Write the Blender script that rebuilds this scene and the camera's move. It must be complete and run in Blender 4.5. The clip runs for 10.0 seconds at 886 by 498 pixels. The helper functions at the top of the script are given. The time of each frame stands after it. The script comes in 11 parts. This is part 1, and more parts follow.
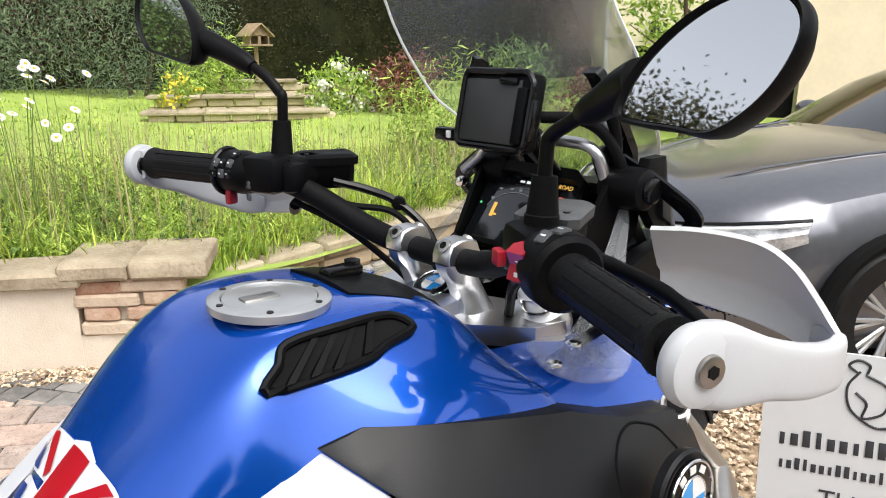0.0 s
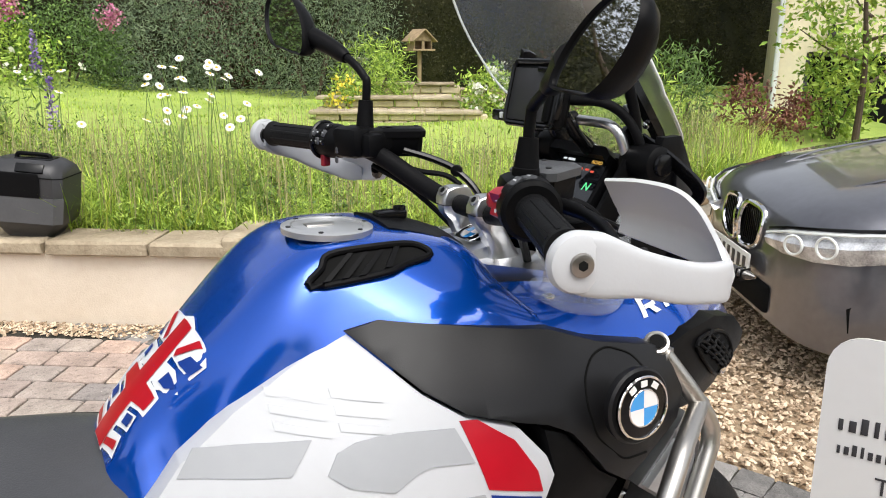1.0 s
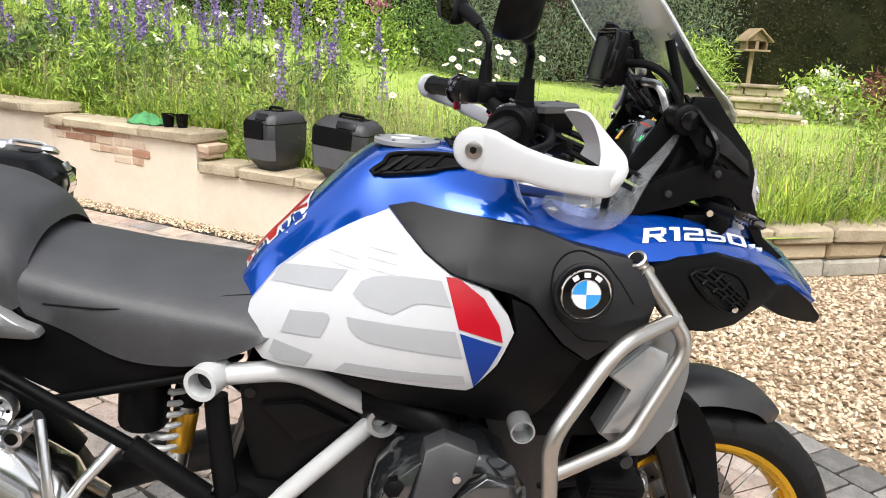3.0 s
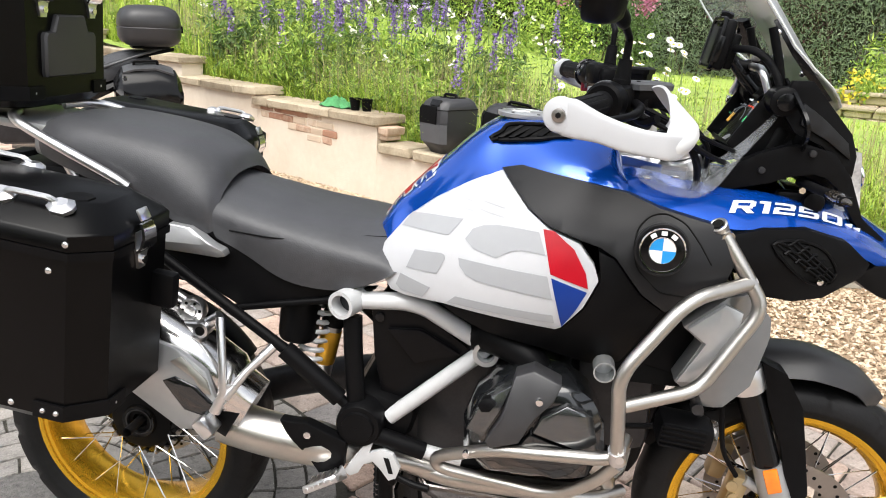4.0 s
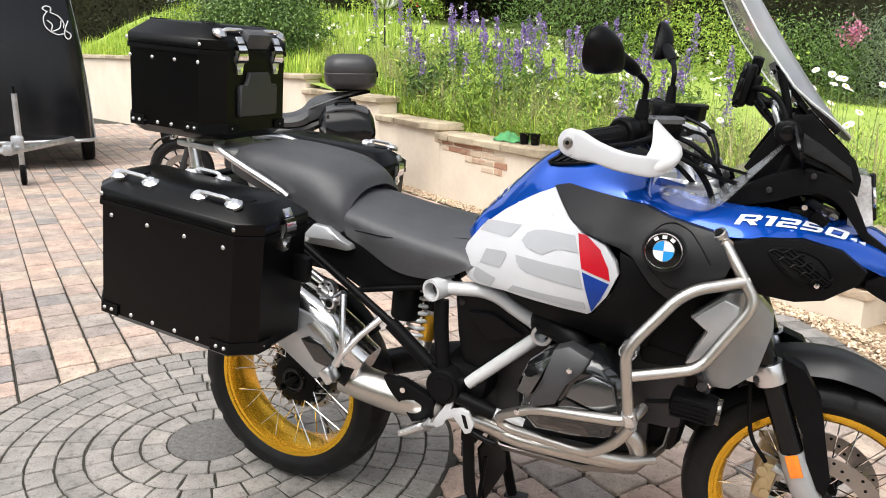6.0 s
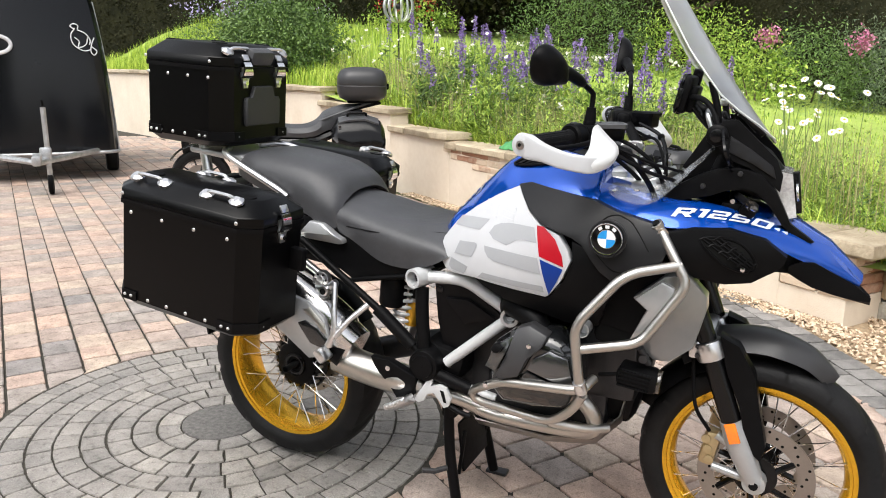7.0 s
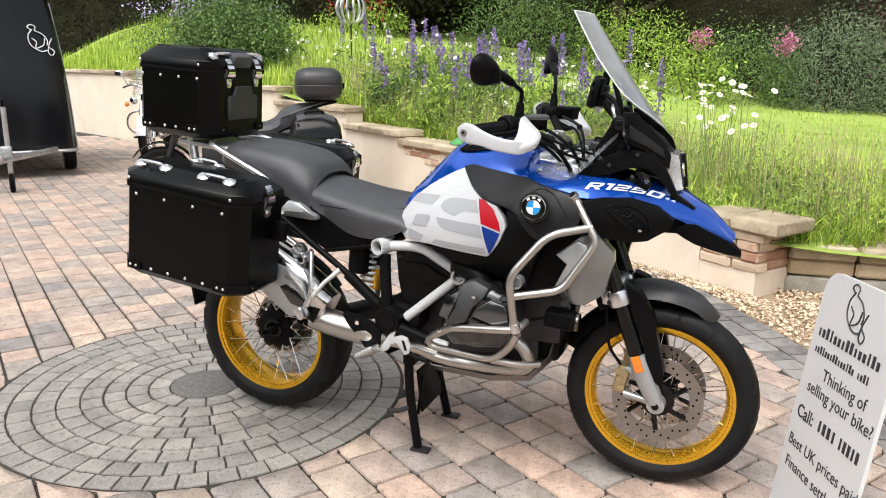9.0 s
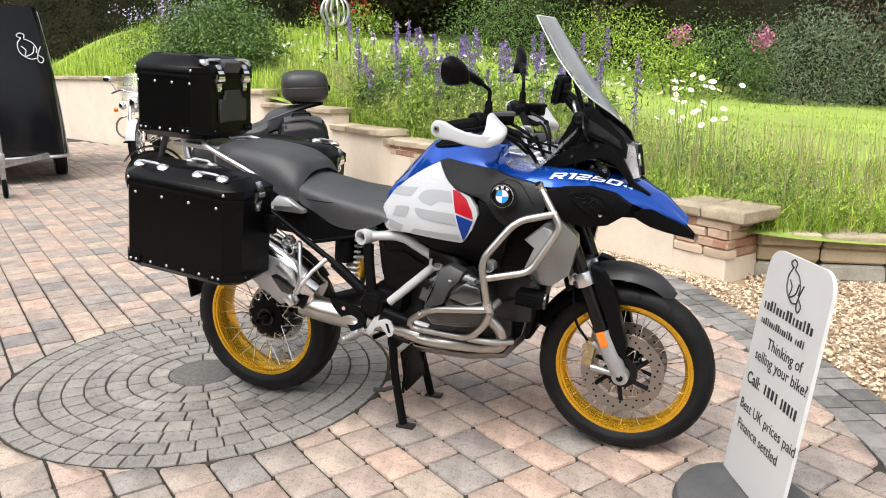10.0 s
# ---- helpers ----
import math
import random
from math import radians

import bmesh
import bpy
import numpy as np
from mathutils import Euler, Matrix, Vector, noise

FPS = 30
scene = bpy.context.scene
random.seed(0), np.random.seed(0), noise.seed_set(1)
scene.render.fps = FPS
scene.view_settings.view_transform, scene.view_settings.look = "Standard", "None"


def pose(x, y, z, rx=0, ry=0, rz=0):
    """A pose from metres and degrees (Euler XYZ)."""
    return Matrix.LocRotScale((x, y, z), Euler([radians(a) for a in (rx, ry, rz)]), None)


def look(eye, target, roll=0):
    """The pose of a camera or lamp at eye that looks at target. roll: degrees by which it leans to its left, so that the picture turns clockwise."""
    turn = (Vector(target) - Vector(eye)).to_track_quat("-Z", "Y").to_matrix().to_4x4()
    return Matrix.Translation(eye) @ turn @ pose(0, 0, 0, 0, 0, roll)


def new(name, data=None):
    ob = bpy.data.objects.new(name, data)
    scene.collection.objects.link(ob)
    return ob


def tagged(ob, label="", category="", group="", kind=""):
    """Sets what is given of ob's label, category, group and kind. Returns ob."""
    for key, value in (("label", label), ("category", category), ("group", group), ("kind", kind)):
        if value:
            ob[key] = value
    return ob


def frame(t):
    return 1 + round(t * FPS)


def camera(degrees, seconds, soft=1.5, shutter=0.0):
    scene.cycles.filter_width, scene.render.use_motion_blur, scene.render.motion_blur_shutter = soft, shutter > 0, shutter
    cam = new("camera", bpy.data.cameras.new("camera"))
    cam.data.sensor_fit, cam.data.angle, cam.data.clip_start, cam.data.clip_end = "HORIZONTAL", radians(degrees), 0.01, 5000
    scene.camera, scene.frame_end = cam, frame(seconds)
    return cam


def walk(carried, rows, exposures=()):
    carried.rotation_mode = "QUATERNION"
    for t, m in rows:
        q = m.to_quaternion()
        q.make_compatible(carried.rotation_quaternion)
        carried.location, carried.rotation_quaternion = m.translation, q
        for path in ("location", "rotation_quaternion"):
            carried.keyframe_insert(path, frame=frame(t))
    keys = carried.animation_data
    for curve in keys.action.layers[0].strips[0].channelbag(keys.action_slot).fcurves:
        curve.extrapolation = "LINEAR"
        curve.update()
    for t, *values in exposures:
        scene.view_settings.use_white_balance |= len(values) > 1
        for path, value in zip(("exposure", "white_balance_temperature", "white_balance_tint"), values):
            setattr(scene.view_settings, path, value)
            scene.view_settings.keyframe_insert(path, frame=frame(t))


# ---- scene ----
cam = camera(61.1, 10.0, 1.0)
PATH = [
    (0, (0.535, -0.658, 1.438), (1.849, 0.755, 0.911), 0.2),
    (0.5, (0.537, -0.791, 1.437), (1.692, 0.754, 0.909), 0.2),
    (1, (0.529, -0.929, 1.422), (1.513, 0.734, 0.908), 0.4),
    (1.5, (0.542, -1.064, 1.415), (1.352, 0.69, 0.9), 0.8),
    (2, (0.627, -1.169, 1.415), (1.246, 0.664, 0.906), 1.4),
    (3.5, (0.889, -1.52, 1.364), (0.844, 0.403, 0.815), 2.7),
    (4, (0.948, -1.626, 1.368), (0.673, 0.27, 0.796), 2.8),
    (4.5, (1.062, -1.709, 1.373), (0.593, 0.148, 0.796), 2.5),
    (5, (1.187, -1.784, 1.384), (0.577, 0.036, 0.823), 2.0),
    (5.5, (1.259, -1.868, 1.401), (0.546, -0.076, 0.871), 1.5),
    (7, (1.546, -2.136, 1.421), (0.712, -0.381, 0.949), 0.6),
    (7.5, (1.649, -2.215, 1.43), (0.829, -0.454, 0.955), 0.7),
    (8, (1.681, -2.316, 1.436), (0.893, -0.542, 0.957), 0.9),
    (8.5, (1.697, -2.464, 1.432), (0.945, -0.673, 0.955), 0.9),
    (9, (1.723, -2.559, 1.434), (1.003, -0.754, 0.961), 0.6),
    (9.5, (1.771, -2.631, 1.442), (1.067, -0.82, 0.968), 0.1),
    (10, (1.844, -2.742, 1.441), (1.147, -0.928, 0.968), -0.4),
]
walk(cam, [(t, look(eye, target, roll)) for t, eye, target, roll in PATH],
     [(0.0, 1.25), (0.8, 1.13), (1.5, 1.13), (2.2, 1.25), (3.5, 1.37), (4.5, 1.41), (5.5, 1.36), (7.0, 1.26), (10.0, 1.22)])

# ---------------------------------------------------------------- world and light
world = bpy.data.worlds.new("overcast_sky")
scene.world = world
world.use_nodes = True
wn = world.node_tree
sky = wn.nodes.new("ShaderNodeTexSky")
sky.sky_type = "NISHITA"
sky.sun_disc = False
sky.sun_elevation, sky.sun_rotation = radians(58), radians(200)
sky.air_density, sky.dust_density = 1.0, 3.0
grey = wn.nodes.new("ShaderNodeRGBToBW")
mixw = wn.nodes.new("ShaderNodeMix")
mixw.data_type = "RGBA"
mixw.inputs[0].default_value = 0.82
wn.links.new(sky.outputs[0], grey.inputs[0])
wn.links.new(sky.outputs[0], mixw.inputs[6])
wn.links.new(grey.outputs[0], mixw.inputs[7])
wn.links.new(mixw.outputs[2], wn.nodes["Background"].inputs[0])
wn.nodes["Background"].inputs[1].default_value = 0.15

sun = new("sun", bpy.data.lights.new("sun", "SUN"))
sun.data.energy, sun.data.angle, sun.data.color = 1.1, radians(45), (1.0, 0.96, 0.9)
sun.matrix_world = look((2.0, -5.0, 12.0), (0.6, 0.6, 0))


# ---------------------------------------------------------------- materials
def mat(name, color, rough=0.5, metal=0.0, var=0.12, scale=6.0, bump=0.0, bscale=60.0, coat=0.0, spec=0.5,
        color2=None, rand=0.0, island=0.0, wear=0.0, emit=None, alpha=1.0, trans=0.0, detail=5.0):
    """A principled material: noise at two scales in the colour, fine relief, and piece to piece variation."""
    m = bpy.data.materials.new(name)
    m.use_nodes = True
    nt = m.node_tree
    b = nt.nodes["Principled BSDF"]
    b.inputs["Roughness"].default_value, b.inputs["Metallic"].default_value = rough, metal
    b.inputs["Specular IOR Level"].default_value = spec
    if coat:
        b.inputs["Coat Weight"].default_value, b.inputs["Coat Roughness"].default_value = coat, 0.04
    if trans:
        b.inputs["Transmission Weight"].default_value = trans
    tc = nt.nodes.new("ShaderNodeTexCoord")
    n1, n2 = nt.nodes.new("ShaderNodeTexNoise"), nt.nodes.new("ShaderNodeTexNoise")
    for n, s in ((n1, scale), (n2, scale * 9)):
        n.inputs["Scale"].default_value, n.inputs["Detail"].default_value = s, detail
        nt.links.new(tc.outputs["Object"], n.inputs["Vector"])
    c2 = color2 or tuple(min(1, c * (1 + 2.2 * var)) for c in color)
    c1 = color if color2 else tuple(c * (1 - 1.2 * var) for c in color)
    add = nt.nodes.new("ShaderNodeMath")
    add.operation = "MULTIPLY_ADD"
    add.inputs[1].default_value, add.inputs[2].default_value = 0.45, 0.0
    nt.links.new(n2.outputs[0], add.inputs[0])
    sm = nt.nodes.new("ShaderNodeMath")
    nt.links.new(n1.outputs[0], sm.inputs[0])
    nt.links.new(add.outputs[0], sm.inputs[1])
    src = sm.outputs[0]
    for on, node, sock in ((rand, "ShaderNodeObjectInfo", "Random"), (island, "ShaderNodeNewGeometry", "Random Per Island")):
        if on:
            r = nt.nodes.new(node)
            k = nt.nodes.new("ShaderNodeMath")
            k.operation = "MULTIPLY_ADD"
            k.inputs[1].default_value, k.inputs[2].default_value = on, -on / 2
            nt.links.new(r.outputs[sock], k.inputs[0])
            a = nt.nodes.new("ShaderNodeMath")
            nt.links.new(src, a.inputs[0])
            nt.links.new(k.outputs[0], a.inputs[1])
            src = a.outputs[0]
    ramp = nt.nodes.new("ShaderNodeValToRGB")
    ramp.color_ramp.elements[0].position, ramp.color_ramp.elements[1].position = 0.42, 1.02
    ramp.color_ramp.elements[0].color, ramp.color_ramp.elements[1].color = (*c1, 1), (*c2, 1)
    nt.links.new(src, ramp.inputs[0])
    nt.links.new(ramp.outputs[0], b.inputs["Base Color"])
    rr = nt.nodes.new("ShaderNodeMath")
    rr.operation = "MULTIPLY_ADD"
    rv = (0.03 if metal > 0.5 else 0.16) * min(1, rough * 2)
    rr.inputs[1].default_value, rr.inputs[2].default_value = rv, rough - rv / 2
    nt.links.new(n2.outputs[0], rr.inputs[0])
    nt.links.new(rr.outputs[0], b.inputs["Roughness"])
    if bump:
        n3 = nt.nodes.new("ShaderNodeTexNoise")
        n3.inputs["Scale"].default_value, n3.inputs["Detail"].default_value = bscale, 6
        nt.links.new(tc.outputs["Object"], n3.inputs["Vector"])
        bp = nt.nodes.new("ShaderNodeBump")
        bp.inputs["Strength"].default_value, bp.inputs["Distance"].default_value = bump, 0.01
        nt.links.new(n3.outputs[0], bp.inputs["Height"])
        nt.links.new(bp.outputs[0], b.inputs["Normal"])
    if emit:
        b.inputs["Emission Color"].default_value, b.inputs["Emission Strength"].default_value = (*emit[:3], 1), emit[3]
    return m


M = dict(
    blue=mat("blue_metallic_paint", (0.002, 0.066, 0.41), 0.20, 0.50, 0.05, 3, coat=1.0, spec=0.2),
    white=mat("white_satin_plastic", (0.47, 0.48, 0.50), 0.38, 0, 0.03, 4, 0.02, 300, spec=0.35),
    greydecal=mat("grey_decal", (0.32, 0.33, 0.345), 0.4, 0, 0.03, 5, spec=0.35),
    red=mat("red_decal", (0.36, 0.003, 0.012), 0.35, 0, 0.06, 5, spec=0.25),
    navy=mat("navy_decal", (0.004, 0.030, 0.20), 0.35, 0, 0.06, 5, spec=0.25),
    black=mat("black_textured_plastic", (0.003, 0.003, 0.0034), 0.44, 0, 0.2, 8, 0.05, 900, spec=0.10),
    gloss=mat("black_gloss_plastic", (0.004, 0.004, 0.0045), 0.18, 0, 0.2, 5, spec=0.28),
    rubber=mat("black_rubber", (0.0035, 0.0035, 0.004), 0.60, 0, 0.25, 10, 0.10, 200, spec=0.10),
    tyre=mat("tyre_rubber", (0.008, 0.008, 0.0085), 0.50, 0, 0.3, 9, 0.08, 120, spec=0.18),
    seat=mat("grey_black_seat_vinyl", (0.048, 0.049, 0.053), 0.40, 0, 0.15, 8, 0.12, 420, spec=0.32),
    case=mat("black_powder_coated_aluminium", (0.0012, 0.0012, 0.0014), 0.30, 0, 0.2, 6, 0.04, 700, spec=0.15),
    alu=mat("bare_aluminium", (0.72, 0.72, 0.73), 0.31, 1.0, 0.03, 8),
    brushed=mat("brushed_stainless_steel", (0.50, 0.48, 0.45), 0.34, 1.0, 0.05, 10),
    silver=mat("silver_paint", (0.42, 0.43, 0.44), 0.34, 0.6, 0.06, 5, coat=0.3),
    frame=mat("white_painted_frame_steel", (0.50, 0.51, 0.52), 0.36, 0.1, 0.05, 6, spec=0.35),
    gunmetal=mat("gunmetal_engine_paint", (0.012, 0.013, 0.0145), 0.17, 0.30, 0.08, 7, coat=1.0),
    steel=mat("dark_steel", (0.045, 0.045, 0.048), 0.42, 0.7, 0.15, 12, spec=0.3),
    chrome=mat("chrome", (0.78, 0.78, 0.79), 0.08, 1.0, 0.04, 6),
    gold=mat("gold_anodised_rim", (0.74, 0.42, 0.030), 0.24, 0.75, 0.06, 6),
    goldcal=mat("bronze_caliper", (0.42, 0.33, 0.19), 0.38, 0.7, 0.1, 8),
    yellow=mat("gold_shock_body", (0.62, 0.33, 0.03), 0.28, 0.7, 0.1, 8),
    disc=mat("steel_brake_disc", (0.34, 0.32, 0.30), 0.32, 1.0, 0.06, 14),
    orange=mat("orange_reflector", (0.85, 0.20, 0.01), 0.2, 0, 0.1, 60, coat=1),
    amber=mat("smoked_lens", (0.03, 0.025, 0.02), 0.1, 0, 0.2, 20, coat=1),
    grip=mat("grip_rubber", (0.006, 0.006, 0.0065), 0.6, 0, 0.2, 20, 0.12, 300, spec=0.15),
    redbtn=mat("red_switch", (0.30, 0.008, 0.02), 0.4, 0, 0.1, 9),
    badgeblue=mat("badge_blue", (0.03, 0.30, 0.72), 0.15, 0, 0.04, 9, coat=1),
    badgewhite=mat("badge_white", (0.80, 0.80, 0.80), 0.15, 0, 0.03, 9, coat=1),
    paintwhite=mat("white_lettering", (0.66, 0.67, 0.69), 0.3, 0, 0.02, 9, spec=0.35),
    screen_tft=mat("display_glass", (0.008, 0.009, 0.011), 0.08, 0, 0.2, 9, coat=1),
    lcdwhite=mat("display_white", (0.5, 0.5, 0.5), 0.4, emit=(0.8, 0.85, 0.9, 0.35)),
    lcdgreen=mat("display_green", (0.1, 0.5, 0.2), 0.4, emit=(0.1, 0.8, 0.3, 0.3)),
    lcdred=mat("display_red", (0.5, 0.05, 0.03), 0.4, emit=(0.8, 0.1, 0.05, 0.3)),
    lcdamber=mat("display_amber", (0.5, 0.3, 0.05), 0.4, emit=(0.9, 0.5, 0.1, 0.35)),
    lcddim=mat("display_grey", (0.15, 0.16, 0.17), 0.4, emit=(0.4, 0.45, 0.5, 0.1)),
    settdark=mat("charcoal_edging_sett", (0.12, 0.115, 0.110), 0.9, 0, 0.2, 14, 0.7, 90, color2=(0.27, 0.255, 0.24), rand=0.6),
    manhole=mat("concrete_disc", (0.075, 0.072, 0.068), 0.9, 0, 0.2, 60, 0.7, 160, color2=(0.19, 0.18, 0.17)),
    jointsand=mat("dark_joint_soil", (0.020, 0.018, 0.014), 0.97, 0, 0.3, 20, 0.8, 60, color2=(0.055, 0.05, 0.038)),
    gravel=mat("flint_gravel_bed", (0.22, 0.16, 0.10), 0.95, 0, 0.3, 30, 1.0, 40, color2=(0.45, 0.34, 0.22)),
    pebble=mat("buff_flint_pebbles", (0.30, 0.21, 0.13), 0.8, 0, 0.2, 25, 0.2, 90, color2=(0.78, 0.62, 0.45), island=0.9),
    render=mat("cream_masonry_paint", (0.66, 0.56, 0.44), 0.9, 0, 0.1, 2.2, 0.35, 120, color2=(0.78, 0.69, 0.57)),
    coping=mat("weathered_sandstone_coping", (0.24, 0.19, 0.125), 0.9, 0, 0.3, 5, 0.8, 45, color2=(0.50, 0.42, 0.30), rand=0.35),
    brick=mat("weathered_brick_and_stone", (0.36, 0.19, 0.12), 0.9, 0, 0.25, 9, 0.7, 60, color2=(0.58, 0.46, 0.34), rand=0.9),
    mortar=mat("lime_mortar", (0.42, 0.38, 0.31), 0.95, 0, 0.2, 20, 0.6, 80),
    soil=mat("garden_soil", (0.06, 0.05, 0.03), 0.97, 0, 0.3, 6, 0.8, 30, color2=(0.10, 0.12, 0.035)),
    lawn=mat("mown_lawn", (0.20, 0.30, 0.05), 0.95, 0, 0.2, 1.2, 0.8, 120, color2=(0.38, 0.48, 0.10)),
    grassblade=mat("long_meadow_grass", (0.17, 0.30, 0.03), 0.7, 0, 0.2, 2, color2=(0.54, 0.65, 0.11), island=0.8, spec=0.25),
    drygrass=mat("dry_seed_heads", (0.30, 0.26, 0.11), 0.8, 0, 0.2, 2, color2=(0.42, 0.38, 0.2), island=0.8),
    leaf=mat("shrub_leaf", (0.045, 0.095, 0.02), 0.55, 0, 0.2, 3, color2=(0.16, 0.26, 0.06), island=0.7),
    leaflight=mat("fresh_leaf", (0.12, 0.23, 0.03), 0.6, 0, 0.2, 3, color2=(0.44, 0.57, 0.10), island=0.7, spec=0.3),
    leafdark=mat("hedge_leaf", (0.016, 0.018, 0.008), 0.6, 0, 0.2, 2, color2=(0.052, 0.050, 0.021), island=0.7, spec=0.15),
    leafgrey=mat("willow_leaf", (0.07, 0.11, 0.06), 0.6, 0, 0.2, 3, color2=(0.22, 0.28, 0.16), island=0.7),
    leafpurple=mat("copper_leaf", (0.045, 0.018, 0.018), 0.6, 0, 0.2, 3, color2=(0.14, 0.05, 0.045), island=0.7),
    leafred=mat("russet_leaf", (0.10, 0.03, 0.022), 0.6, 0, 0.2, 3, color2=(0.24, 0.09, 0.06), island=0.7),
    bark=mat("bark", (0.07, 0.05, 0.035), 0.95, 0, 0.3, 9, 0.8, 30),
    stem=mat("green_stem", (0.10, 0.17, 0.04), 0.6, 0, 0.2, 10, color2=(0.20, 0.28, 0.08)),
    petal=mat("white_petal", (0.80, 0.80, 0.76), 0.6, 0, 0.03, 20),
    pollen=mat("yellow_flower_centre", (0.75, 0.45, 0.02), 0.7, 0, 0.1, 40),
    lupin=mat("purple_lupin_floret", (0.13, 0.07, 0.28), 0.6, 0, 0.2, 9, color2=(0.38, 0.27, 0.56), island=0.7),
    pink=mat("pink_flower", (0.38, 0.08, 0.19), 0.6, 0, 0.2, 9, color2=(0.62, 0.26, 0.40), island=0.7),
    lilac=mat("lilac_flower", (0.30, 0.26, 0.52), 0.6, 0, 0.2, 9, color2=(0.52, 0.46, 0.70), island=0.7),
    redflower=mat("red_flower", (0.55, 0.02, 0.05), 0.6, 0, 0.2, 9),
    yellowflower=mat("yellow_flower", (0.70, 0.55, 0.05), 0.6, 0, 0.2, 9),
    whiteflower=mat("cream_flower_heads", (0.70, 0.70, 0.58), 0.6, 0, 0.1, 9),
    stone=mat("grey_cast_stone", (0.34, 0.32, 0.27), 0.9, 0, 0.2, 8, 0.6, 60),
    rockery=mat("buff_walling_stone", (0.42, 0.33, 0.21), 0.9, 0, 0.25, 6, 0.6, 40, color2=(0.60, 0.50, 0.35), rand=0.5),
    timber=mat("weathered_timber", (0.26, 0.19, 0.11), 0.85, 0, 0.25, 10, 0.5, 80),
    house=mat("cream_house_render", (0.70, 0.62, 0.45), 0.9, 0, 0.06, 1.5, 0.3, 90),
    coverpaint=mat("satin_grey_silver_paint", (0.24, 0.245, 0.25), 0.30, 0.7, 0.05, 5, coat=0.3),
    cup=mat("satin_silver_grey_plastic", (0.58, 0.59, 0.60), 0.42, 0.0, 0.03, 4),
    satin=mat("satin_grey_black_plastic", (0.030, 0.030, 0.032), 0.42, 0, 0.1, 6, spec=0.45),
    silencer=mat("polished_stainless_steel", (0.66, 0.65, 0.64), 0.17, 1.0, 0.03, 6),
    headplate=mat("satin_graphite_plate", (0.12, 0.125, 0.13), 0.19, 0.85, 0.05, 6, coat=0.5),
    shroud=mat("satin_black_fairing_plastic", (0.009, 0.009, 0.010), 0.40, 0, 0.12, 7, 0.05, 800, spec=0.26),
    cover=mat("gloss_black_side_cover", (0.003, 0.003, 0.0035), 0.30, 0, 0.2, 7, spec=0.12),
    # near-black; on bores, slots and intakes it paints the shade inside them
    dark=mat("dark_interior", (0.006, 0.006, 0.006), 0.9, 0, 0.2, 3, spec=0.1),
    carpaint=mat("dark_metallic_car_paint", (0.15, 0.152, 0.172), 0.32, 0.75, 0.1, 3, coat=1.0),
    carglass=mat("dark_car_glass", (0.01, 0.011, 0.012), 0.05, 0, 0.1, 3, coat=1.0),
    lens=mat("headlight_lens", (0.42, 0.43, 0.45), 0.06, 0.2, 0.5, 14, coat=1.0),
    plate=mat("white_plate", (0.72, 0.72, 0.70), 0.35, 0, 0.03, 6),
    board=mat("white_sign_board", (0.62, 0.62, 0.62), 0.35, 0, 0.02, 3, spec=0.3),
    ink=mat("black_printed_ink", (0.03, 0.03, 0.035), 0.5, 0, 0.1, 9),
    greybase=mat("grey_rubber_base", (0.075, 0.075, 0.078), 0.75, 0, 0.2, 8, 0.3, 120),
    trailer=mat("black_trailer_panel", (0.006, 0.0065, 0.008), 0.16, 0, 0.1, 3, spec=0.3),
    galv=mat("galvanised_steel", (0.45, 0.46, 0.47), 0.45, 0.9, 0.2, 12),
    cloth=mat("green_cloth", (0.06, 0.22, 0.08), 0.9, 0, 0.3, 14, 0.5, 60),
    casegrey=mat("mid_grey_case_plastic", (0.075, 0.078, 0.084), 0.45, 0, 0.08, 8, 0.05, 600),
    greycase=mat("dark_grey_plastic", (0.06, 0.062, 0.066), 0.42, 0, 0.15, 8, 0.1, 600),
)


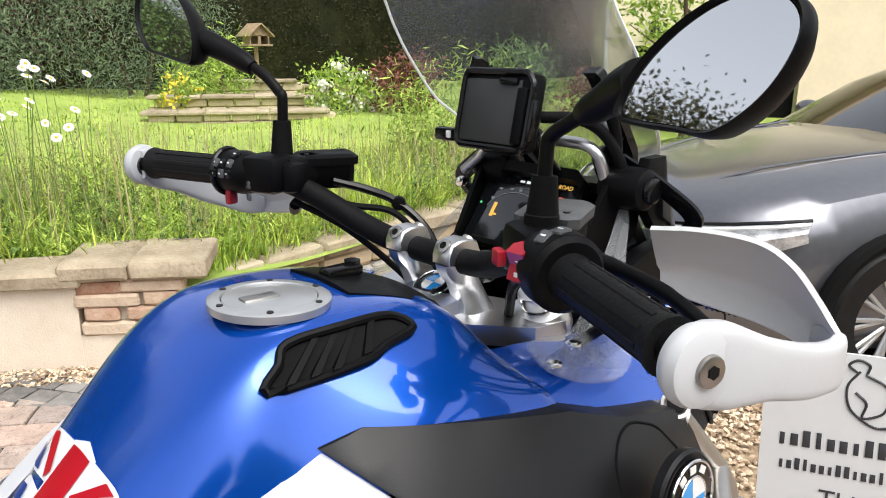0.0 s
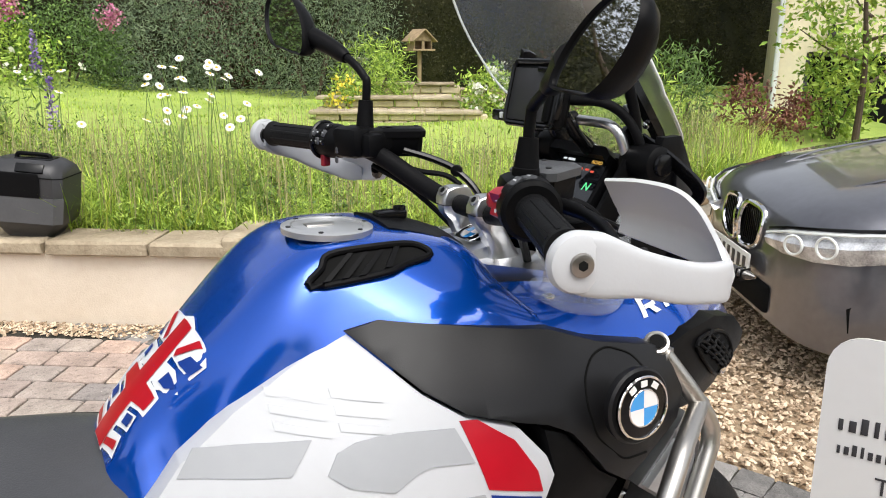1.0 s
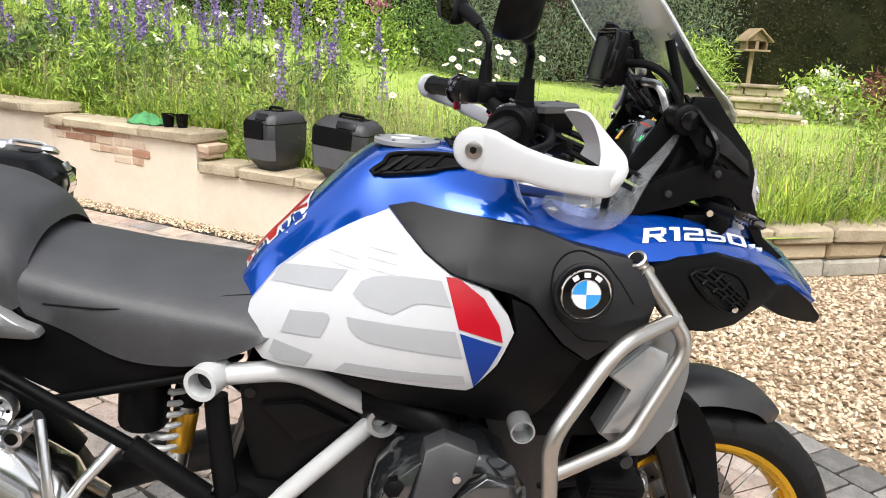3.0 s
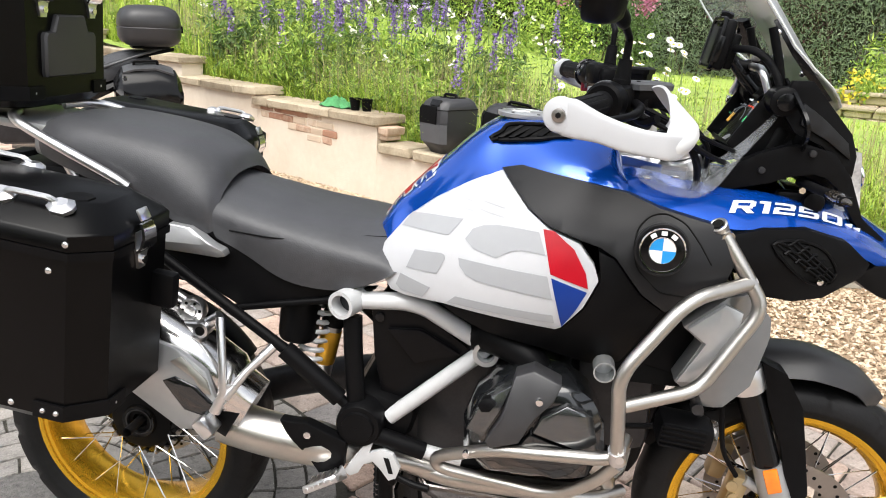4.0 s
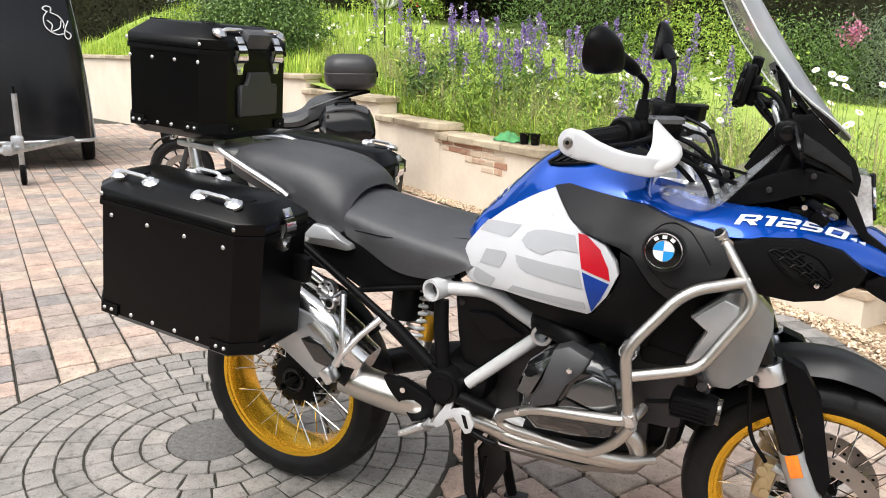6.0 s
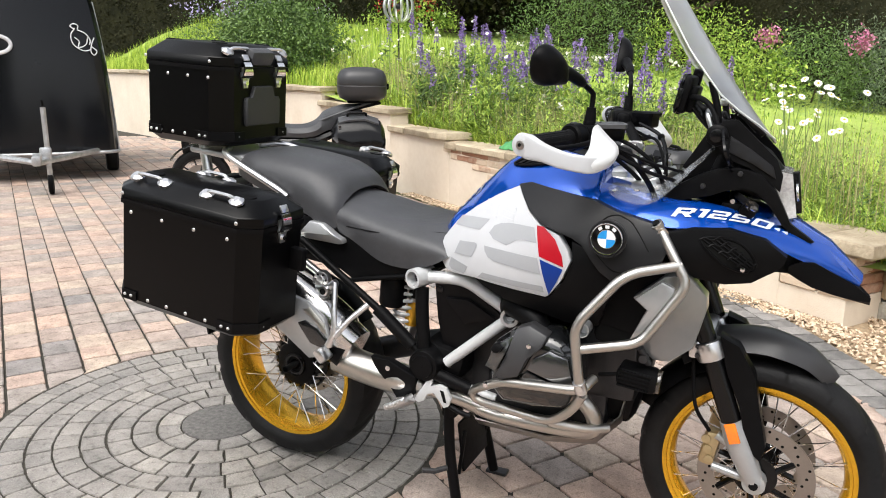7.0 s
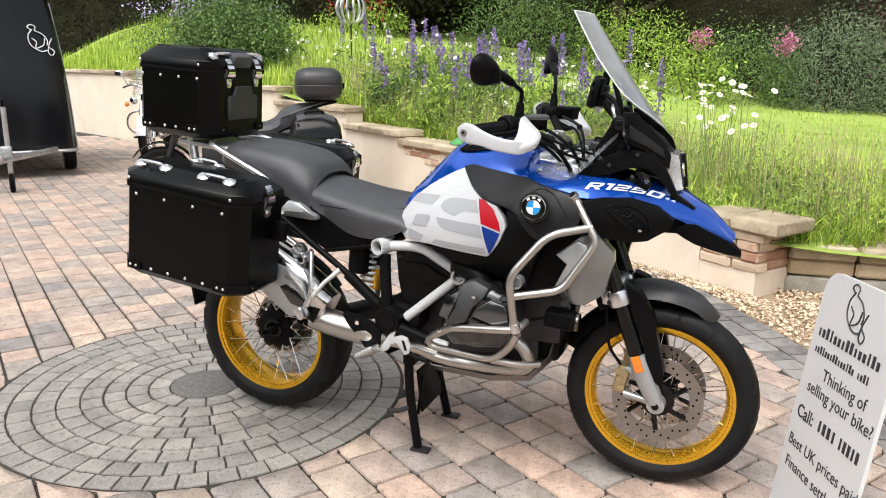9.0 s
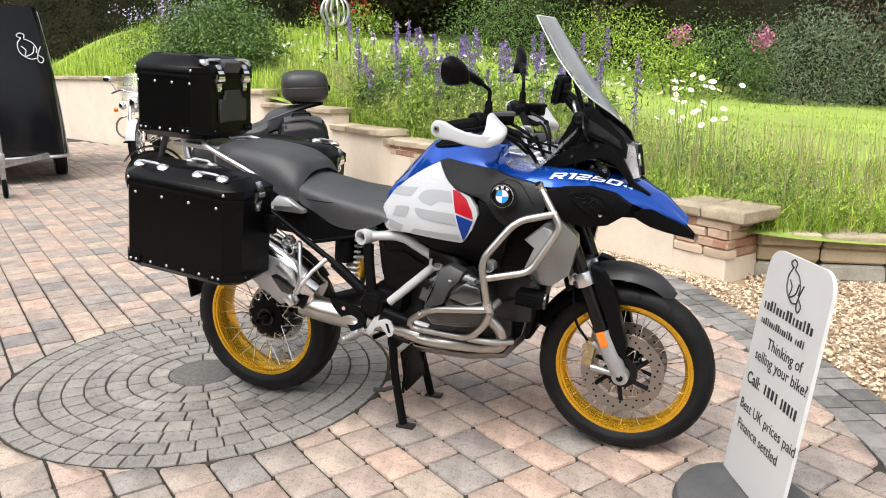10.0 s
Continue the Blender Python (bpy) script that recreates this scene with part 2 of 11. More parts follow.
def block_mat(name, shades, source):
    """Tumbled concrete blocks: each block its own shade, with grit, pale flecks, soft stains and worn relief."""
    m = bpy.data.materials.new(name)
    m.use_nodes = True
    nt = m.node_tree
    b = nt.nodes["Principled BSDF"]
    b.inputs["Specular IOR Level"].default_value = 0.3
    node, sock = source
    r = nt.nodes.new(node)
    pick = nt.nodes.new("ShaderNodeValToRGB")
    els = pick.color_ramp.elements
    while len(els) < len(shades):
        els.new(0.5)
    for k, c in enumerate(shades):
        els[k].position, els[k].color = k / (len(shades) - 1), (*c, 1)
    nt.links.new(r.outputs[sock], pick.inputs[0])
    tc = nt.nodes.new("ShaderNodeTexCoord")
    grain = {}
    for key, scale, det in (("grit", 170, 4), ("stain", 9, 5), ("fleck", 95, 2), ("pit", 45, 6)):
        n = nt.nodes.new("ShaderNodeTexNoise")
        n.inputs["Scale"].default_value, n.inputs["Detail"].default_value = scale, det
        nt.links.new(tc.outputs["Object"], n.inputs["Vector"])
        grain[key] = n.outputs[0]

    def span(sockv, lo, hi, a, c):
        k = nt.nodes.new("ShaderNodeMapRange")
        for i, v in zip(range(1, 5), (lo, hi, a, c)):
            k.inputs[i].default_value = v
        nt.links.new(sockv, k.inputs[0])
        return k.outputs[0]

    def times(x, y):
        k = nt.nodes.new("ShaderNodeMath")
        k.operation = "MULTIPLY"
        nt.links.new(x, k.inputs[0])
        nt.links.new(y, k.inputs[1])
        return k.outputs[0]
    tone = times(times(span(grain["grit"], 0.3, 0.7, 0.80, 1.20), span(grain["stain"], 0.35, 0.7, 0.76, 1.14)), span(grain["pit"], 0.30, 0.46, 0.62, 1.0))
    sc = nt.nodes.new("ShaderNodeVectorMath")
    sc.operation = "SCALE"
    nt.links.new(pick.outputs[0], sc.inputs[0])
    nt.links.new(tone, sc.inputs["Scale"])
    mix = nt.nodes.new("ShaderNodeMix")
    mix.data_type = "RGBA"
    mix.inputs[7].default_value = (0.62, 0.58, 0.52, 1)
    nt.links.new(span(grain["fleck"], 0.70, 0.76, 0.0, 0.75), mix.inputs[0])
    nt.links.new(sc.outputs[0], mix.inputs[6])
    nt.links.new(mix.outputs[2], b.inputs["Base Color"])
    nt.links.new(span(grain["stain"], 0.3, 0.7, 0.78, 0.94), b.inputs["Roughness"])
    bp = nt.nodes.new("ShaderNodeBump")
    bp.inputs["Strength"].default_value, bp.inputs["Distance"].default_value = 0.8, 0.008
    nt.links.new(grain["pit"], bp.inputs["Height"])
    nt.links.new(bp.outputs[0], b.inputs["Normal"])
    return m


PINKS = ((0.25, 0.232, 0.222), (0.46, 0.345, 0.285), (0.34, 0.30, 0.27), (0.54, 0.385, 0.305), (0.29, 0.265, 0.25), (0.50, 0.40, 0.32), (0.40, 0.31, 0.265))
GREYS = ((0.235, 0.222, 0.208), (0.31, 0.288, 0.265), (0.27, 0.252, 0.235), (0.35, 0.325, 0.295), (0.25, 0.235, 0.22))
OWN, ISLAND = ("ShaderNodeObjectInfo", "Random"), ("ShaderNodeNewGeometry", "Random Per Island")
M["paver"] = block_mat("weathered_block_paving", PINKS, OWN)
M["paverfar"] = block_mat("weathered_block_paving_beyond", PINKS, ISLAND)
M["sett"] = block_mat("grey_stone_sett", GREYS, OWN)


def glass_mat(name, tint, sky_haze=0.05, rough=0.02, power=3.0, gain=0.55):
    """Thin clear plastic: see-through, glossier at grazing angles; a white diffuse share paints the sky's milky
    reflection.
    """
    m = bpy.data.materials.new(name)
    m.use_nodes = True
    nt = m.node_tree
    nt.nodes.remove(nt.nodes["Principled BSDF"])
    g, t, d = nt.nodes.new("ShaderNodeBsdfGlossy"), nt.nodes.new("ShaderNodeBsdfTransparent"), nt.nodes.new("ShaderNodeBsdfDiffuse")
    m1, m2 = nt.nodes.new("ShaderNodeMixShader"), nt.nodes.new("ShaderNodeMixShader")
    lw, pw = nt.nodes.new("ShaderNodeLayerWeight"), nt.nodes.new("ShaderNodeMath")
    lw.inputs[0].default_value = 0.5
    pw.operation = "POWER"
    pw.inputs[1].default_value = power
    ad = nt.nodes.new("ShaderNodeMath")
    ad.operation = "MULTIPLY_ADD"
    ad.inputs[1].default_value, ad.inputs[2].default_value = gain, 0.035
    nt.links.new(lw.outputs["Facing"], pw.inputs[0])
    nt.links.new(pw.outputs[0], ad.inputs[0])
    g.inputs["Roughness"].default_value = rough
    t.inputs[0].default_value = (*tint, 1)
    d.inputs[0].default_value = (0.86, 0.88, 0.89, 1)
    m1.inputs[0].default_value = sky_haze
    nt.links.new(t.outputs[0], m1.inputs[1])
    nt.links.new(d.outputs[0], m1.inputs[2])
    nt.links.new(ad.outputs[0], m2.inputs[0])
    nt.links.new(m1.outputs[0], m2.inputs[1])
    nt.links.new(g.outputs[0], m2.inputs[2])
    nt.links.new(m2.outputs[0], nt.nodes["Material Output"].inputs[0])
    return m


# pale colour: the screen edge's highlight, and the car's lamp rings and strips
M["edge"] = mat("edge_highlight_and_lamp_trim", (0.75, 0.78, 0.76), 0.15, 0, 0.05, 9)
M["screen"] = glass_mat("clear_windscreen", (0.96, 0.97, 0.97), 0.045, 0.34, 2.0, 1.0)
M["clear"] = glass_mat("clear_deflector", (0.92, 0.94, 0.96), 0.07, 0.08)
M["mirror"] = mat("mirror_glass", (0.85, 0.86, 0.87), 0.02, 1.0, 0.0, 3)


# ---------------------------------------------------------------- mesh helpers
def V(*a):
    return Vector(a)


def finish(name, bm, material, angle=38):
    me = bpy.data.meshes.new(name)
    bmesh.ops.recalc_face_normals(bm, faces=bm.faces[:])
    bm.to_mesh(me)
    bm.free()
    me.materials.append(material)
    me.shade_smooth()
    me.set_sharp_from_angle(angle=radians(angle))
    return me


def part(name, bm, material, parent=None, label="", angle=38):
    """One mesh object under a thing or under a part."""
    ob = new(name, finish(name, bm, material, angle))
    if parent:
        ob.parent = parent
    return tagged(ob, label)


def thing(name, label, category, group="", kind="", loc=None):
    ob = new(name)
    ob.empty_display_size = 0.1
    if loc is not None:
        ob.matrix_world = loc
    return tagged(ob, label, category, group, kind)


def join(*bms):
    """All the given bmeshes in the first one."""
    a = bms[0]
    for b in bms[1:]:
        me = bpy.data.meshes.new("tmp")
        b.to_mesh(me)
        b.free()
        a.from_mesh(me)
        bpy.data.meshes.remove(me)
    return a


def mirrored(bm):
    """A copy of bm on the other side of the bike."""
    c = bm.copy()
    bmesh.ops.scale(c, vec=(1, -1, 1), verts=c.verts)
    bmesh.ops.reverse_faces(c, faces=c.faces[:])
    return c


def box(sx, sy, sz, m=None, bev=0.0, seg=2):
    bm = bmesh.new()
    bmesh.ops.create_cube(bm, size=1)
    bmesh.ops.scale(bm, vec=(sx, sy, sz), verts=bm.verts)
    if bev:
        bmesh.ops.bevel(bm, geom=bm.edges[:], offset=bev, segments=seg, affect="EDGES", profile=0.5, clamp_overlap=True)
    if m is not None:
        bm.transform(m)
    return bm


def cyl(r, h, m=None, seg=24, r2=None, bev=0.0):
    bm = bmesh.new()
    bmesh.ops.create_cone(bm, cap_ends=True, segments=seg, radius1=r, radius2=r if r2 is None else r2, depth=h)
    if bev:
        es = [e for e in bm.edges if abs(e.verts[0].co.z - e.verts[1].co.z) < 1e-6]
        bmesh.ops.bevel(bm, geom=es, offset=bev, segments=2, affect="EDGES", profile=0.5)
    if m is not None:
        bm.transform(m)
    return bm


def ball(r, m=None, sc=(1, 1, 1), u=20, v=12):
    bm = bmesh.new()
    bmesh.ops.create_uvsphere(bm, u_segments=u, v_segments=v, radius=r)
    bmesh.ops.scale(bm, vec=sc, verts=bm.verts)
    if m is not None:
        bm.transform(m)
    return bm


def along(a, b):
    """A pose at the middle of a to b with z along it, and the length."""
    a, b = Vector(a), Vector(b)
    d = b - a
    return Matrix.Translation((a + b) / 2) @ d.to_track_quat("Z", "Y").to_matrix().to_4x4(), d.length


def rod(a, b, r, seg=16, r2=None, bev=0.0):
    m, n = along(a, b)
    return cyl(r, n, m, seg, r2, bev)


def smooth_path(pts, n=6, closed=False):
    """Catmull-Rom through the points."""
    P = [Vector(p) for p in pts]
    out = []
    k = len(P)
    for i in range(k if closed else k - 1):
        p0 = P[(i - 1) % k] if closed or i else P[0] * 2 - P[1]
        p1, p2 = P[i], P[(i + 1) % k]
        p3 = P[(i + 2) % k] if closed or i + 2 < k else P[-1] * 2 - P[-2]
        for j in range(n):
            t = j / n
            out.append(0.5 * ((2 * p1) + (p2 - p0) * t + (2 * p0 - 5 * p1 + 4 * p2 - p3) * t * t + (3 * p1 - p0 - 3 * p2 + p3) * t ** 3))
    if not closed:
        out.append(P[-1])
    return out


def round_path(pts, r=0.05, n=6, closed=False):
    """Straight runs with rounded bends of radius about r."""
    P = [Vector(p) for p in pts]
    out = []
    k = len(P)
    for i in range(k):
        if not closed and i in (0, k - 1):
            out.append(P[i])
            continue
        a, b, c = P[i - 1], P[i], P[(i + 1) % k]
        d1, d2 = min(r, (a - b).length * 0.45), min(r, (c - b).length * 0.45)
        p, q = b + (a - b).normalized() * d1, b + (c - b).normalized() * d2
        for j in range(n + 1):
            t = j / n
            out.append(p * (1 - t) ** 2 + b * 2 * t * (1 - t) + q * t * t)
    return out


def tube(pts, r, seg=12, closed=False, caps=True):
    """A tube along points that are close together. r: a radius, or one for each point."""
    P = [Vector(p) for p in pts]
    n = len(P)
    rad = r if isinstance(r, (list, tuple)) else [r] * n
    bm = bmesh.new()
    rings = []
    up = None
    for i in range(n):
        if closed:
            t = (P[(i + 1) % n] - P[i - 1]).normalized()
        else:
            t = (P[min(i + 1, n - 1)] - P[max(i - 1, 0)]).normalized()
        if up is None:
            up = t.orthogonal().normalized()
        up = (up - t * up.dot(t)).normalized()
        sd = t.cross(up)
        rings.append([bm.verts.new(P[i] + (up * math.cos(2 * math.pi * k / seg) + sd * math.sin(2 * math.pi * k / seg)) * rad[i]) for k in range(seg)])
    for i in range(n if closed else n - 1):
        a, b = rings[i], rings[(i + 1) % n]
        for k in range(seg):
            bm.faces.new((a[k], a[(k + 1) % seg], b[(k + 1) % seg], b[k]))
    if caps and not closed:
        bm.faces.new(rings[0][::-1])
        bm.faces.new(rings[-1])
    return bm


def loft(rings, closed_ring=True, caps=True):
    """A skin over rings of equally many points."""
    bm = bmesh.new()
    vs = [[bm.verts.new(Vector(p)) for p in r] for r in rings]
    k = len(vs[0])
    for a, b in zip(vs, vs[1:]):
        for i in range(k if closed_ring else k - 1):
            j = (i + 1) % k
            bm.faces.new((a[i], a[j], b[j], b[i]))
    if caps and closed_ring:
        bm.faces.new(vs[0][::-1])
        bm.faces.new(vs[-1])
    return bm


def thicken(bm, d):
    """Gives an open sheet the thickness d, behind its normals."""
    bmesh.ops.recalc_face_normals(bm, faces=bm.faces[:])
    bmesh.ops.solidify(bm, geom=bm.faces[:], thickness=d)
    return bm


def revolve(profile, seg=48, m=None, closed=False):
    """A body of revolution about y: profile of (radius, y)."""
    bm = bmesh.new()
    rings = []
    for k in range(seg):
        a = 2 * math.pi * k / seg
        rings.append([bm.verts.new((r * math.cos(a), y, r * math.sin(a))) for r, y in profile])
    n = len(profile)
    for k in range(seg):
        a, b = rings[k], rings[(k + 1) % seg]
        for i in range(n if closed else n - 1):
            j = (i + 1) % n
            bm.faces.new((a[i], a[j], b[j], b[i]))
    bmesh.ops.remove_doubles(bm, verts=bm.verts[:], dist=1e-6)
    if m is not None:
        bm.transform(m)
    return bm


def sheet(outline, cell=0.03, smooth=0, plane="xz"):
    """A flat polygon, cut into cells so that it can be bent."""
    P = [Vector((p[0], p[1], 0)) for p in outline]
    if smooth:
        P = smooth_path(P, smooth, True)
    bm = bmesh.new()
    bm.faces.new([bm.verts.new(p) for p in P])
    xs, ys = [p.x for p in P], [p.y for p in P]
    for lo, hi, no in ((min(xs), max(xs), V(1, 0, 0)), (min(ys), max(ys), V(0, 1, 0))):
        for k in range(1, int((hi - lo) / cell) + 1):
            bmesh.ops.bisect_plane(bm, geom=bm.verts[:] + bm.edges[:] + bm.faces[:], dist=1e-5, plane_co=no * (lo + k * cell + 1e-4), plane_no=no)
    return bm


def panel(outline, yfun, thick=0.006, cell=0.03, smooth=0, bev=0.0):
    """A body panel: an outline in x and z, bent to y = yfun(x, z), its thickness inwards (towards y = 0)."""
    bm = sheet(outline, cell, smooth)
    for v in bm.verts:
        x, z = v.co.x, v.co.y
        v.co = V(x, yfun(x, z), z)
    bmesh.ops.recalc_face_normals(bm, faces=bm.faces[:])
    n = sum((f.normal for f in bm.faces), V(0, 0, 0))
    if n.y > 0:
        bmesh.ops.reverse_faces(bm, faces=bm.faces[:])
    top = bm.faces[:]
    edge = {v for e in bm.edges if e.is_boundary for v in e.verts}
    r = bmesh.ops.extrude_face_region(bm, geom=top)
    inner = [g for g in r["geom"] if isinstance(g, bmesh.types.BMVert)]
    for v in inner:
        v.co.y += thick
    bmesh.ops.recalc_face_normals(bm, faces=bm.faces[:])
    if bev:
        es = [e for e in bm.edges if e.is_manifold and e.calc_face_angle(0) > 1.0]
        bmesh.ops.bevel(bm, geom=es, offset=bev, segments=2, affect="EDGES", profile=0.5, clamp_overlap=True)
    return bm


def interp(table):
    """A piecewise linear function from (x, value) pairs."""
    xs, ys = [a for a, _ in table], [b for _, b in table]
    return lambda x: float(np.interp(x, xs, ys))


def from_arrays(name, verts, faces, material, parent=None, label="", smooth=False):
    me = bpy.data.meshes.new(name)
    me.from_pydata(verts if isinstance(verts, list) else verts.tolist(), [], faces if isinstance(faces, list) else faces.tolist())
    me.materials.append(material)
    if smooth:
        me.shade_smooth()
    ob = new(name, me)
    if parent:
        ob.parent = parent
    return tagged(ob, label)


def lettering(name, text, size, m, material, parent, depth=0.001, align="LEFT", shear=0.0, bold=0.0, label="", space=1.0):
    cu = bpy.data.curves.new(name, "FONT")
    cu.body, cu.size, cu.extrude, cu.align_x, cu.shear, cu.offset, cu.space_character = text, size, depth, align, shear, bold, space
    tmp = new(name + "_tmp", cu)
    dg = bpy.context.evaluated_depsgraph_get()
    me = bpy.data.meshes.new_from_object(tmp.evaluated_get(dg))
    bpy.data.objects.remove(tmp)
    me.materials.clear()
    me.materials.append(material)
    me.transform(m)
    ob = new(name, me)
    ob.parent = parent
    return tagged(ob, label)


# ---------------------------------------------------------------- the site: a drive, a retaining wall and a garden above it
rng = np.random.default_rng(7)
P0 = np.array([1.85, 2.56])
DW = np.array([-0.8283, 0.5602])
NW = np.array([0.5602, 0.8283])


def site(s, off, z=0.0):
    """A place s metres along the wall from its pier and off metres behind its face."""
    p = P0 + s * DW + off * NW
    return Vector((p[0], p[1], z))


def wall_off(s):
    return np.where(s > 8, -0.24 * (s - 8), np.where(s < -0.1, -1.0 * (s + 0.1) + 0.15, 0.0))


def smoothstep(a, b, x):
    t = np.clip((x - a) / (b - a), 0, 1)
    return t * t * (3 - 2 * t)


def garden_z(s, t):
    """The garden's height: the bed behind the wall, the lawn and the bank at its far end."""
    edge = np.interp(s, [-6, -0.4, 0.2, 2.7, 2.9, 4.3, 4.5, 5.7, 5.9, 8, 14], [0.22, 0.27, 0.38, 0.40, 0.54, 0.56, 0.66, 0.68, 0.84, 1.0, 1.2])
    inner = np.interp(s, [-8, -2, 3, 5, 8, 12, 18], [0.55, 0.58, 0.60, 0.75, 1.35, 2.1, 2.6])
    wave = 0.03 * np.sin(2.1 * s + 0.7 * t) + 0.02 * np.sin(3.3 * t - s)
    return edge + (inner - edge) * smoothstep(0.3, 4.5, t) + wave * smoothstep(0.3, 1.5, t)


def at_garden(s, t):
    p = site(s, float(wall_off(np.array(s))) + t)
    p.z = float(garden_z(np.array(s), np.array(t)))
    return p


ground = tagged(from_arrays("ground", [(-400, -400, -0.06), (400, -400, -0.06), (400, 400, -0.06), (-400, 400, -0.06)], [(0, 1, 2, 3)], M["soil"]),
                "bare earth and grass running out to the horizon", "ground", kind="structure")

ss, tt = np.meshgrid(np.linspace(-14, 20, 120), np.concatenate([np.linspace(0.06, 3, 26), np.linspace(3.2, 40, 40)]), indexing="ij")
ww = wall_off(ss) + tt
gv = np.stack([P0[0] + ss * DW[0] + ww * NW[0], P0[1] + ss * DW[1] + ww * NW[1], garden_z(ss, tt)], -1).reshape(-1, 3)
n2 = tt.shape[1]
gf = [(i * n2 + j, i * n2 + j + 1, (i + 1) * n2 + j + 1, (i + 1) * n2 + j) for i in range(tt.shape[0] - 1) for j in range(n2 - 1)]
lawn = tagged(from_arrays("lawn", gv, gf, M["lawn"], smooth=True), "bright green mown lawn rising to a grassy bank", "lawn", kind="structure")

# ---- retaining wall: rendered runs with stone coping, stepping up along the drive
wall = thing("wall_north", "cream rendered retaining wall with stepped stone coping", "wall", kind="structure")


def run_body(a, b, top, thick=0.24, name="rendered_run"):
    a, b = Vector(a), Vector(b)
    d = (b - a).normalized()
    n = V(-d.y, d.x, 0)
    if n.dot(V(NW[0], NW[1], 0)) < 0:
        n = -n
    k = 14
    rings = []
    for i in range(k + 1):
        p = a.lerp(b, i / k)
        w = 0.004 * math.sin(5.1 * i)
        q = p + n * thick
        rings.append([(p.x + n.x * w, p.y + n.y * w, -0.05), (q.x, q.y, -0.05), (q.x, q.y, top), (p.x + n.x * w, p.y + n.y * w, top)])
    return part(name, loft(rings), M["render"], wall)


COPES = []  # (a, b, top of wall): the runs that carry coping stones


def wall_run(s0, s1, top):
    o0, o1 = float(wall_off(np.array(s0))), float(wall_off(np.array(s1)))
    a, b = site(s0, o0), site(s1, o1)
    run_body(a, b, top)
    COPES.append((a, b, top))


wall_run(0.42, 2.78, 0.385)
wall_run(2.78, 4.42, 0.585)
wall_run(4.42, 5.78, 0.665)
wall_run(5.78, 8.0, 0.86)
wall_run(8.0, 12.5, 1.05)
wall_run(12.5, 19.0, 1.22)

# the pier at the wall's end: brick and stone on a rendered plinth
pa, pb = site(-0.02, 0.0), site(0.42, 0.0)
run_body(pa, pb, 0.15, 0.36, "pier_plinth")
core = box(0.40, 0.32, 0.26, Matrix.Translation(site(0.20, 0.18, 0.27)) @ Matrix.Rotation(math.atan2(DW[1], DW[0]), 4, "Z"))
part("pier_core", core, M["mortar"], wall)

# the low stone kerb wall beyond the pier
low = thing("wall_low", "low stone garden edging wall beside the gravel", "wall", kind="structure")

# ---- pavement bed and gravel bed
pave = thing("pavement", "weathered red and grey block paving with dark joints", "pavement", kind="structure")
edge_line = [(1.02, 3.42), (1.13, 3.2), (1.56, 2.56), (1.94, 1.96), (2.22, 1.49), (2.40, 1.15), (2.56, 0.79), (2.70, 0.45), (2.80, 0.05), (2.86, -0.5), (2.88, -1.5), (2.85, -4.0)]
bed = [(-16, 12), *[(x, y) for x, y in edge_line], (2.85, -9), (-16, -9)]
part("bedding", sheet(bed, 4.0), M["jointsand"], pave).location.z = -0.0135
gravel_bed = [(1.0, 3.6), *edge_line[1:], (2.85, -9), (14, -9), (14, 4.5), (6, 3.6), (2.3, 3.2)]
gb = tagged(part("gravel_bed", sheet(gravel_bed, 4.0), M["gravel"]), "bed of small buff gravel stones", "gravel", kind="structure")
gb.location.z = -0.02


# ---------------------------------------------------------------- plants
def quads(c, d, w, size_l, size_w, curl=0.25):
    """Leaf quads: centres c, directions d, side vectors w. A kite of two triangles, folded a little."""
    n = len(c)
    L, W = np.reshape(size_l, (-1, 1)), np.reshape(size_w, (-1, 1))
    up = np.cross(d, w)
    a = c
    b = c + d * L * 0.5 + w * W * 0.5 + up * L * curl * 0.3
    e = c + d * L
    f = c + d * L * 0.5 - w * W * 0.5 + up * L * curl * 0.3
    v = np.stack([a, b, e, f], 1).reshape(-1, 3)
    i = np.arange(n)[:, None] * 4
    return v, np.concatenate([i, i + 1, i + 2, i + 3], 1)


def rand_dirs(n, r=rng, zbias=0.0):
    d = r.normal(size=(n, 3))
    d[:, 2] += zbias
    return d / np.linalg.norm(d, axis=1, keepdims=True)


def leaf_cloud(name, centres, size, material, parent=None, label="", ratio=0.5, zbias=0.2, jitter=0.4):
    n = len(centres)
    d = rand_dirs(n, zbias=zbias)
    w = np.cross(d, rand_dirs(n))
    w /= np.linalg.norm(w, axis=1, keepdims=True) + 1e-9
    L = size * rng.uniform(1 - jitter, 1 + jitter, n)
    v, f = quads(np.asarray(centres), d, w, L, L * ratio)
    return from_arrays(name, v, f, material, parent, label)


def clumps(n_clumps, per, centre, radii, clump_r, squash=1.0, shell=0.55):
    """Leaf places: clumps spread over the outer part of an uneven ellipsoid."""
    d = rand_dirs(n_clumps)
    rr = rng.uniform(shell, 1.05, n_clumps) ** 0.8
    c = d * rr[:, None] * np.array(radii)
    p = c[:, None, :] + rng.normal(size=(n_clumps, per, 3)) * clump_r * np.array([1, 1, squash])
    return (p + np.array(centre)).reshape(-1, 3)


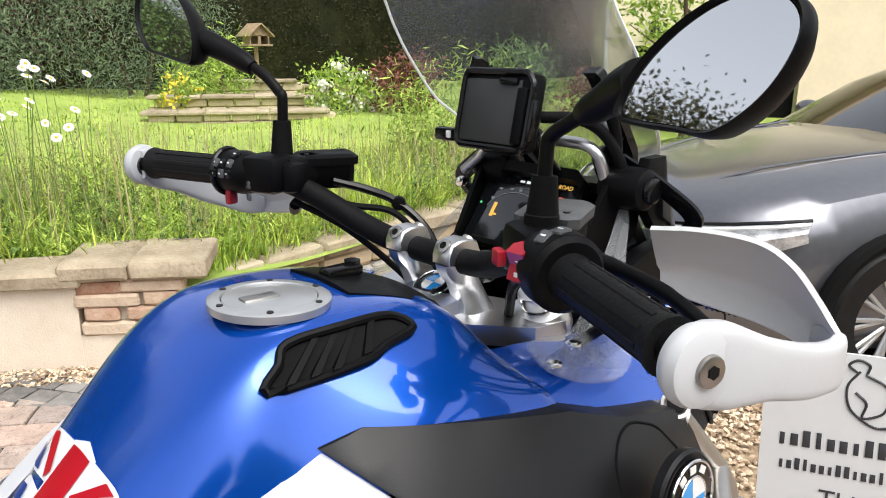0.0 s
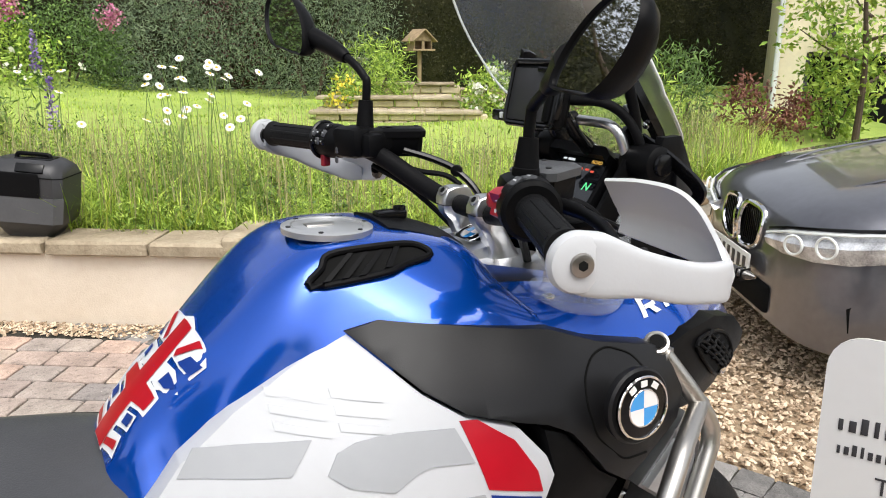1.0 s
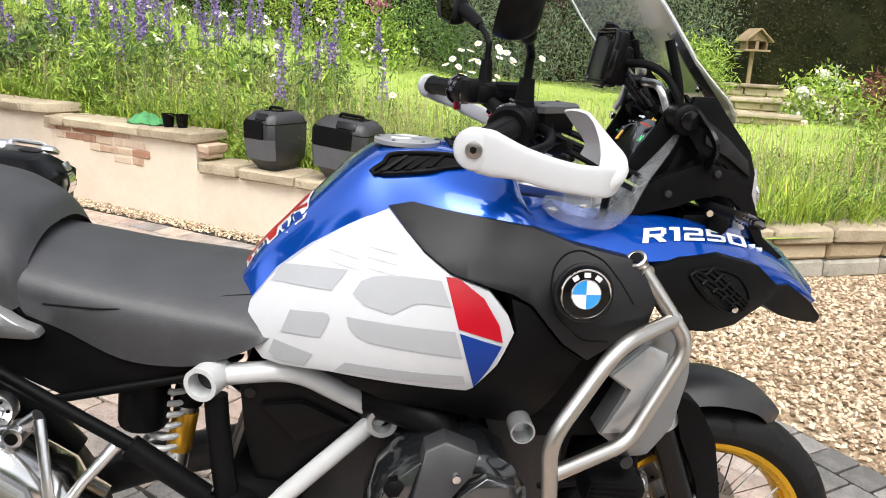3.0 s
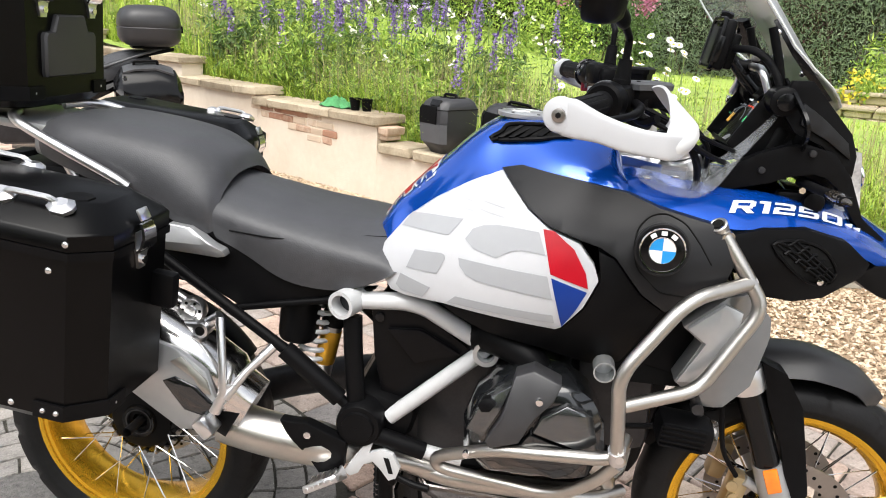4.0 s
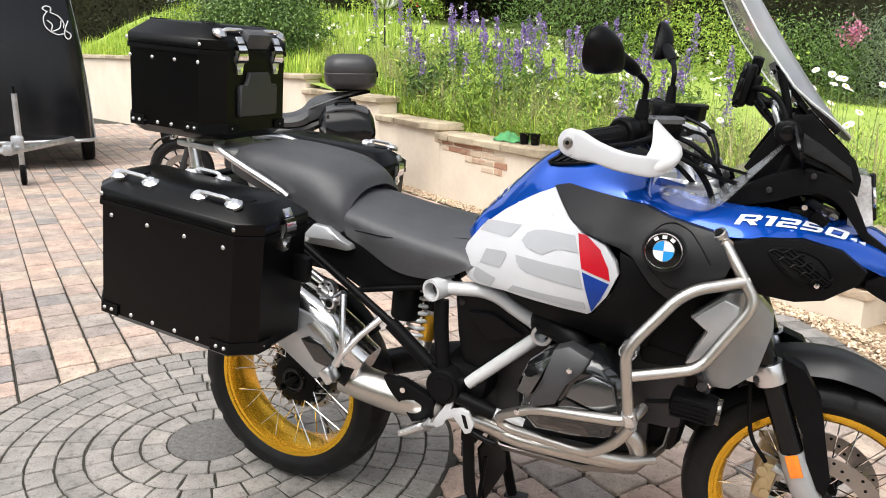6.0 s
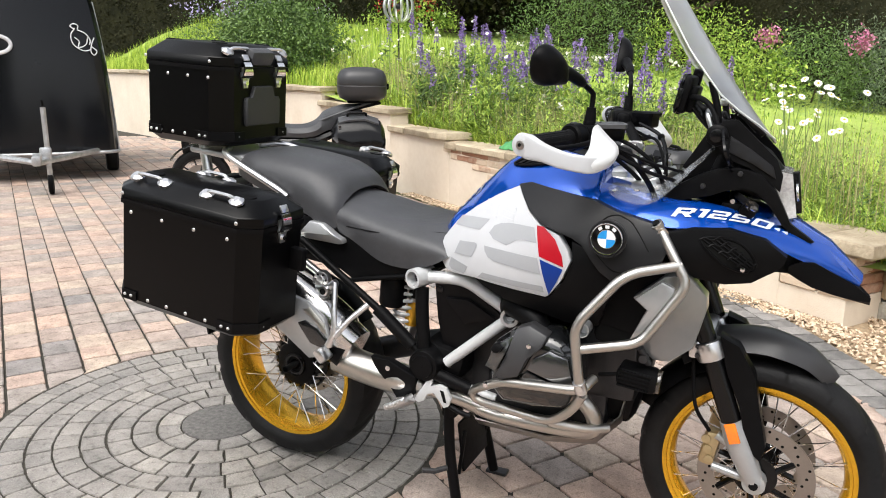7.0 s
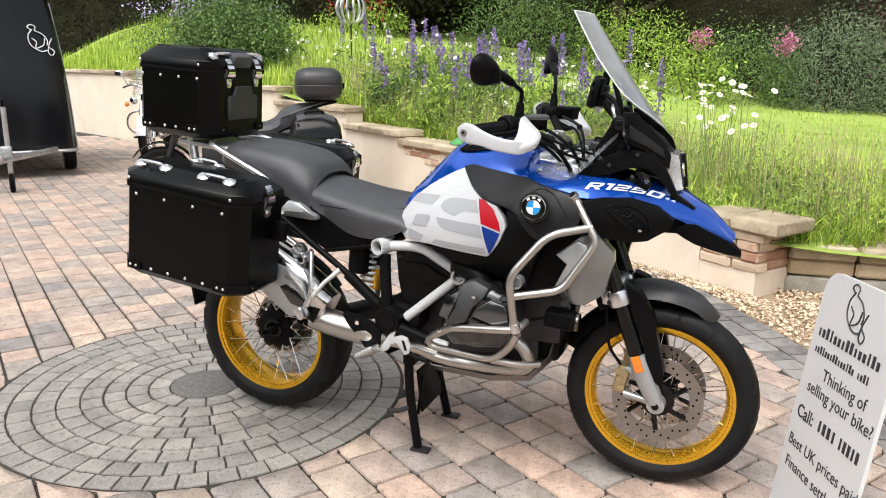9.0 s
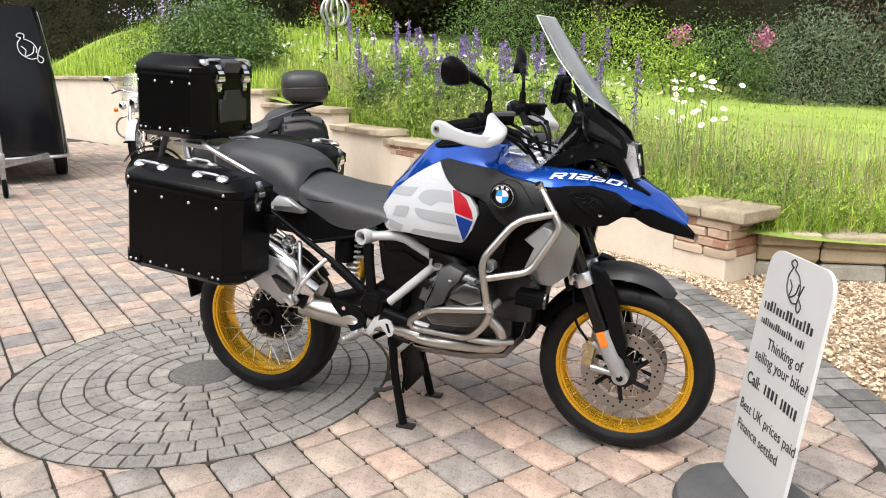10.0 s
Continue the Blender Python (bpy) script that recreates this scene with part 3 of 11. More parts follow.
def shrub(name, label, centre, radii, n, leaf, material, category="shrub", stems=4, ratio=0.45, group=""):
    b = Vector((centre[0], centre[1], centre[2] - radii[2]))
    th = thing(name, label, category, group, loc=Matrix.Translation(b))
    p = clumps(max(8, n // 40), 40, (0, 0, radii[2]), radii, 0.16 * max(radii))
    leaf_cloud("crown", p, leaf, material, th, ratio=ratio)
    bm = bmesh.new()
    for k in range(stems):
        a = 2 * math.pi * k / stems + 0.4
        q = V(math.cos(a) * radii[0] * 0.5, math.sin(a) * radii[1] * 0.5, radii[2] * 1.2)
        bm = join(bm, tube(smooth_path([(0.03 * math.cos(a), 0.03 * math.sin(a), -0.1), tuple(q * 0.45), tuple(q)], 4), [0.03 - 0.0028 * i for i in range(9)], 6))
    part("stem", bm, M["bark"], th)
    return th


def tree(name, label, base, height, crown_r, n, leaf, material, trunk_r=0.15):
    th = thing(name, label, "tree", loc=Matrix.Translation(base))
    pts = smooth_path([(0, 0, -0.2), (0.05, 0.03, height * 0.35), (-0.06, 0.08, height * 0.65), (0.02, 0, height * 0.92)], 5)
    bm = tube(pts, [trunk_r * (1 - 0.055 * i) for i in range(len(pts))], 8)
    for k in range(7):
        a, h0 = 2.4 * k, height * (0.3 + 0.08 * k)
        q = V(math.cos(a), math.sin(a), 0.5) * crown_r * 0.8
        bm = join(bm, tube(smooth_path([(0, 0, h0), (q.x * 0.5, q.y * 0.5, h0 + q.z * 0.35), (q.x, q.y, h0 + q.z)], 4), [trunk_r * (0.45 - 0.045 * i) for i in range(9)], 6))
    part("trunk", bm, M["bark"], th)
    p = clumps(n // 50, 50, (0, 0, height * 0.66), (crown_r, crown_r, height * 0.40), crown_r * 0.13)
    leaf_cloud("crown", p, leaf, material, th)
    return th


def hedge(name, label, a, b, height, thick, n, leaf, material, core=0.85):
    """A clipped hedge: a dark core with leaves all over its faces."""
    a, b = Vector(a), Vector(b)
    d = b - a
    L = d.length
    ang = math.atan2(d.y, d.x)
    th = thing(name, label, "hedge", loc=Matrix.Translation(a) @ Matrix.Rotation(ang, 4, "Z"))
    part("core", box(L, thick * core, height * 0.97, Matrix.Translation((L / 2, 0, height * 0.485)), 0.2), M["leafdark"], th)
    u = rng.uniform(0, 1, (n, 3))
    side = rng.integers(0, 8, n)
    x = u[:, 0] * L
    y = np.where(side < 7, -thick / 2, (u[:, 1] - 0.5) * thick)
    z = np.where(side < 7, u[:, 2] * height, height)
    bulge = 0.13 * np.sin(x * 1.7) * np.cos(z * 1.9) + 0.09 * np.sin(x * 4.3 + z * 3.1)
    y = y + np.where(side < 7, bulge, 0) + rng.normal(size=n) * 0.07
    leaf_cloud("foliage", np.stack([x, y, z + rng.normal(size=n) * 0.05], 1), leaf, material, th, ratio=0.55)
    return th


def blades(name, base, height, lean, width, material, label="", category="grass", kind="stuff"):
    """Grass: each blade two quads, bent over."""
    n = len(base)
    ang = rng.uniform(0, 2 * np.pi, n)
    side = np.stack([np.cos(ang), np.sin(ang), np.zeros(n)], 1)
    out = np.stack([-np.sin(ang), np.cos(ang), np.zeros(n)], 1) * (rng.uniform(0, 1, n) * lean * height)[:, None]
    h = np.stack([np.zeros(n), np.zeros(n), height], 1)
    w = np.reshape(width * rng.uniform(0.7, 1.3, n), (-1, 1))
    v = np.stack([base - side * w, base + side * w, base + h * 0.55 + out * 0.35 + side * w * 0.8, base + h * 0.55 + out * 0.35 - side * w * 0.8, base + h * 0.92 + out], 1).reshape(-1, 3)
    i = np.arange(n)[:, None] * 5
    f = [tuple(r) for r in np.concatenate([i, i + 1, i + 2, i + 3], 1).tolist()] + [tuple(r) for r in np.concatenate([i + 3, i + 2, i + 4], 1).tolist()]
    return tagged(from_arrays(name, v, f, material), label, category, kind=kind)


def bed_points(n, s0, s1, t0, t1):
    s, t = rng.uniform(s0, s1, n), t0 + (t1 - t0) * rng.uniform(0, 1, n) ** 1.2
    w = wall_off(s) + t
    return np.stack([P0[0] + s * DW[0] + w * NW[0], P0[1] + s * DW[1] + w * NW[1], garden_z(s, t) - 0.02], 1)


tufts = bed_points(3400, -4.2, 8.5, 0.27, 2.3)
base = np.repeat(tufts, 11, axis=0) + np.concatenate([rng.normal(size=(len(tufts) * 11, 2)) * 0.045, np.zeros((len(tufts) * 11, 1))], 1)
patch = 0.5 + 0.5 * np.sin(base[:, 0] * 2.3) * np.cos(base[:, 1] * 1.9)
grow = np.repeat(rng.uniform(0.14, 0.44, len(tufts)), 11) * rng.uniform(0.55, 1.1, len(base))
blades("long_grass", base, grow * (0.6 + 0.6 * patch), 1.5, 0.0036, M["grassblade"],
       "tall uncut meadow grass in the bed behind the wall")
base = bed_points(5000, -3.5, 8.5, 0.3, 2.4)
blades("seed_grass", base, rng.uniform(0.45, 0.8, len(base)), 0.3, 0.0022, M["drygrass"], "pale flowering grass stems among the long grass")
base = bed_points(30000, -9, 9, 2.2, 9.5)
blades("lawn_grass", base, rng.uniform(0.02, 0.07, len(base)), 0.7, 0.006, M["grassblade"], "short lawn grass")
base = bed_points(16000, 5.5, 19, 0.27, 4)
blades("bank_grass", base, rng.uniform(0.1, 0.45, len(base)), 0.5, 0.006, M["grassblade"], "rough grass along the far bank")


def stalks(n, per, s0, s1, t0, t1, h0, h1, leaf, material, name, label, ratio=0.26):
    """Leafy stems: leaves set all the way up, pointing out and upwards."""
    b = bed_points(n, s0, s1, t0, t1)
    h = rng.uniform(h0, h1, n) * (0.75 + 0.35 * np.sin(b[:, 0] * 3.1 + b[:, 1] * 2.2))
    bend = rng.normal(size=(n, 2)) * 0.12
    f = rng.uniform(0.08, 1, (n, per))
    a = rng.uniform(0, 2 * np.pi, (n, per))
    c = b[:, None, :] + np.stack([bend[:, 0:1] * f ** 2, bend[:, 1:2] * f ** 2, h[:, None] * f], -1)
    up = rng.uniform(0.1, 1.0, (n, per))
    d = np.stack([np.cos(a), np.sin(a), up], -1).reshape(-1, 3)
    d /= np.linalg.norm(d, axis=1, keepdims=True)
    w = np.stack([-np.sin(a), np.cos(a), rng.normal(size=a.shape) * 0.3], -1).reshape(-1, 3)
    size = (leaf * rng.uniform(0.6, 1.3, (n, per)) * (1.15 - 0.6 * f)).reshape(-1)
    v, q = quads(c.reshape(-1, 3), d, w, size, size * ratio, -0.35)
    return tagged(from_arrays(name, v, q, material), label, "plants", kind="stuff")


stalks(1000, 36, -3.4, 0.55, 0.27, 1.9, 0.16, 0.50, 0.052, M["leaflight"], "wild_flower_stems", "leafy fresh green stems of wild flowers", 0.2)
stalks(800, 44, 0.45, 3.2, 0.27, 1.9, 0.22, 0.68, 0.055, M["leaflight"], "tall_flower_stems", "tall leafy stems of daisies and grasses", 0.2)
stalks(1100, 30, -3.4, 8.0, 0.3, 2.4, 0.2, 0.58, 0.05, M["leaf"], "weed_stems", "darker green leafy weeds in the bed")
stalks(900, 44, 3.0, 8.2, 0.27, 2.4, 0.3, 0.7, 0.075, M["leaflight"], "lupin_leaves", "fresh green lupin leaves filling the bed", 0.2)


def daisy(base, h, lean, tilt):
    th = thing("daisy", "white oxeye daisy with a yellow centre on a thin stem", "flower", "daisies in the bed", loc=Matrix.Translation(base))
    top = V(lean[0], lean[1], h)
    part("stem", tube(smooth_path([(0, 0, -0.03), (lean[0] * 0.2, lean[1] * 0.2, h * 0.5), tuple(top)], 4), 0.0022, 5), M["stem"], th)
    rot = Matrix.Translation(top) @ Matrix.Rotation(tilt[0], 4, "X") @ Matrix.Rotation(tilt[1], 4, "Y")
    bm = bmesh.new()
    for k in range(15):
        a = 2 * math.pi * k / 15
        m = rot @ Matrix.Rotation(a, 4, "Z")
        vs = [bm.verts.new(m @ V(*p)) for p in ((0.006, 0, 0.001), (0.015, -0.0044, 0.003), (0.0245, -0.0030, 0.0), (0.027, 0, -0.002), (0.0245, 0.0030, 0.0), (0.015, 0.0044, 0.003))]
        bm.faces.new(vs)
    part("petal_ring", bm, M["petal"], th)
    part("centre", ball(0.0085, rot @ Matrix.Translation((0, 0, 0.003)), (1, 1, 0.5), 8, 6), M["pollen"], th)


for k in range(46):
    s = float(np.clip(rng.normal(0.88, 0.16), 0.5, 1.3)) if k < 22 else rng.uniform(0.35, 1.75) if k < 34 else rng.uniform(2.2, 8)
    b = at_garden(s, rng.uniform(0.45, 1.05) if k < 34 else rng.uniform(0.5, 2.0))
    daisy(b, rng.uniform(0.58, 0.96), rng.uniform(-0.09, 0.09, 2), (rng.uniform(0.1, 1.0), rng.uniform(-0.5, 0.5)))


def lupin(base, h, spire):
    th = thing("lupin", "purple lupin spire above fresh green leaves", "flower", "lupins in the bed", loc=Matrix.Translation(base))
    part("stem", tube([(0, 0, -0.03), (0.01, 0, h * 0.5), (0.015, 0.01, h)], 0.004, 5), M["stem"], th)
    n = 150
    z = rng.uniform(0, 1, n)
    a = rng.uniform(0, 2 * np.pi, n)
    r = 0.036 * (1 - 0.75 * z)
    c = np.stack([r * np.cos(a) + 0.012, r * np.sin(a), h - spire + z * spire], 1)
    tagged(leaf_cloud("flower_spike", c, 0.024, M["lupin"], th, ratio=0.7), kind="stuff")
    n = 90
    a = rng.uniform(0, 2 * np.pi, n)
    r = 0.04 + 0.16 * rng.uniform(0, 1, n) ** 0.7
    c = np.stack([r * np.cos(a), r * np.sin(a), rng.uniform(0.05, h - spire, n)], 1)
    leaf_cloud("foliage", c, 0.085, M["leaf"] if rng.uniform() < 0.4 else M["leaflight"], th, ratio=0.22)


for k in range(64):
    s = rng.normal(5.0, 1.3) if k < 56 else rng.uniform(2.4, 3.6)
    b = at_garden(float(np.clip(s, 2.3, 8)), rng.uniform(0.4, 2.3))
    h = rng.uniform(0.75, 1.25)
    lupin(b, h, rng.uniform(0.2, 0.38))

# tall white flowers with green foliage among the lupins
for name, lab, n, s0, s1, t0, t1, m, sz, zz in (
        ("white_flowers", "scattered white flower heads in the bed", 120, 2.5, 9.0, 0.5, 3.2, "whiteflower", 0.036, (0.45, 0.95)),):
    c = bed_points(n, s0, s1, t0, t1)
    c[:, 2] += rng.uniform(*zz, n)
    c = (c[:, None, :] + rng.normal(size=(n, 6, 3)) * 0.012).reshape(-1, 3)
    tagged(leaf_cloud(name, c, sz, M[m], ratio=0.8), lab, "flowers", kind="stuff")
for k in range(16):
    p = at_garden(rng.uniform(3.0, 6.2), rng.uniform(0.5, 2.4))
    shrub("lupin_foliage", "dense fresh green lupin foliage", (p.x, p.y, p.z + 0.3), (0.3, 0.3, 0.32), 600, 0.085, M["leaf" if k % 2 else "leaflight"], "plant", 2, 0.24, "foliage in the bed")

# shrubs behind the lawn and at its ends
shrub("round_bush", "large rounded evergreen bush with glossy dark leaves", (-7.2, 9.35, 1.72), (1.05, 0.95, 0.90), 26000, 0.065, M["leaf"])
shrub("flowering_shrub", "wide green shrub topped with lilac flowers", (-8.6, 10.2, 1.80), (1.5, 0.95, 0.75), 6000, 0.05, M["leaf"])
c = clumps(60, 14, (-8.6, 10.2, 2.46), (1.5, 1.2, 0.25), 0.10, 0.5)
tagged(leaf_cloud("lilac_heads", c, 0.045, M["lilac"], ratio=0.9), "lilac flower heads over the shrub", "flowers", kind="stuff")
shrub("willow_shrub", "tall loose grey-green willow-leaved shrub", (5.6, 12.4, 1.75), (1.5, 1.1, 1.5), 16000, 0.08, M["leafgrey"], ratio=0.2)
shrub("willow_shrub", "tall loose grey-green willow-leaved shrub", (3.2, 12.8, 1.35), (1.2, 0.9, 1.0), 11000, 0.075, M["leafgrey"], ratio=0.22)
shrub("border_shrub", "fresh green border shrub below the hedge", (1.5, 12.6, 1.25), (1.0, 0.9, 0.85), 9000, 0.06, M["leaf"], ratio=0.35)
shrub("border_shrub", "fresh green border shrub below the hedge", (-0.4, 12.3, 1.4), (1.2, 0.9, 1.0), 10000, 0.06, M["leaflight"], ratio=0.35)
shrub("copper_shrub", "dark copper-leaved shrub by the hedge", (4.6, 13.6, 2.2), (1.1, 0.8, 1.7), 9000, 0.06, M["leafpurple"])
shrub("border_shrub", "fresh green border shrub below the hedge", (-2.4, 12.2, 1.8), (1.5, 1.0, 1.2), 13000, 0.06, M["leaf"], ratio=0.35)
shrub("pink_shrub", "airy green shrub carrying pink flower spikes", (0.8, 11.6, 1.15), (0.6, 0.5, 0.75), 2200, 0.07, M["leaflight"])
for cx, cy, cz, r in ((0.85, 11.5, 1.95, 0.12), (2.2, 11.9, 1.85, 0.15)):
    tagged(leaf_cloud("pink_flowers", clumps(14, 16, (cx, cy, cz), (r, r * 0.6, r * 0.9), 0.06), 0.05, M["pink"], ratio=0.8), "spikes of pink flowers", "flowers", kind="stuff")
shrub("acer", "small red-leaved ornamental acer", (6.9, 6.9, 0.95), (0.5, 0.45, 0.4), 2200, 0.06, M["leafred"])
shrub("white_rose", "bushy shrub covered in white blossom", (6.2, 7.3, 0.85), (0.5, 0.45, 0.35), 1800, 0.06, M["leaflight"])
tagged(leaf_cloud("white_blossom", clumps(40, 8, (6.2, 7.2, 0.9), (0.5, 0.45, 0.36), 0.03), 0.06, M["whiteflower"], ratio=0.8), "white blossom on the shrub", "flowers", kind="stuff")
shrub("fennel", "upright feathery light green plant by the steps", (5.2, 8.9, 1.0), (0.55, 0.5, 0.55), 3000, 0.10, M["leaflight"], ratio=0.14)
shrub("yellow_plant", "low plant with yellow flowers", (4.55, 8.5, 0.78), (0.3, 0.28, 0.22), 900, 0.05, M["leaflight"])
tagged(leaf_cloud("yellow_flowers", clumps(22, 8, (4.55, 8.45, 0.85), (0.3, 0.28, 0.2), 0.03), 0.05, M["yellowflower"], ratio=0.8), "yellow flower heads", "flowers", kind="stuff")
shrub("tall_green_plant", "tall green bush beside the parked car", (5.5, 4.4, 0.66), (0.80, 0.5, 0.56), 4200, 0.095, M["leaflight"], ratio=0.14)
shrub("tall_green_plant", "tall green bush beside the parked car", (7.4, 5.4, 0.85), (0.5, 0.45, 0.6), 1600, 0.10, M["leaf"], ratio=0.22)
shrub("rusty_shrub", "rust-tinted shrub by the house", (9.0, 5.4, 0.7), (0.6, 0.5, 0.35), 1500, 0.07, M["leafred"])
shrub("house_shrub", "light green shrub in front of the house", (10.2, 5.2, 0.9), (0.6, 0.6, 0.6), 1800, 0.09, M["leaflight"])
shrub("bank_flowers", "clump with red spikes on the grassy bank", (-6.2, 12.4, 2.3), (0.9, 0.7, 0.4), 2500, 0.07, M["leaflight"])
tagged(leaf_cloud("red_spikes", clumps(16, 16, (-6.2, 12.3, 2.75), (0.8, 0.6, 0.2), 0.05, 2.5), 0.05, M["redflower"], ratio=0.8), "red flower spikes on the bank", "flowers", kind="stuff")

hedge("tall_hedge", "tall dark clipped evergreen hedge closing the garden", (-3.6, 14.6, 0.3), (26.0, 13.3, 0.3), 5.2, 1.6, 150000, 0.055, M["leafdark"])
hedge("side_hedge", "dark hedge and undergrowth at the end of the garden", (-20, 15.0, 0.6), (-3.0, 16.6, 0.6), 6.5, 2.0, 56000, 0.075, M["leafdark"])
tree("garden_tree", "broad leafy tree behind the bank", (-6.0, 14.0, 1.2), 5.6, 2.6, 26000, 0.13, M["leafdark"], 0.22)
tree("garden_tree", "broad leafy tree behind the bank", (-1.0, 13.6, 0.6), 6.0, 1.9, 17500, 0.08, M["leafdark"], 0.18)
tree("garden_tree", "broad leafy tree at the garden's end", (-12.0, 13.5, 1.4), 8.0, 3.0, 22500, 0.08, M["leaf"], 0.25)
tree("young_tree", "slender young tree with fresh leaves by the house", (9.8, 4.6, 0.0), 3.4, 1.0, 2600, 0.09, M["leaflight"], 0.05)
# the side of the drive behind the walker: trees that the mirror shows
tree("drive_tree", "leafy tree across the drive", (-7.0, -9.0, 0), 5.2, 2.4, 26000, 0.15, M["leaf"], 0.2)
tree("drive_tree", "leafy tree across the drive", (-2.0, -12.0, 0), 5.4, 2.6, 26000, 0.15, M["leaflight"], 0.2)
tree("drive_tree", "leafy tree across the drive", (3.5, -13.0, 0), 5.8, 2.8, 26000, 0.15, M["leaf"], 0.2)
tree("drive_tree", "leafy tree across the drive", (-12.0, -4.0, 0), 6.0, 2.8, 26000, 0.15, M["leaf"], 0.2)
# clipped hedge added out of view, only to fill reflections
hedge("unseen_hedge", "added hedge across the drive, out of direct view", (8, -13.6, 0), (-16, -11.5, 0), 2.2, 1.4, 30000, 0.08, M["leaf"])

# ---------------------------------------------------------------- house beyond the car
house = thing("house", "cream rendered house with a dark garage opening", "house")
hd = Vector((0.62, -0.78, 0)).normalized()
hn = Vector((-hd.y, hd.x, 0))
hm = Matrix.Translation((11.75, 7.25, 0)) @ Matrix.Rotation(math.atan2(hd.y, hd.x), 4, "Z")
for x0, x1, z0, z1 in ((0, 0.42, -0.6, 5.5), (3.2, 9.0, -0.6, 5.5), (0.42, 3.2, 1.42, 5.5)):
    part("wall_panel", box(x1 - x0, 0.3, z1 - z0, hm @ Matrix.Translation(((x0 + x1) / 2, 0.15, (z0 + z1) / 2))), M["house"], house)
part("side_wall", box(0.3, 6, 6.1, hm @ Matrix.Translation((0.15, 3.3, 2.45))), M["house"], house)
part("back_wall", box(9, 0.3, 6.1, hm @ Matrix.Translation((4.5, 6.4, 2.45))), M["house"], house)
# near-black panel fills the garage opening
part("garage_door", box(2.78, 0.05, 2.0, hm @ Matrix.Translation((1.81, 0.24, 0.4)), 0.01), M["dark"], house, "near-black panel recessed in the garage opening")
part("door_frame", join(box(0.07, 0.06, 2.0, hm @ Matrix.Translation((0.455, 0.12, 0.4))), box(2.7, 0.06, 0.07, hm @ Matrix.Translation((1.81, 0.12, 1.385)))), M["greycase"], house)
part("roof", box(10, 8, 0.2, hm @ Matrix.Translation((4.5, 3.2, 5.6))), M["brick"], house)
part("gutter", tube([hm @ V(-0.02, -0.06, 0.0), hm @ V(-0.02, -0.06, 2.4), hm @ V(0.05, -0.06, 2.5), hm @ V(0.05, -0.06, 5.4)], 0.045, 10), M["paintwhite"], house, "white downpipe")
for lx in (0.75, 2.9):
    lan = part("wall_lantern", box(0.16, 0.16, 0.24, hm @ Matrix.Translation((lx, -0.16, 1.66)), 0.02), M["amber"], house, "small black lantern")
    part("bracket", tube([hm @ V(lx, 0.0, 1.86), hm @ V(lx, -0.1, 1.9), hm @ V(lx, -0.16, 1.80)], 0.018, 6), M["black"], lan)
    part("cap", cyl(0.12, 0.06, hm @ Matrix.Translation((lx, -0.16, 1.80)), 8, 0.02), M["black"], lan)


# ---------------------------------------------------------------- the motorcycle
bike = thing("motorcycle", "blue, white and black adventure motorcycle on its centre stand", "motorcycle")
RX = math.radians(90)


def pair(name, bm, material, parent=bike, label=""):
    """The part on the right side and its mirror image on the left."""
    c = mirrored(bm)
    a = part(name, bm, material, parent, label)
    return a, part(name, c, material, parent, label)


def flank(x, z, d=0.0):
    """The bulging side of the tank and shrouds (right side), d metres proud of it."""
    a, b = x - 0.95, z - 0.95
    fold = max(0, min(1, 1 + (z - 0.925 - 0.72 * (x - 0.606)) / 0.07)) ** 2 * max(0, min(1, (0.87 - x) / 0.08))
    return FL[0] + FL[1] * a + FL[2] * b + FL[3] * a * a + FL[4] * a * b + FL[5] * b * b - d + 0.012 * fold


FL = (-0.308, -0.194, 0.234, 0.709, -0.739, 2.606)


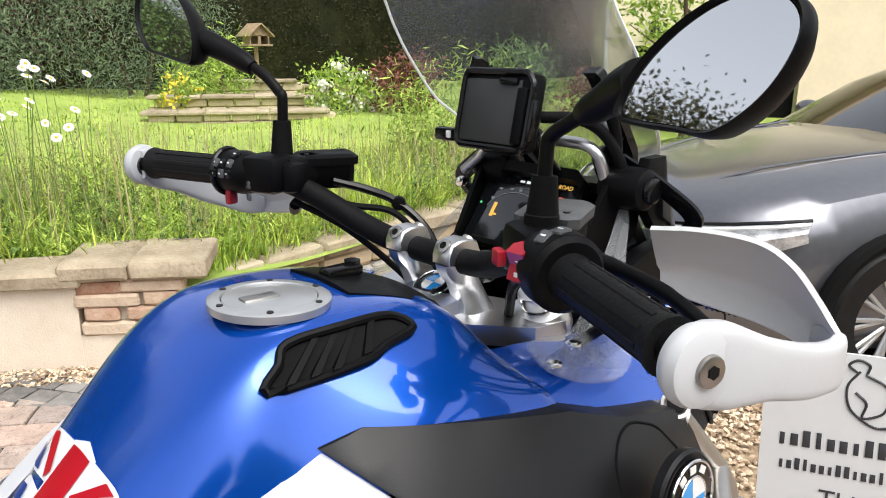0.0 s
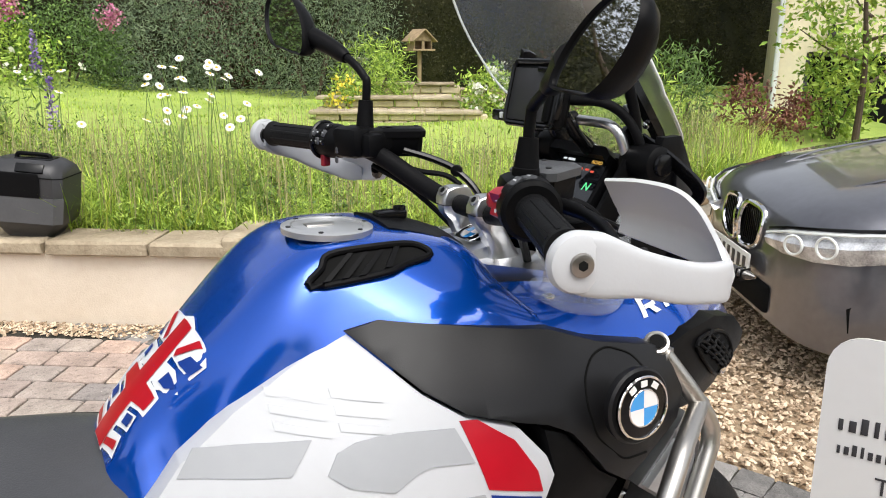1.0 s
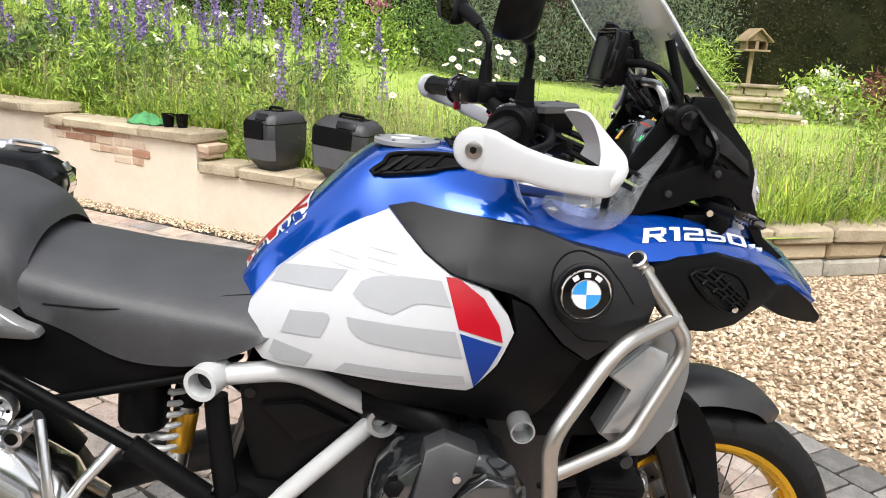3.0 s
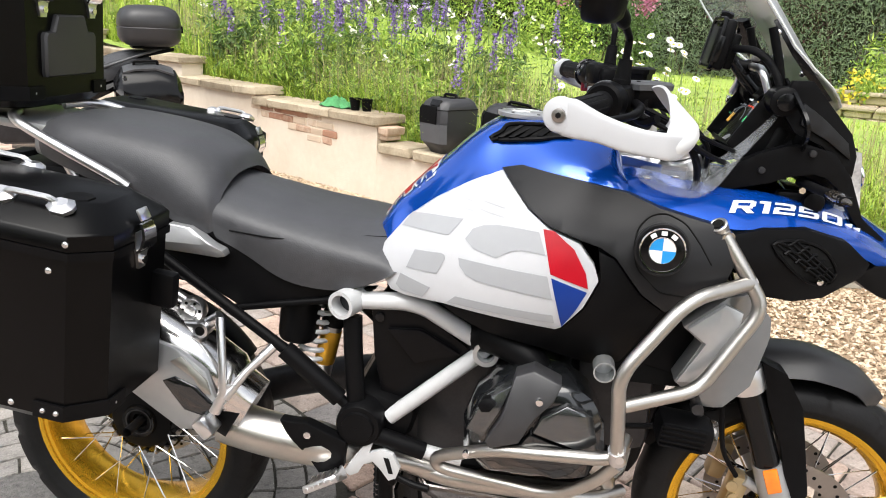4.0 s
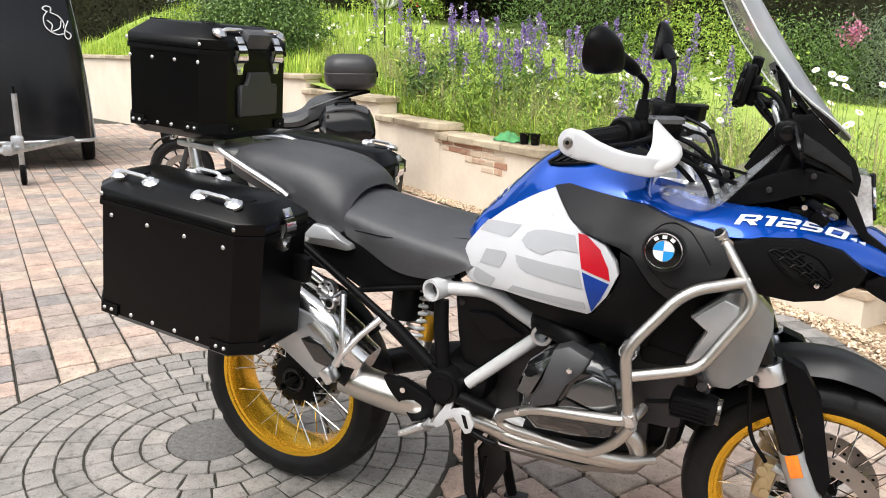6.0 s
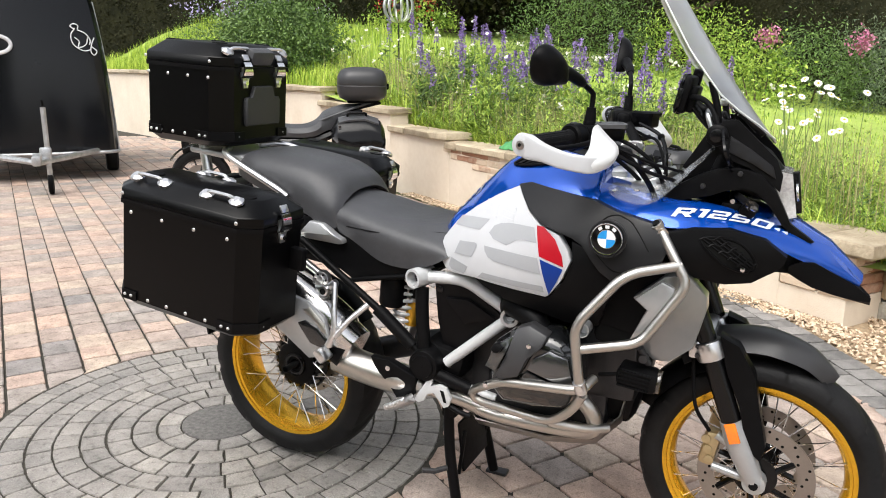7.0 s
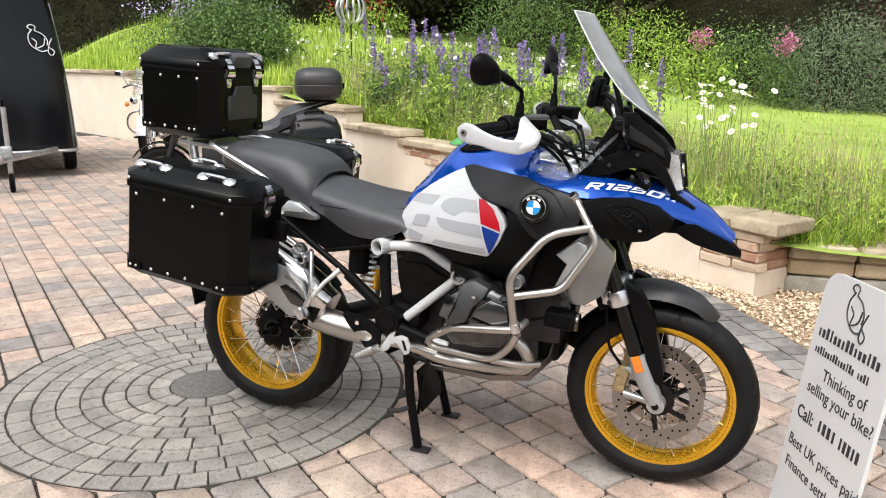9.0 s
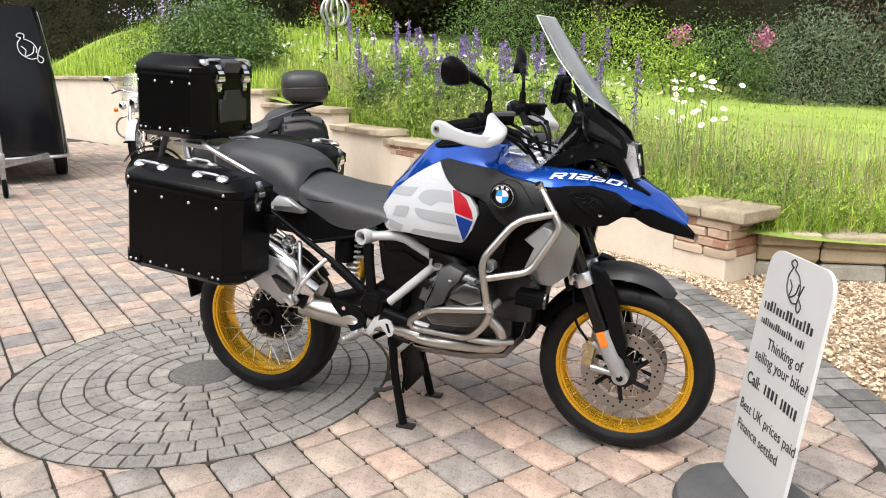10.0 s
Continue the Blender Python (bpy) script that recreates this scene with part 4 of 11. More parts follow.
# ---- wheels
def wheel(name, label, c, R, half, rim_r, rim_half, spokes, front):
    w = part(name, revolve([(0.012, -half), (0.012, half)], 12, Matrix.Translation(c)), M["steel"], bike, label)
    T = Matrix.Translation(c)
    # tyre, with slanting grooves cut into the tread
    prof = [(rim_r + 0.004, -rim_half * 0.92), (rim_r + 0.026, -half * 0.97), (rim_r + 0.42 * (R - rim_r), -half), (R - 0.020, -half * 0.86), (R - 0.010, -half * 0.66), (R - 0.004, -half * 0.42),
            (R - 0.0005, -half * 0.16), (R, 0), (R - 0.0005, half * 0.16), (R - 0.004, half * 0.42), (R - 0.010, half * 0.66), (R - 0.020, half * 0.86), (rim_r + 0.42 * (R - rim_r), half),
            (rim_r + 0.026, half * 0.97), (rim_r + 0.004, rim_half * 0.92), (rim_r - 0.002, 0)]
    seg = 192
    bm = bmesh.new()
    rings = []
    for k in range(seg):
        a = 2 * math.pi * k / seg
        ring = []
        for i, (r, y) in enumerate(prof):
            if 3 <= i <= 11:
                j = abs(i - 7)
                if (k + 2 * j + (4 if i > 7 else 0)) % 12 in (0, 1) and i != 7 and j < 5:
                    r -= 0.0055
                if i == 7:
                    r -= 0.0015
            ring.append(bm.verts.new((r * math.cos(a), y, r * math.sin(a))))
        rings.append(ring)
    for k in range(seg):
        a, b = rings[k], rings[(k + 1) % seg]
        for i in range(len(prof)):
            j = (i + 1) % len(prof)
            bm.faces.new((a[i], a[j], b[j], b[i]))
    bm.transform(T)
    part("tyre", bm, M["tyre"], w, "black road tyre with slanting tread grooves")
    f = rim_r
    rp = [(f + 0.008, -rim_half), (f + 0.010, -rim_half + 0.006), (f + 0.001, -rim_half + 0.010), (f - 0.004, -rim_half + 0.012), (f - 0.004, -rim_half + 0.018), (f - 0.010, -rim_half + 0.020), (f - 0.014, -rim_half * 0.35), (f - 0.014, rim_half * 0.35), (f - 0.010, rim_half - 0.020),
          (f + 0.001, rim_half - 0.010), (f + 0.010, rim_half - 0.006), (f + 0.008, rim_half), (f - 0.003, rim_half - 0.001), (f - 0.005, rim_half - 0.006), (f - 0.012, rim_half - 0.008), (f - 0.014, rim_half - 0.013), (f - 0.020, rim_half * 0.6), (f - 0.024, rim_half * 0.3), (f - 0.024, -rim_half * 0.3),
          (f - 0.020, -rim_half * 0.6), (f - 0.014, -rim_half + 0.013), (f - 0.012, -rim_half + 0.008), (f - 0.005, -rim_half + 0.006), (f - 0.003, -rim_half + 0.001)]
    part("rim", revolve(rp, 96, T, True), M["gold"], w, "gold anodised spoked rim")
    hub_r = 0.045 if front else 0.075
    k_ = 1.0 if front else 0.42
    hp = [(0.020, -0.062), (hub_r, -0.058), (hub_r + 0.006, -0.050), (hub_r + 0.004, -0.040), (hub_r * 0.72, -0.034), (hub_r * 0.72, 0.034), (hub_r + 0.004, 0.040), (hub_r + 0.006, 0.050), (hub_r, 0.058), (0.020, 0.062)]
    hp = [(r, y * k_) for r, y in hp]
    part("hub", revolve(hp, 40, T), M["black"], w)
    for k in range(spokes):
        a = 2 * math.pi * k / spokes
        sgn = 1 if k % 2 else -1
        tw = (0.55 if (k // 2) % 2 else -0.55)
        p = V(hub_r * math.cos(a + tw), sgn * 0.045 * k_, hub_r * math.sin(a + tw))
        q = V((f - 0.010) * math.cos(a), sgn * rim_half * 0.62, (f - 0.010) * math.sin(a))
        part("spoke", rod(p + c, q + c, 0.0019, 6), M["chrome"], w)
    return w


FC, RC = V(1.527, 0, 0.328), V(-0.055, 0, 0.349)
fw = wheel("front_wheel", "front wheel with a gold spoked rim", FC, 0.328, 0.061, 0.246, 0.045, 40, True)
rw = wheel("rear_wheel", "wide rear wheel with a gold spoked rim", RC, 0.345, 0.088, 0.249, 0.072, 40, False)


def brake_disc(c, r0, r1, y, parent, holes=36):
    d = part("brake_disc", revolve([(r0, y - 0.0025), (r1, y - 0.0025), (r1, y + 0.0025), (r0, y + 0.0025)], 72, Matrix.Translation(c), True), M["disc"], parent, "drilled steel brake disc")
    # holes drawn as flat near-black discs, their shade put into the colour
    bm = bmesh.new()
    for k in range(holes):
        a = 2 * math.pi * k / holes
        r = r0 + (r1 - r0) * (0.25 + 0.25 * (k % 3))
        for sg in (-1, 1):
            m = Matrix.Translation(c + V(r * math.cos(a), y + sg * 0.0028, r * math.sin(a))) @ Matrix.Rotation(RX, 4, "X")
            bm = join(bm, cyl(0.0042, 0.0008, m, 8))
    tagged(part("drillings", bm, M["dark"], d), kind="stuff")
    return d


for sg in (-1, 1):
    d = brake_disc(FC, 0.108, 0.1525, sg * 0.068, fw)
    bm = bmesh.new()
    for k in range(6):
        a = 2 * math.pi * k / 6 + 0.3
        part("carrier_arm", rod(FC + V(0.045 * math.cos(a), sg * 0.06, 0.045 * math.sin(a)), FC + V(0.112 * math.cos(a + 0.25), sg * 0.068, 0.112 * math.sin(a + 0.25)), 0.009, 8), M["gloss"], fw)
    part("disc_carrier", revolve([(0.03, sg * 0.052), (0.058, sg * 0.062), (0.058, sg * 0.07), (0.03, sg * 0.074)], 32, Matrix.Translation(FC)), M["gloss"], fw)
brake_disc(RC, 0.095, 0.138, 0.062, rw, 24)
# the rear hub's black flange with its ring of bolts
hf = part("hub_flange", revolve([(0.036, -0.034), (0.043, -0.036), (0.050, -0.014), (0.096, -0.006), (0.112, 0.004), (0.114, 0.016), (0.095, 0.020), (0.036, 0.020)], 48, Matrix.Translation(RC)), M["gloss"], rw, "black hub flange")
part("axle_bore", revolve([(0.036, -0.035), (0.032, -0.035), (0.031, 0.010), (0.001, 0.010)], 32, Matrix.Translation(RC)), M["steel"], rw)
for k in range(20):
    a = 2 * math.pi * k / 20
    part("hub_bolt", cyl(0.0065, 0.012, Matrix.Translation(RC + V(0.101 * math.cos(a), -0.008, 0.101 * math.sin(a))) @ Matrix.Rotation(RX, 4, "X"), 8), M["disc"], hf)

# ---- front fork, guards and brake caliper
fx = interp([(0.33, 1.516), (0.475, 1.463), (0.69, 1.380), (0.88, 1.307), (1.12, 1.212)])


def fork(sg):
    y = sg * 0.112
    g = part("fork_leg", tube([(fx(z), y, z) for z in np.linspace(0.46, 1.13, 8)], 0.0275, 20), M["gloss"], bike, "black fork tube")
    part("slider_foot", tube([(fx(0.50), y, 0.50), (fx(0.43), y, 0.43), (1.508, y * 0.97, 0.372), (1.527, y * 0.92, 0.328)], [0.031, 0.033, 0.031, 0.028], 20), M["silver"], g, "silver fork foot")
    part("axle_lug", revolve([(0.001, -0.026), (0.013, -0.026), (0.015, -0.020), (0.030, -0.018), (0.032, 0.018), (0.001, 0.02)], 32, Matrix.Translation((1.527, y * 0.92, 0.328))), M["silver"], g)
    part("axle_hole", cyl(0.012, 0.006, Matrix.Translation((1.527, y * 0.92 + sg * 0.026, 0.328)) @ Matrix.Rotation(RX, 4, "X"), 20), M["dark"], g)
    ax = V(fx(0.66) - fx(0.72), 0, -0.06).normalized()
    m = Matrix.Translation((fx(0.69), y, 0.69)) @ ax.to_track_quat("Z", "Y").to_matrix().to_4x4()
    cl = part("fork_clamp", cyl(0.038, 0.052, m, 28, bev=0.003), M["alu"], g, "bare aluminium fork clamp")
    part("clamp_ear", box(0.03, 0.05, 0.05, Matrix.Translation((fx(0.69) - 0.035, y - sg * 0.0, 0.69)), 0.008), M["alu"], cl)
    for dz in (-0.013, 0.013):
        part("clamp_bolt", cyl(0.007, 0.008, Matrix.Translation((fx(0.69) - 0.026, y + sg * 0.028, 0.69 + dz)) @ Matrix.Rotation(RX, 4, "X"), 10), M["steel"], cl)
    part("reflector", box(0.030, 0.006, 0.058, Matrix.Translation((1.463 - 0.002, y + sg * 0.034, 0.475)) @ Matrix.Rotation(math.radians(-20), 4, "Y"), 0.003), M["orange"], g, "orange side reflector")
    # plastic fork guard in front of the leg
    prof = [(1.405, 0.735), (1.455, 0.715), (1.500, 0.64), (1.545, 0.44), (1.535, 0.40), (1.50, 0.43), (1.470, 0.55), (1.430, 0.64)]
    pg = panel(prof, lambda x, z: -0.112 - 0.018 * math.cos((x - 1.47) * 14), 0.05, 0.03, 0, 0.006)
    if sg > 0:
        pg = mirrored(pg)
    part("fork_guard", pg, M["black"], g, "black plastic fork guard")
    # caliper
    bm = box(0.042, 0.05, 0.105, Matrix.Translation((1.405, sg * 0.075, 0.395)) @ Matrix.Rotation(math.radians(12), 4, "Y"), 0.012)
    cal = part("brake_caliper", bm, M["goldcal"], g, "bronze radial brake caliper")
    for dz in (-0.03, 0.0, 0.03):
        part("piston_cap", cyl(0.013, 0.008, Matrix.Translation((1.40 - dz * 0.2, sg * 0.102, 0.395 + dz)) @ Matrix.Rotation(RX, 4, "X"), 16, bev=0.002), M["goldcal"], cal)
    part("caliper_arm", join(rod((1.527, sg * 0.1, 0.328), (1.415, sg * 0.095, 0.345), 0.013, 10), rod((1.50, sg * 0.1, 0.40), (1.42, sg * 0.095, 0.44), 0.012, 10)), M["silver"], g)
    part("brake_hose", tube(smooth_path([(1.40, sg * 0.1, 0.45), (1.36, sg * 0.115, 0.52), (1.345, sg * 0.11, 0.62), (1.34, sg * 0.1, 0.72)], 6), 0.0055, 8), M["rubber"], g)


fork(-1)
fork(1)
part("fork_bridge", box(0.07, 0.26, 0.06, Matrix.Translation((1.355, 0, 0.70)), 0.02), M["alu"], bike)


# ---- mudguards
def guard(a0, a1, rad, half, n=22, c=FC, drop=0.045, pinch=None):
    rings = []
    for i in range(n + 1):
        f = i / n
        a = math.radians(a0 + (a1 - a0) * f)
        h = half(f)
        ring = []
        for j in range(11):
            u = -1 + 0.2 * j
            r = rad(f) - drop * abs(u) ** 3.0
            ring.append((c.x + r * math.cos(a), h * u, c.z + r * math.sin(a)))
        rings.append(ring)
    return thicken(loft(rings, False, False), 0.004)


part("front_mudguard", guard(60, 125, interp([(0, 0.352), (0.2, 0.385), (0.45, 0.404), (0.7, 0.412), (1, 0.412)]), interp([(0, 0.010), (0.06, 0.030), (0.18, 0.055), (0.4, 0.082), (1, 0.092)]), 26), M["satin"], bike, "satin dark grey upper front mudguard")
part("front_hugger", guard(105, 158, interp([(0, 0.365), (1, 0.372)]), interp([(0, 0.078), (0.7, 0.062), (1, 0.016)])), M["black"], bike, "black pointed inner front mudguard")
part("rear_hugger", guard(35, 150, lambda f: 0.372, interp([(0, 0.07), (1, 0.09)]), c=RC), M["black"], bike, "black rear wheel hugger")
mf = loft([[(-0.37, -0.09, 0.64), (-0.37, 0.09, 0.64), (-0.34, 0.09, 0.62), (-0.34, -0.09, 0.62)], [(-0.43, -0.085, 0.52), (-0.43, 0.085, 0.52), (-0.415, 0.085, 0.515), (-0.415, -0.085, 0.515)],
           [(-0.425, -0.075, 0.42), (-0.425, 0.075, 0.42), (-0.417, 0.075, 0.42), (-0.417, -0.075, 0.42)]])
part("rear_mudflap", mf, M["black"], bike, "black rear mudguard flap")
part("mudguard_strut", join(rod((-0.31, 0.06, 0.63), (0.05, 0.1, 0.80), 0.014), rod((-0.31, -0.06, 0.63), (0.05, -0.1, 0.80), 0.014)), M["black"], bike)


# ---- tank
def half_rings(table):
    """Rings across the bike from half profiles: x, then (y, z) pairs from the middle outwards."""
    out = []
    for x, prof in table:
        p = smooth_path([(0, y, z) for y, z in prof], 4)
        row = [(x, -q.y, q.z) for q in reversed(p)] + [(x, q.y, q.z) for q in p[1:]]
        out.append(row)
    return out


def between(table, n):
    """Smooth rings in between those of a table of (x, profile)."""
    pts = [[(x, y, z) for y, z in prof] for x, prof in table]
    cols = [smooth_path(c, n) for c in zip(*pts)]
    return [(cols[0][i].x, [(c[i].y, c[i].z) for c in cols]) for i in range(len(cols[0]))]


tank_t = [(0.588, [(0, 0.962), (0.05, 0.957), (0.078, 0.945), (0.088, 0.925), (0.092, 0.90)]),
          (0.615, [(0, 0.998), (0.056, 0.993), (0.088, 0.977), (0.108, 0.947), (0.148, 0.895)]),
          (0.655, [(0, 1.040), (0.058, 1.033), (0.087, 1.012), (0.108, 0.978), (0.132, 0.934)]),
          (0.720, [(0, 1.104), (0.070, 1.098), (0.096, 1.083), (0.118, 1.056), (0.136, 1.018)]),
          (0.790, [(0, 1.167), (0.082, 1.161), (0.114, 1.141), (0.136, 1.106), (0.149, 1.066)]),
          (0.850, [(0, 1.196), (0.085, 1.190), (0.116, 1.169), (0.148, 1.120), (0.185, 1.060)]),
          (0.930, [(0, 1.198), (0.090, 1.191), (0.130, 1.168), (0.180, 1.124), (0.215, 1.07)]),
          (1.010, [(0, 1.188), (0.090, 1.180), (0.140, 1.156), (0.200, 1.119), (0.230, 1.07)]),
          (1.062, [(0, 1.168), (0.090, 1.158), (0.142, 1.136), (0.206, 1.110), (0.240, 1.07)]),
          (1.085, [(0, 1.120), (0.090, 1.112), (0.150, 1.108), (0.210, 1.100), (0.245, 1.06)])]
tank = part("fuel_tank", loft(half_rings(between(tank_t, 5)), False, False), M["blue"], bike, "metallic blue fuel tank")
tank.location.y = -0.012
part("tank_core", box(0.36, 0.22, 0.16, Matrix.Translation((0.90, 0, 0.97)), 0.04), M["black"], bike)

# filler cap with its ring and screws
capm = Matrix.Translation((0.880, -0.030, 1.2005)) @ Matrix.Rotation(math.radians(2), 4, "Y") @ Matrix.Diagonal((0.94, 0.94, 0.8, 1))
ring = revolve([(0.0625, -0.008), (0.0630, 0.0015), (0.0600, 0.0035), (0.0500, 0.0040), (0.0490, 0.0015)], 56)
ring.transform(capm @ Matrix.Rotation(RX, 4, "X"))
fc_ = part("filler_cap", ring, M["silver"], tank, "bare aluminium filler cap")
part("cap_lid", cyl(0.0485, 0.010, capm @ Matrix.Translation((0, 0, -0.0015)), 48, bev=0.0015), M["silver"], fc_)
part("lock_flap", box(0.040, 0.016, 0.004, capm @ Matrix.Translation((-0.012, 0.0, 0.0045)), 0.002), M["brushed"], fc_)
for k in range(6):
    a = 2 * math.pi * k / 6
    part("cap_screw", cyl(0.0035, 0.003, capm @ Matrix.Translation((0.0555 * math.cos(a), 0.0555 * math.sin(a), 0.0038)), 8), M["steel"], fc_)
# black panel with the keyless lock behind the yoke
tz = lambda x, y: float(np.interp(x, [0.94, 1.01, 1.06, 1.08], [1.198, 1.188, 1.169, 1.148])) - 1.6 * y * y + 0.002
kp = sheet([(0.955, -0.055), (1.052, -0.090), (1.066, -0.05), (1.066, 0.05), (1.052, 0.090), (0.955, 0.055)], 0.02)
for v in kp.verts:
    v.co.z = tz(v.co.x, v.co.y) + 0.003
part("tank_console", thicken(kp, 0.008), M["black"], tank, "black console panel on the tank")
part("seat_lock", join(box(0.045, 0.022, 0.012, Matrix.Translation((0.985, 0.0, 1.200)), 0.003), cyl(0.009, 0.02, Matrix.Translation((1.0, 0.0, 1.200)), 14)), M["gloss"], tank)


def tank_top(x, y):
    """The height of the tank's skin over x, y."""
    rows = between(tank_t, 5)
    xs = [r[0] for r in rows]
    zs = [float(np.interp(abs(y), [p[0] for p in r[1]], [p[1] for p in r[1]])) for r in rows]
    return float(np.interp(x, xs, zs))


# air vents in the tank's shoulders
def vent():
    skin = lambda x, y: V(x, y, tank_top(x, y))
    a, b, c, d, e = skin(0.820, -0.120), skin(0.852, -0.100), skin(0.962, -0.104), skin(0.978, -0.122), skin(0.905, -0.136)
    n = V(-0.05, -0.80, 0.60).normalized()
    a, b, c, d, e = [p + n * 0.005 for p in (a, b, c, d, e)]
    loop = smooth_path([a, a.lerp(b, 0.55), b, b.lerp(c, 0.5) + V(0, -0.004, 0.004), c, d, d.lerp(e, 0.5), e], 4, True)
    fr = tube([p + n * 0.002 for p in loop], 0.0045, 8, True)
    fl = bmesh.new()
    mid = sum(loop, V(0, 0, 0)) / len(loop) + n * 0.006
    cv = fl.verts.new(mid)
    vs = [fl.verts.new(p) for p in loop]
    for i in range(len(vs)):
        fl.faces.new((cv, vs[i], vs[(i + 1) % len(vs)]))
    sl = []
    for f in (0.26, 0.45, 0.63, 0.80):
        p, q = b.lerp(c, f) + n * 0.006, (a.lerp(e, f * 1.35) if f < 0.7 else e.lerp(d, (f - 0.7) * 3)) + n * 0.008
        sl.append(loft([[p + V(-0.004, 0, 0), p + V(0.004, 0, 0), p + V(0.004, 0, 0) - n * 0.012, p + V(-0.004, 0, 0) - n * 0.012], [q + V(-0.018, 0, 0), q + V(-0.009, 0, 0), q + V(-0.009, 0, 0) - n * 0.012, q + V(-0.018, 0, 0) - n * 0.012]]))
    return fr, fl, sl


for side in (0, 1):
    fr, fl, sl = vent()
    if side:
        fr, fl, sl = mirrored(fr), mirrored(fl), [mirrored(s) for s in sl]
        for b in (fr, fl, *sl):
            b.transform(Matrix.Translation((0, 0.0, -0.010)))
    vp = part("air_vent", fr, M["black"], tank, "black slatted air vent")
    part("vent_back", fl, M["dark"], vp)
    for s in sl:
        part("vent_slat", s, M["black"], vp)


# flag sticker on the tank's sloping rear: strips that follow the surface
def sticker(name, outline, material, lift=0.0016, cell=0.012):
    bm = sheet([(0.588 + 0.80 * (x - 0.588), y) for x, y in outline], cell)
    for v in bm.verts:
        x, y = v.co.x, v.co.y
        v.co = V(x - lift * 0.7, y, tank_top(x, y) + lift)
    return part(name, bm, material, pad)


pad = part("tank_pad", (lambda bm: bm)(box(0.004, 0.02, 0.004, Matrix.Translation((0.66, 0, 1.045)))), M["navy"], tank, "flag tank sticker in red, white and blue")
sticker("white_field", [(0.588, -0.026), (0.738, -0.026), (0.744, 0.0), (0.738, 0.026), (0.588, 0.026)], M["paintwhite"])
sticker("red_band", [(0.589, -0.022), (0.735, -0.020), (0.735, 0.020), (0.589, 0.022)], M["red"], 0.0028)
for sy in (-1, 1):
    o = lambda P: [(x, sy * y) for x, y in (P if sy > 0 else P[::-1])]
    sticker("white_tab", o([(0.700, 0.022), (0.737, 0.022), (0.738, 0.076), (0.732, 0.093), (0.709, 0.084), (0.701, 0.060)]), M["paintwhite"])
    sticker("blue_corner", o([(0.7035, 0.050), (0.719, 0.066), (0.7285, 0.090), (0.7105, 0.0815), (0.7035, 0.060)]), M["navy"], 0.0028)
    sticker("red_arm", o([(0.709, 0.026), (0.735, 0.058), (0.735, 0.074), (0.702, 0.032)]), M["red"], 0.0028)
    sticker("white_tab", o([(0.668, 0.022), (0.692, 0.022), (0.697, 0.058), (0.692, 0.082), (0.676, 0.064), (0.668, 0.048)]), M["paintwhite"])
    sticker("blue_corner", o([(0.675, 0.042), (0.690, 0.048), (0.692, 0.076), (0.678, 0.062)]), M["navy"], 0.0028)
    sticker("red_arm", o([(0.638, 0.020), (0.662, 0.020), (0.665, 0.060), (0.648, 0.060)]), M["red"], 0.0028)
    sticker("white_tab", o([(0.634, 0.022), (0.667, 0.022), (0.669, 0.064), (0.645, 0.064)]), M["paintwhite"])
    sticker("white_tab", o([(0.612, 0.022), (0.629, 0.022), (0.638, 0.056), (0.622, 0.060)]), M["paintwhite"])
    sticker("blue_corner", o([(0.620, 0.036), (0.630, 0.034), (0.635, 0.053), (0.624, 0.056)]), M["navy"], 0.0028)
    sticker("white_tab", o([(0.590, 0.022), (0.607, 0.022), (0.615, 0.056), (0.598, 0.062)]), M["paintwhite"])
    sticker("red_arm", o([(0.594, 0.024), (0.600, 0.024), (0.609, 0.055), (0.602, 0.057)]), M["red"], 0.0028)

# ---- white tank flanks with grey and coloured decals
W_OUT = [(0.846, 1.104), (0.905, 1.045), (0.946, 1.018), (1.005, 1.000), (1.034, 0.965), (1.043, 0.940), (1.020, 0.885), (0.985, 0.838), (0.975, 0.832), (0.860, 0.838), (0.751, 0.843), (0.668, 0.838), (0.636, 0.842), (0.616, 0.866), (0.606, 0.896), (0.612, 0.930), (0.655, 0.984), (0.715, 1.031), (0.780, 1.070)]
wp = pair("tank_flank", panel(W_OUT, lambda x, z: flank(x, z), 0.03, 0.025, 0, 0.004), M["white"], bike, "white side panel with grey graphics")
DECALS = [("red_flash", "red", [(0.937, 1.017), (0.958, 1.016), (0.996, 0.990), (1.020, 0.951), (1.026, 0.924), (0.957, 0.942)]),
          ("blue_flash", "navy", [(0.959, 0.935), (1.025, 0.917), (1.008, 0.879), (0.986, 0.840)]),
          ("grey_bar", "greydecal", [(0.669, 1.000), (0.782, 1.010), (0.755, 0.977), (0.649, 0.971)]),
          ("grey_bar", "greydecal", [(0.790, 0.977), (0.803, 0.997), (0.823, 1.006), (0.850, 1.011), (0.878, 1.012), (0.930, 1.011), (0.945, 0.974), (0.896, 0.976), (0.881, 0.971), (0.854, 0.954), (0.808, 0.963)]),
          ("grey_bar", "greydecal", [(0.686, 0.936), (0.743, 0.942), (0.751, 0.940), (0.753, 0.933), (0.738, 0.901), (0.670, 0.898)]),
          ("grey_bar", "greydecal", [(0.780, 0.941), (0.952, 0.937), (0.964, 0.895), (0.864, 0.902), (0.818, 0.905), (0.798, 0.912), (0.784, 0.926)]),
          ("grey_bar", "greydecal", [(0.658, 0.883), (0.725, 0.870), (0.709, 0.845), (0.660, 0.848), (0.648, 0.857)]),
          ("grey_bar", "greydecal", [(0.779, 0.865), (0.968, 0.862), (0.972, 0.846), (0.762, 0.848)])]
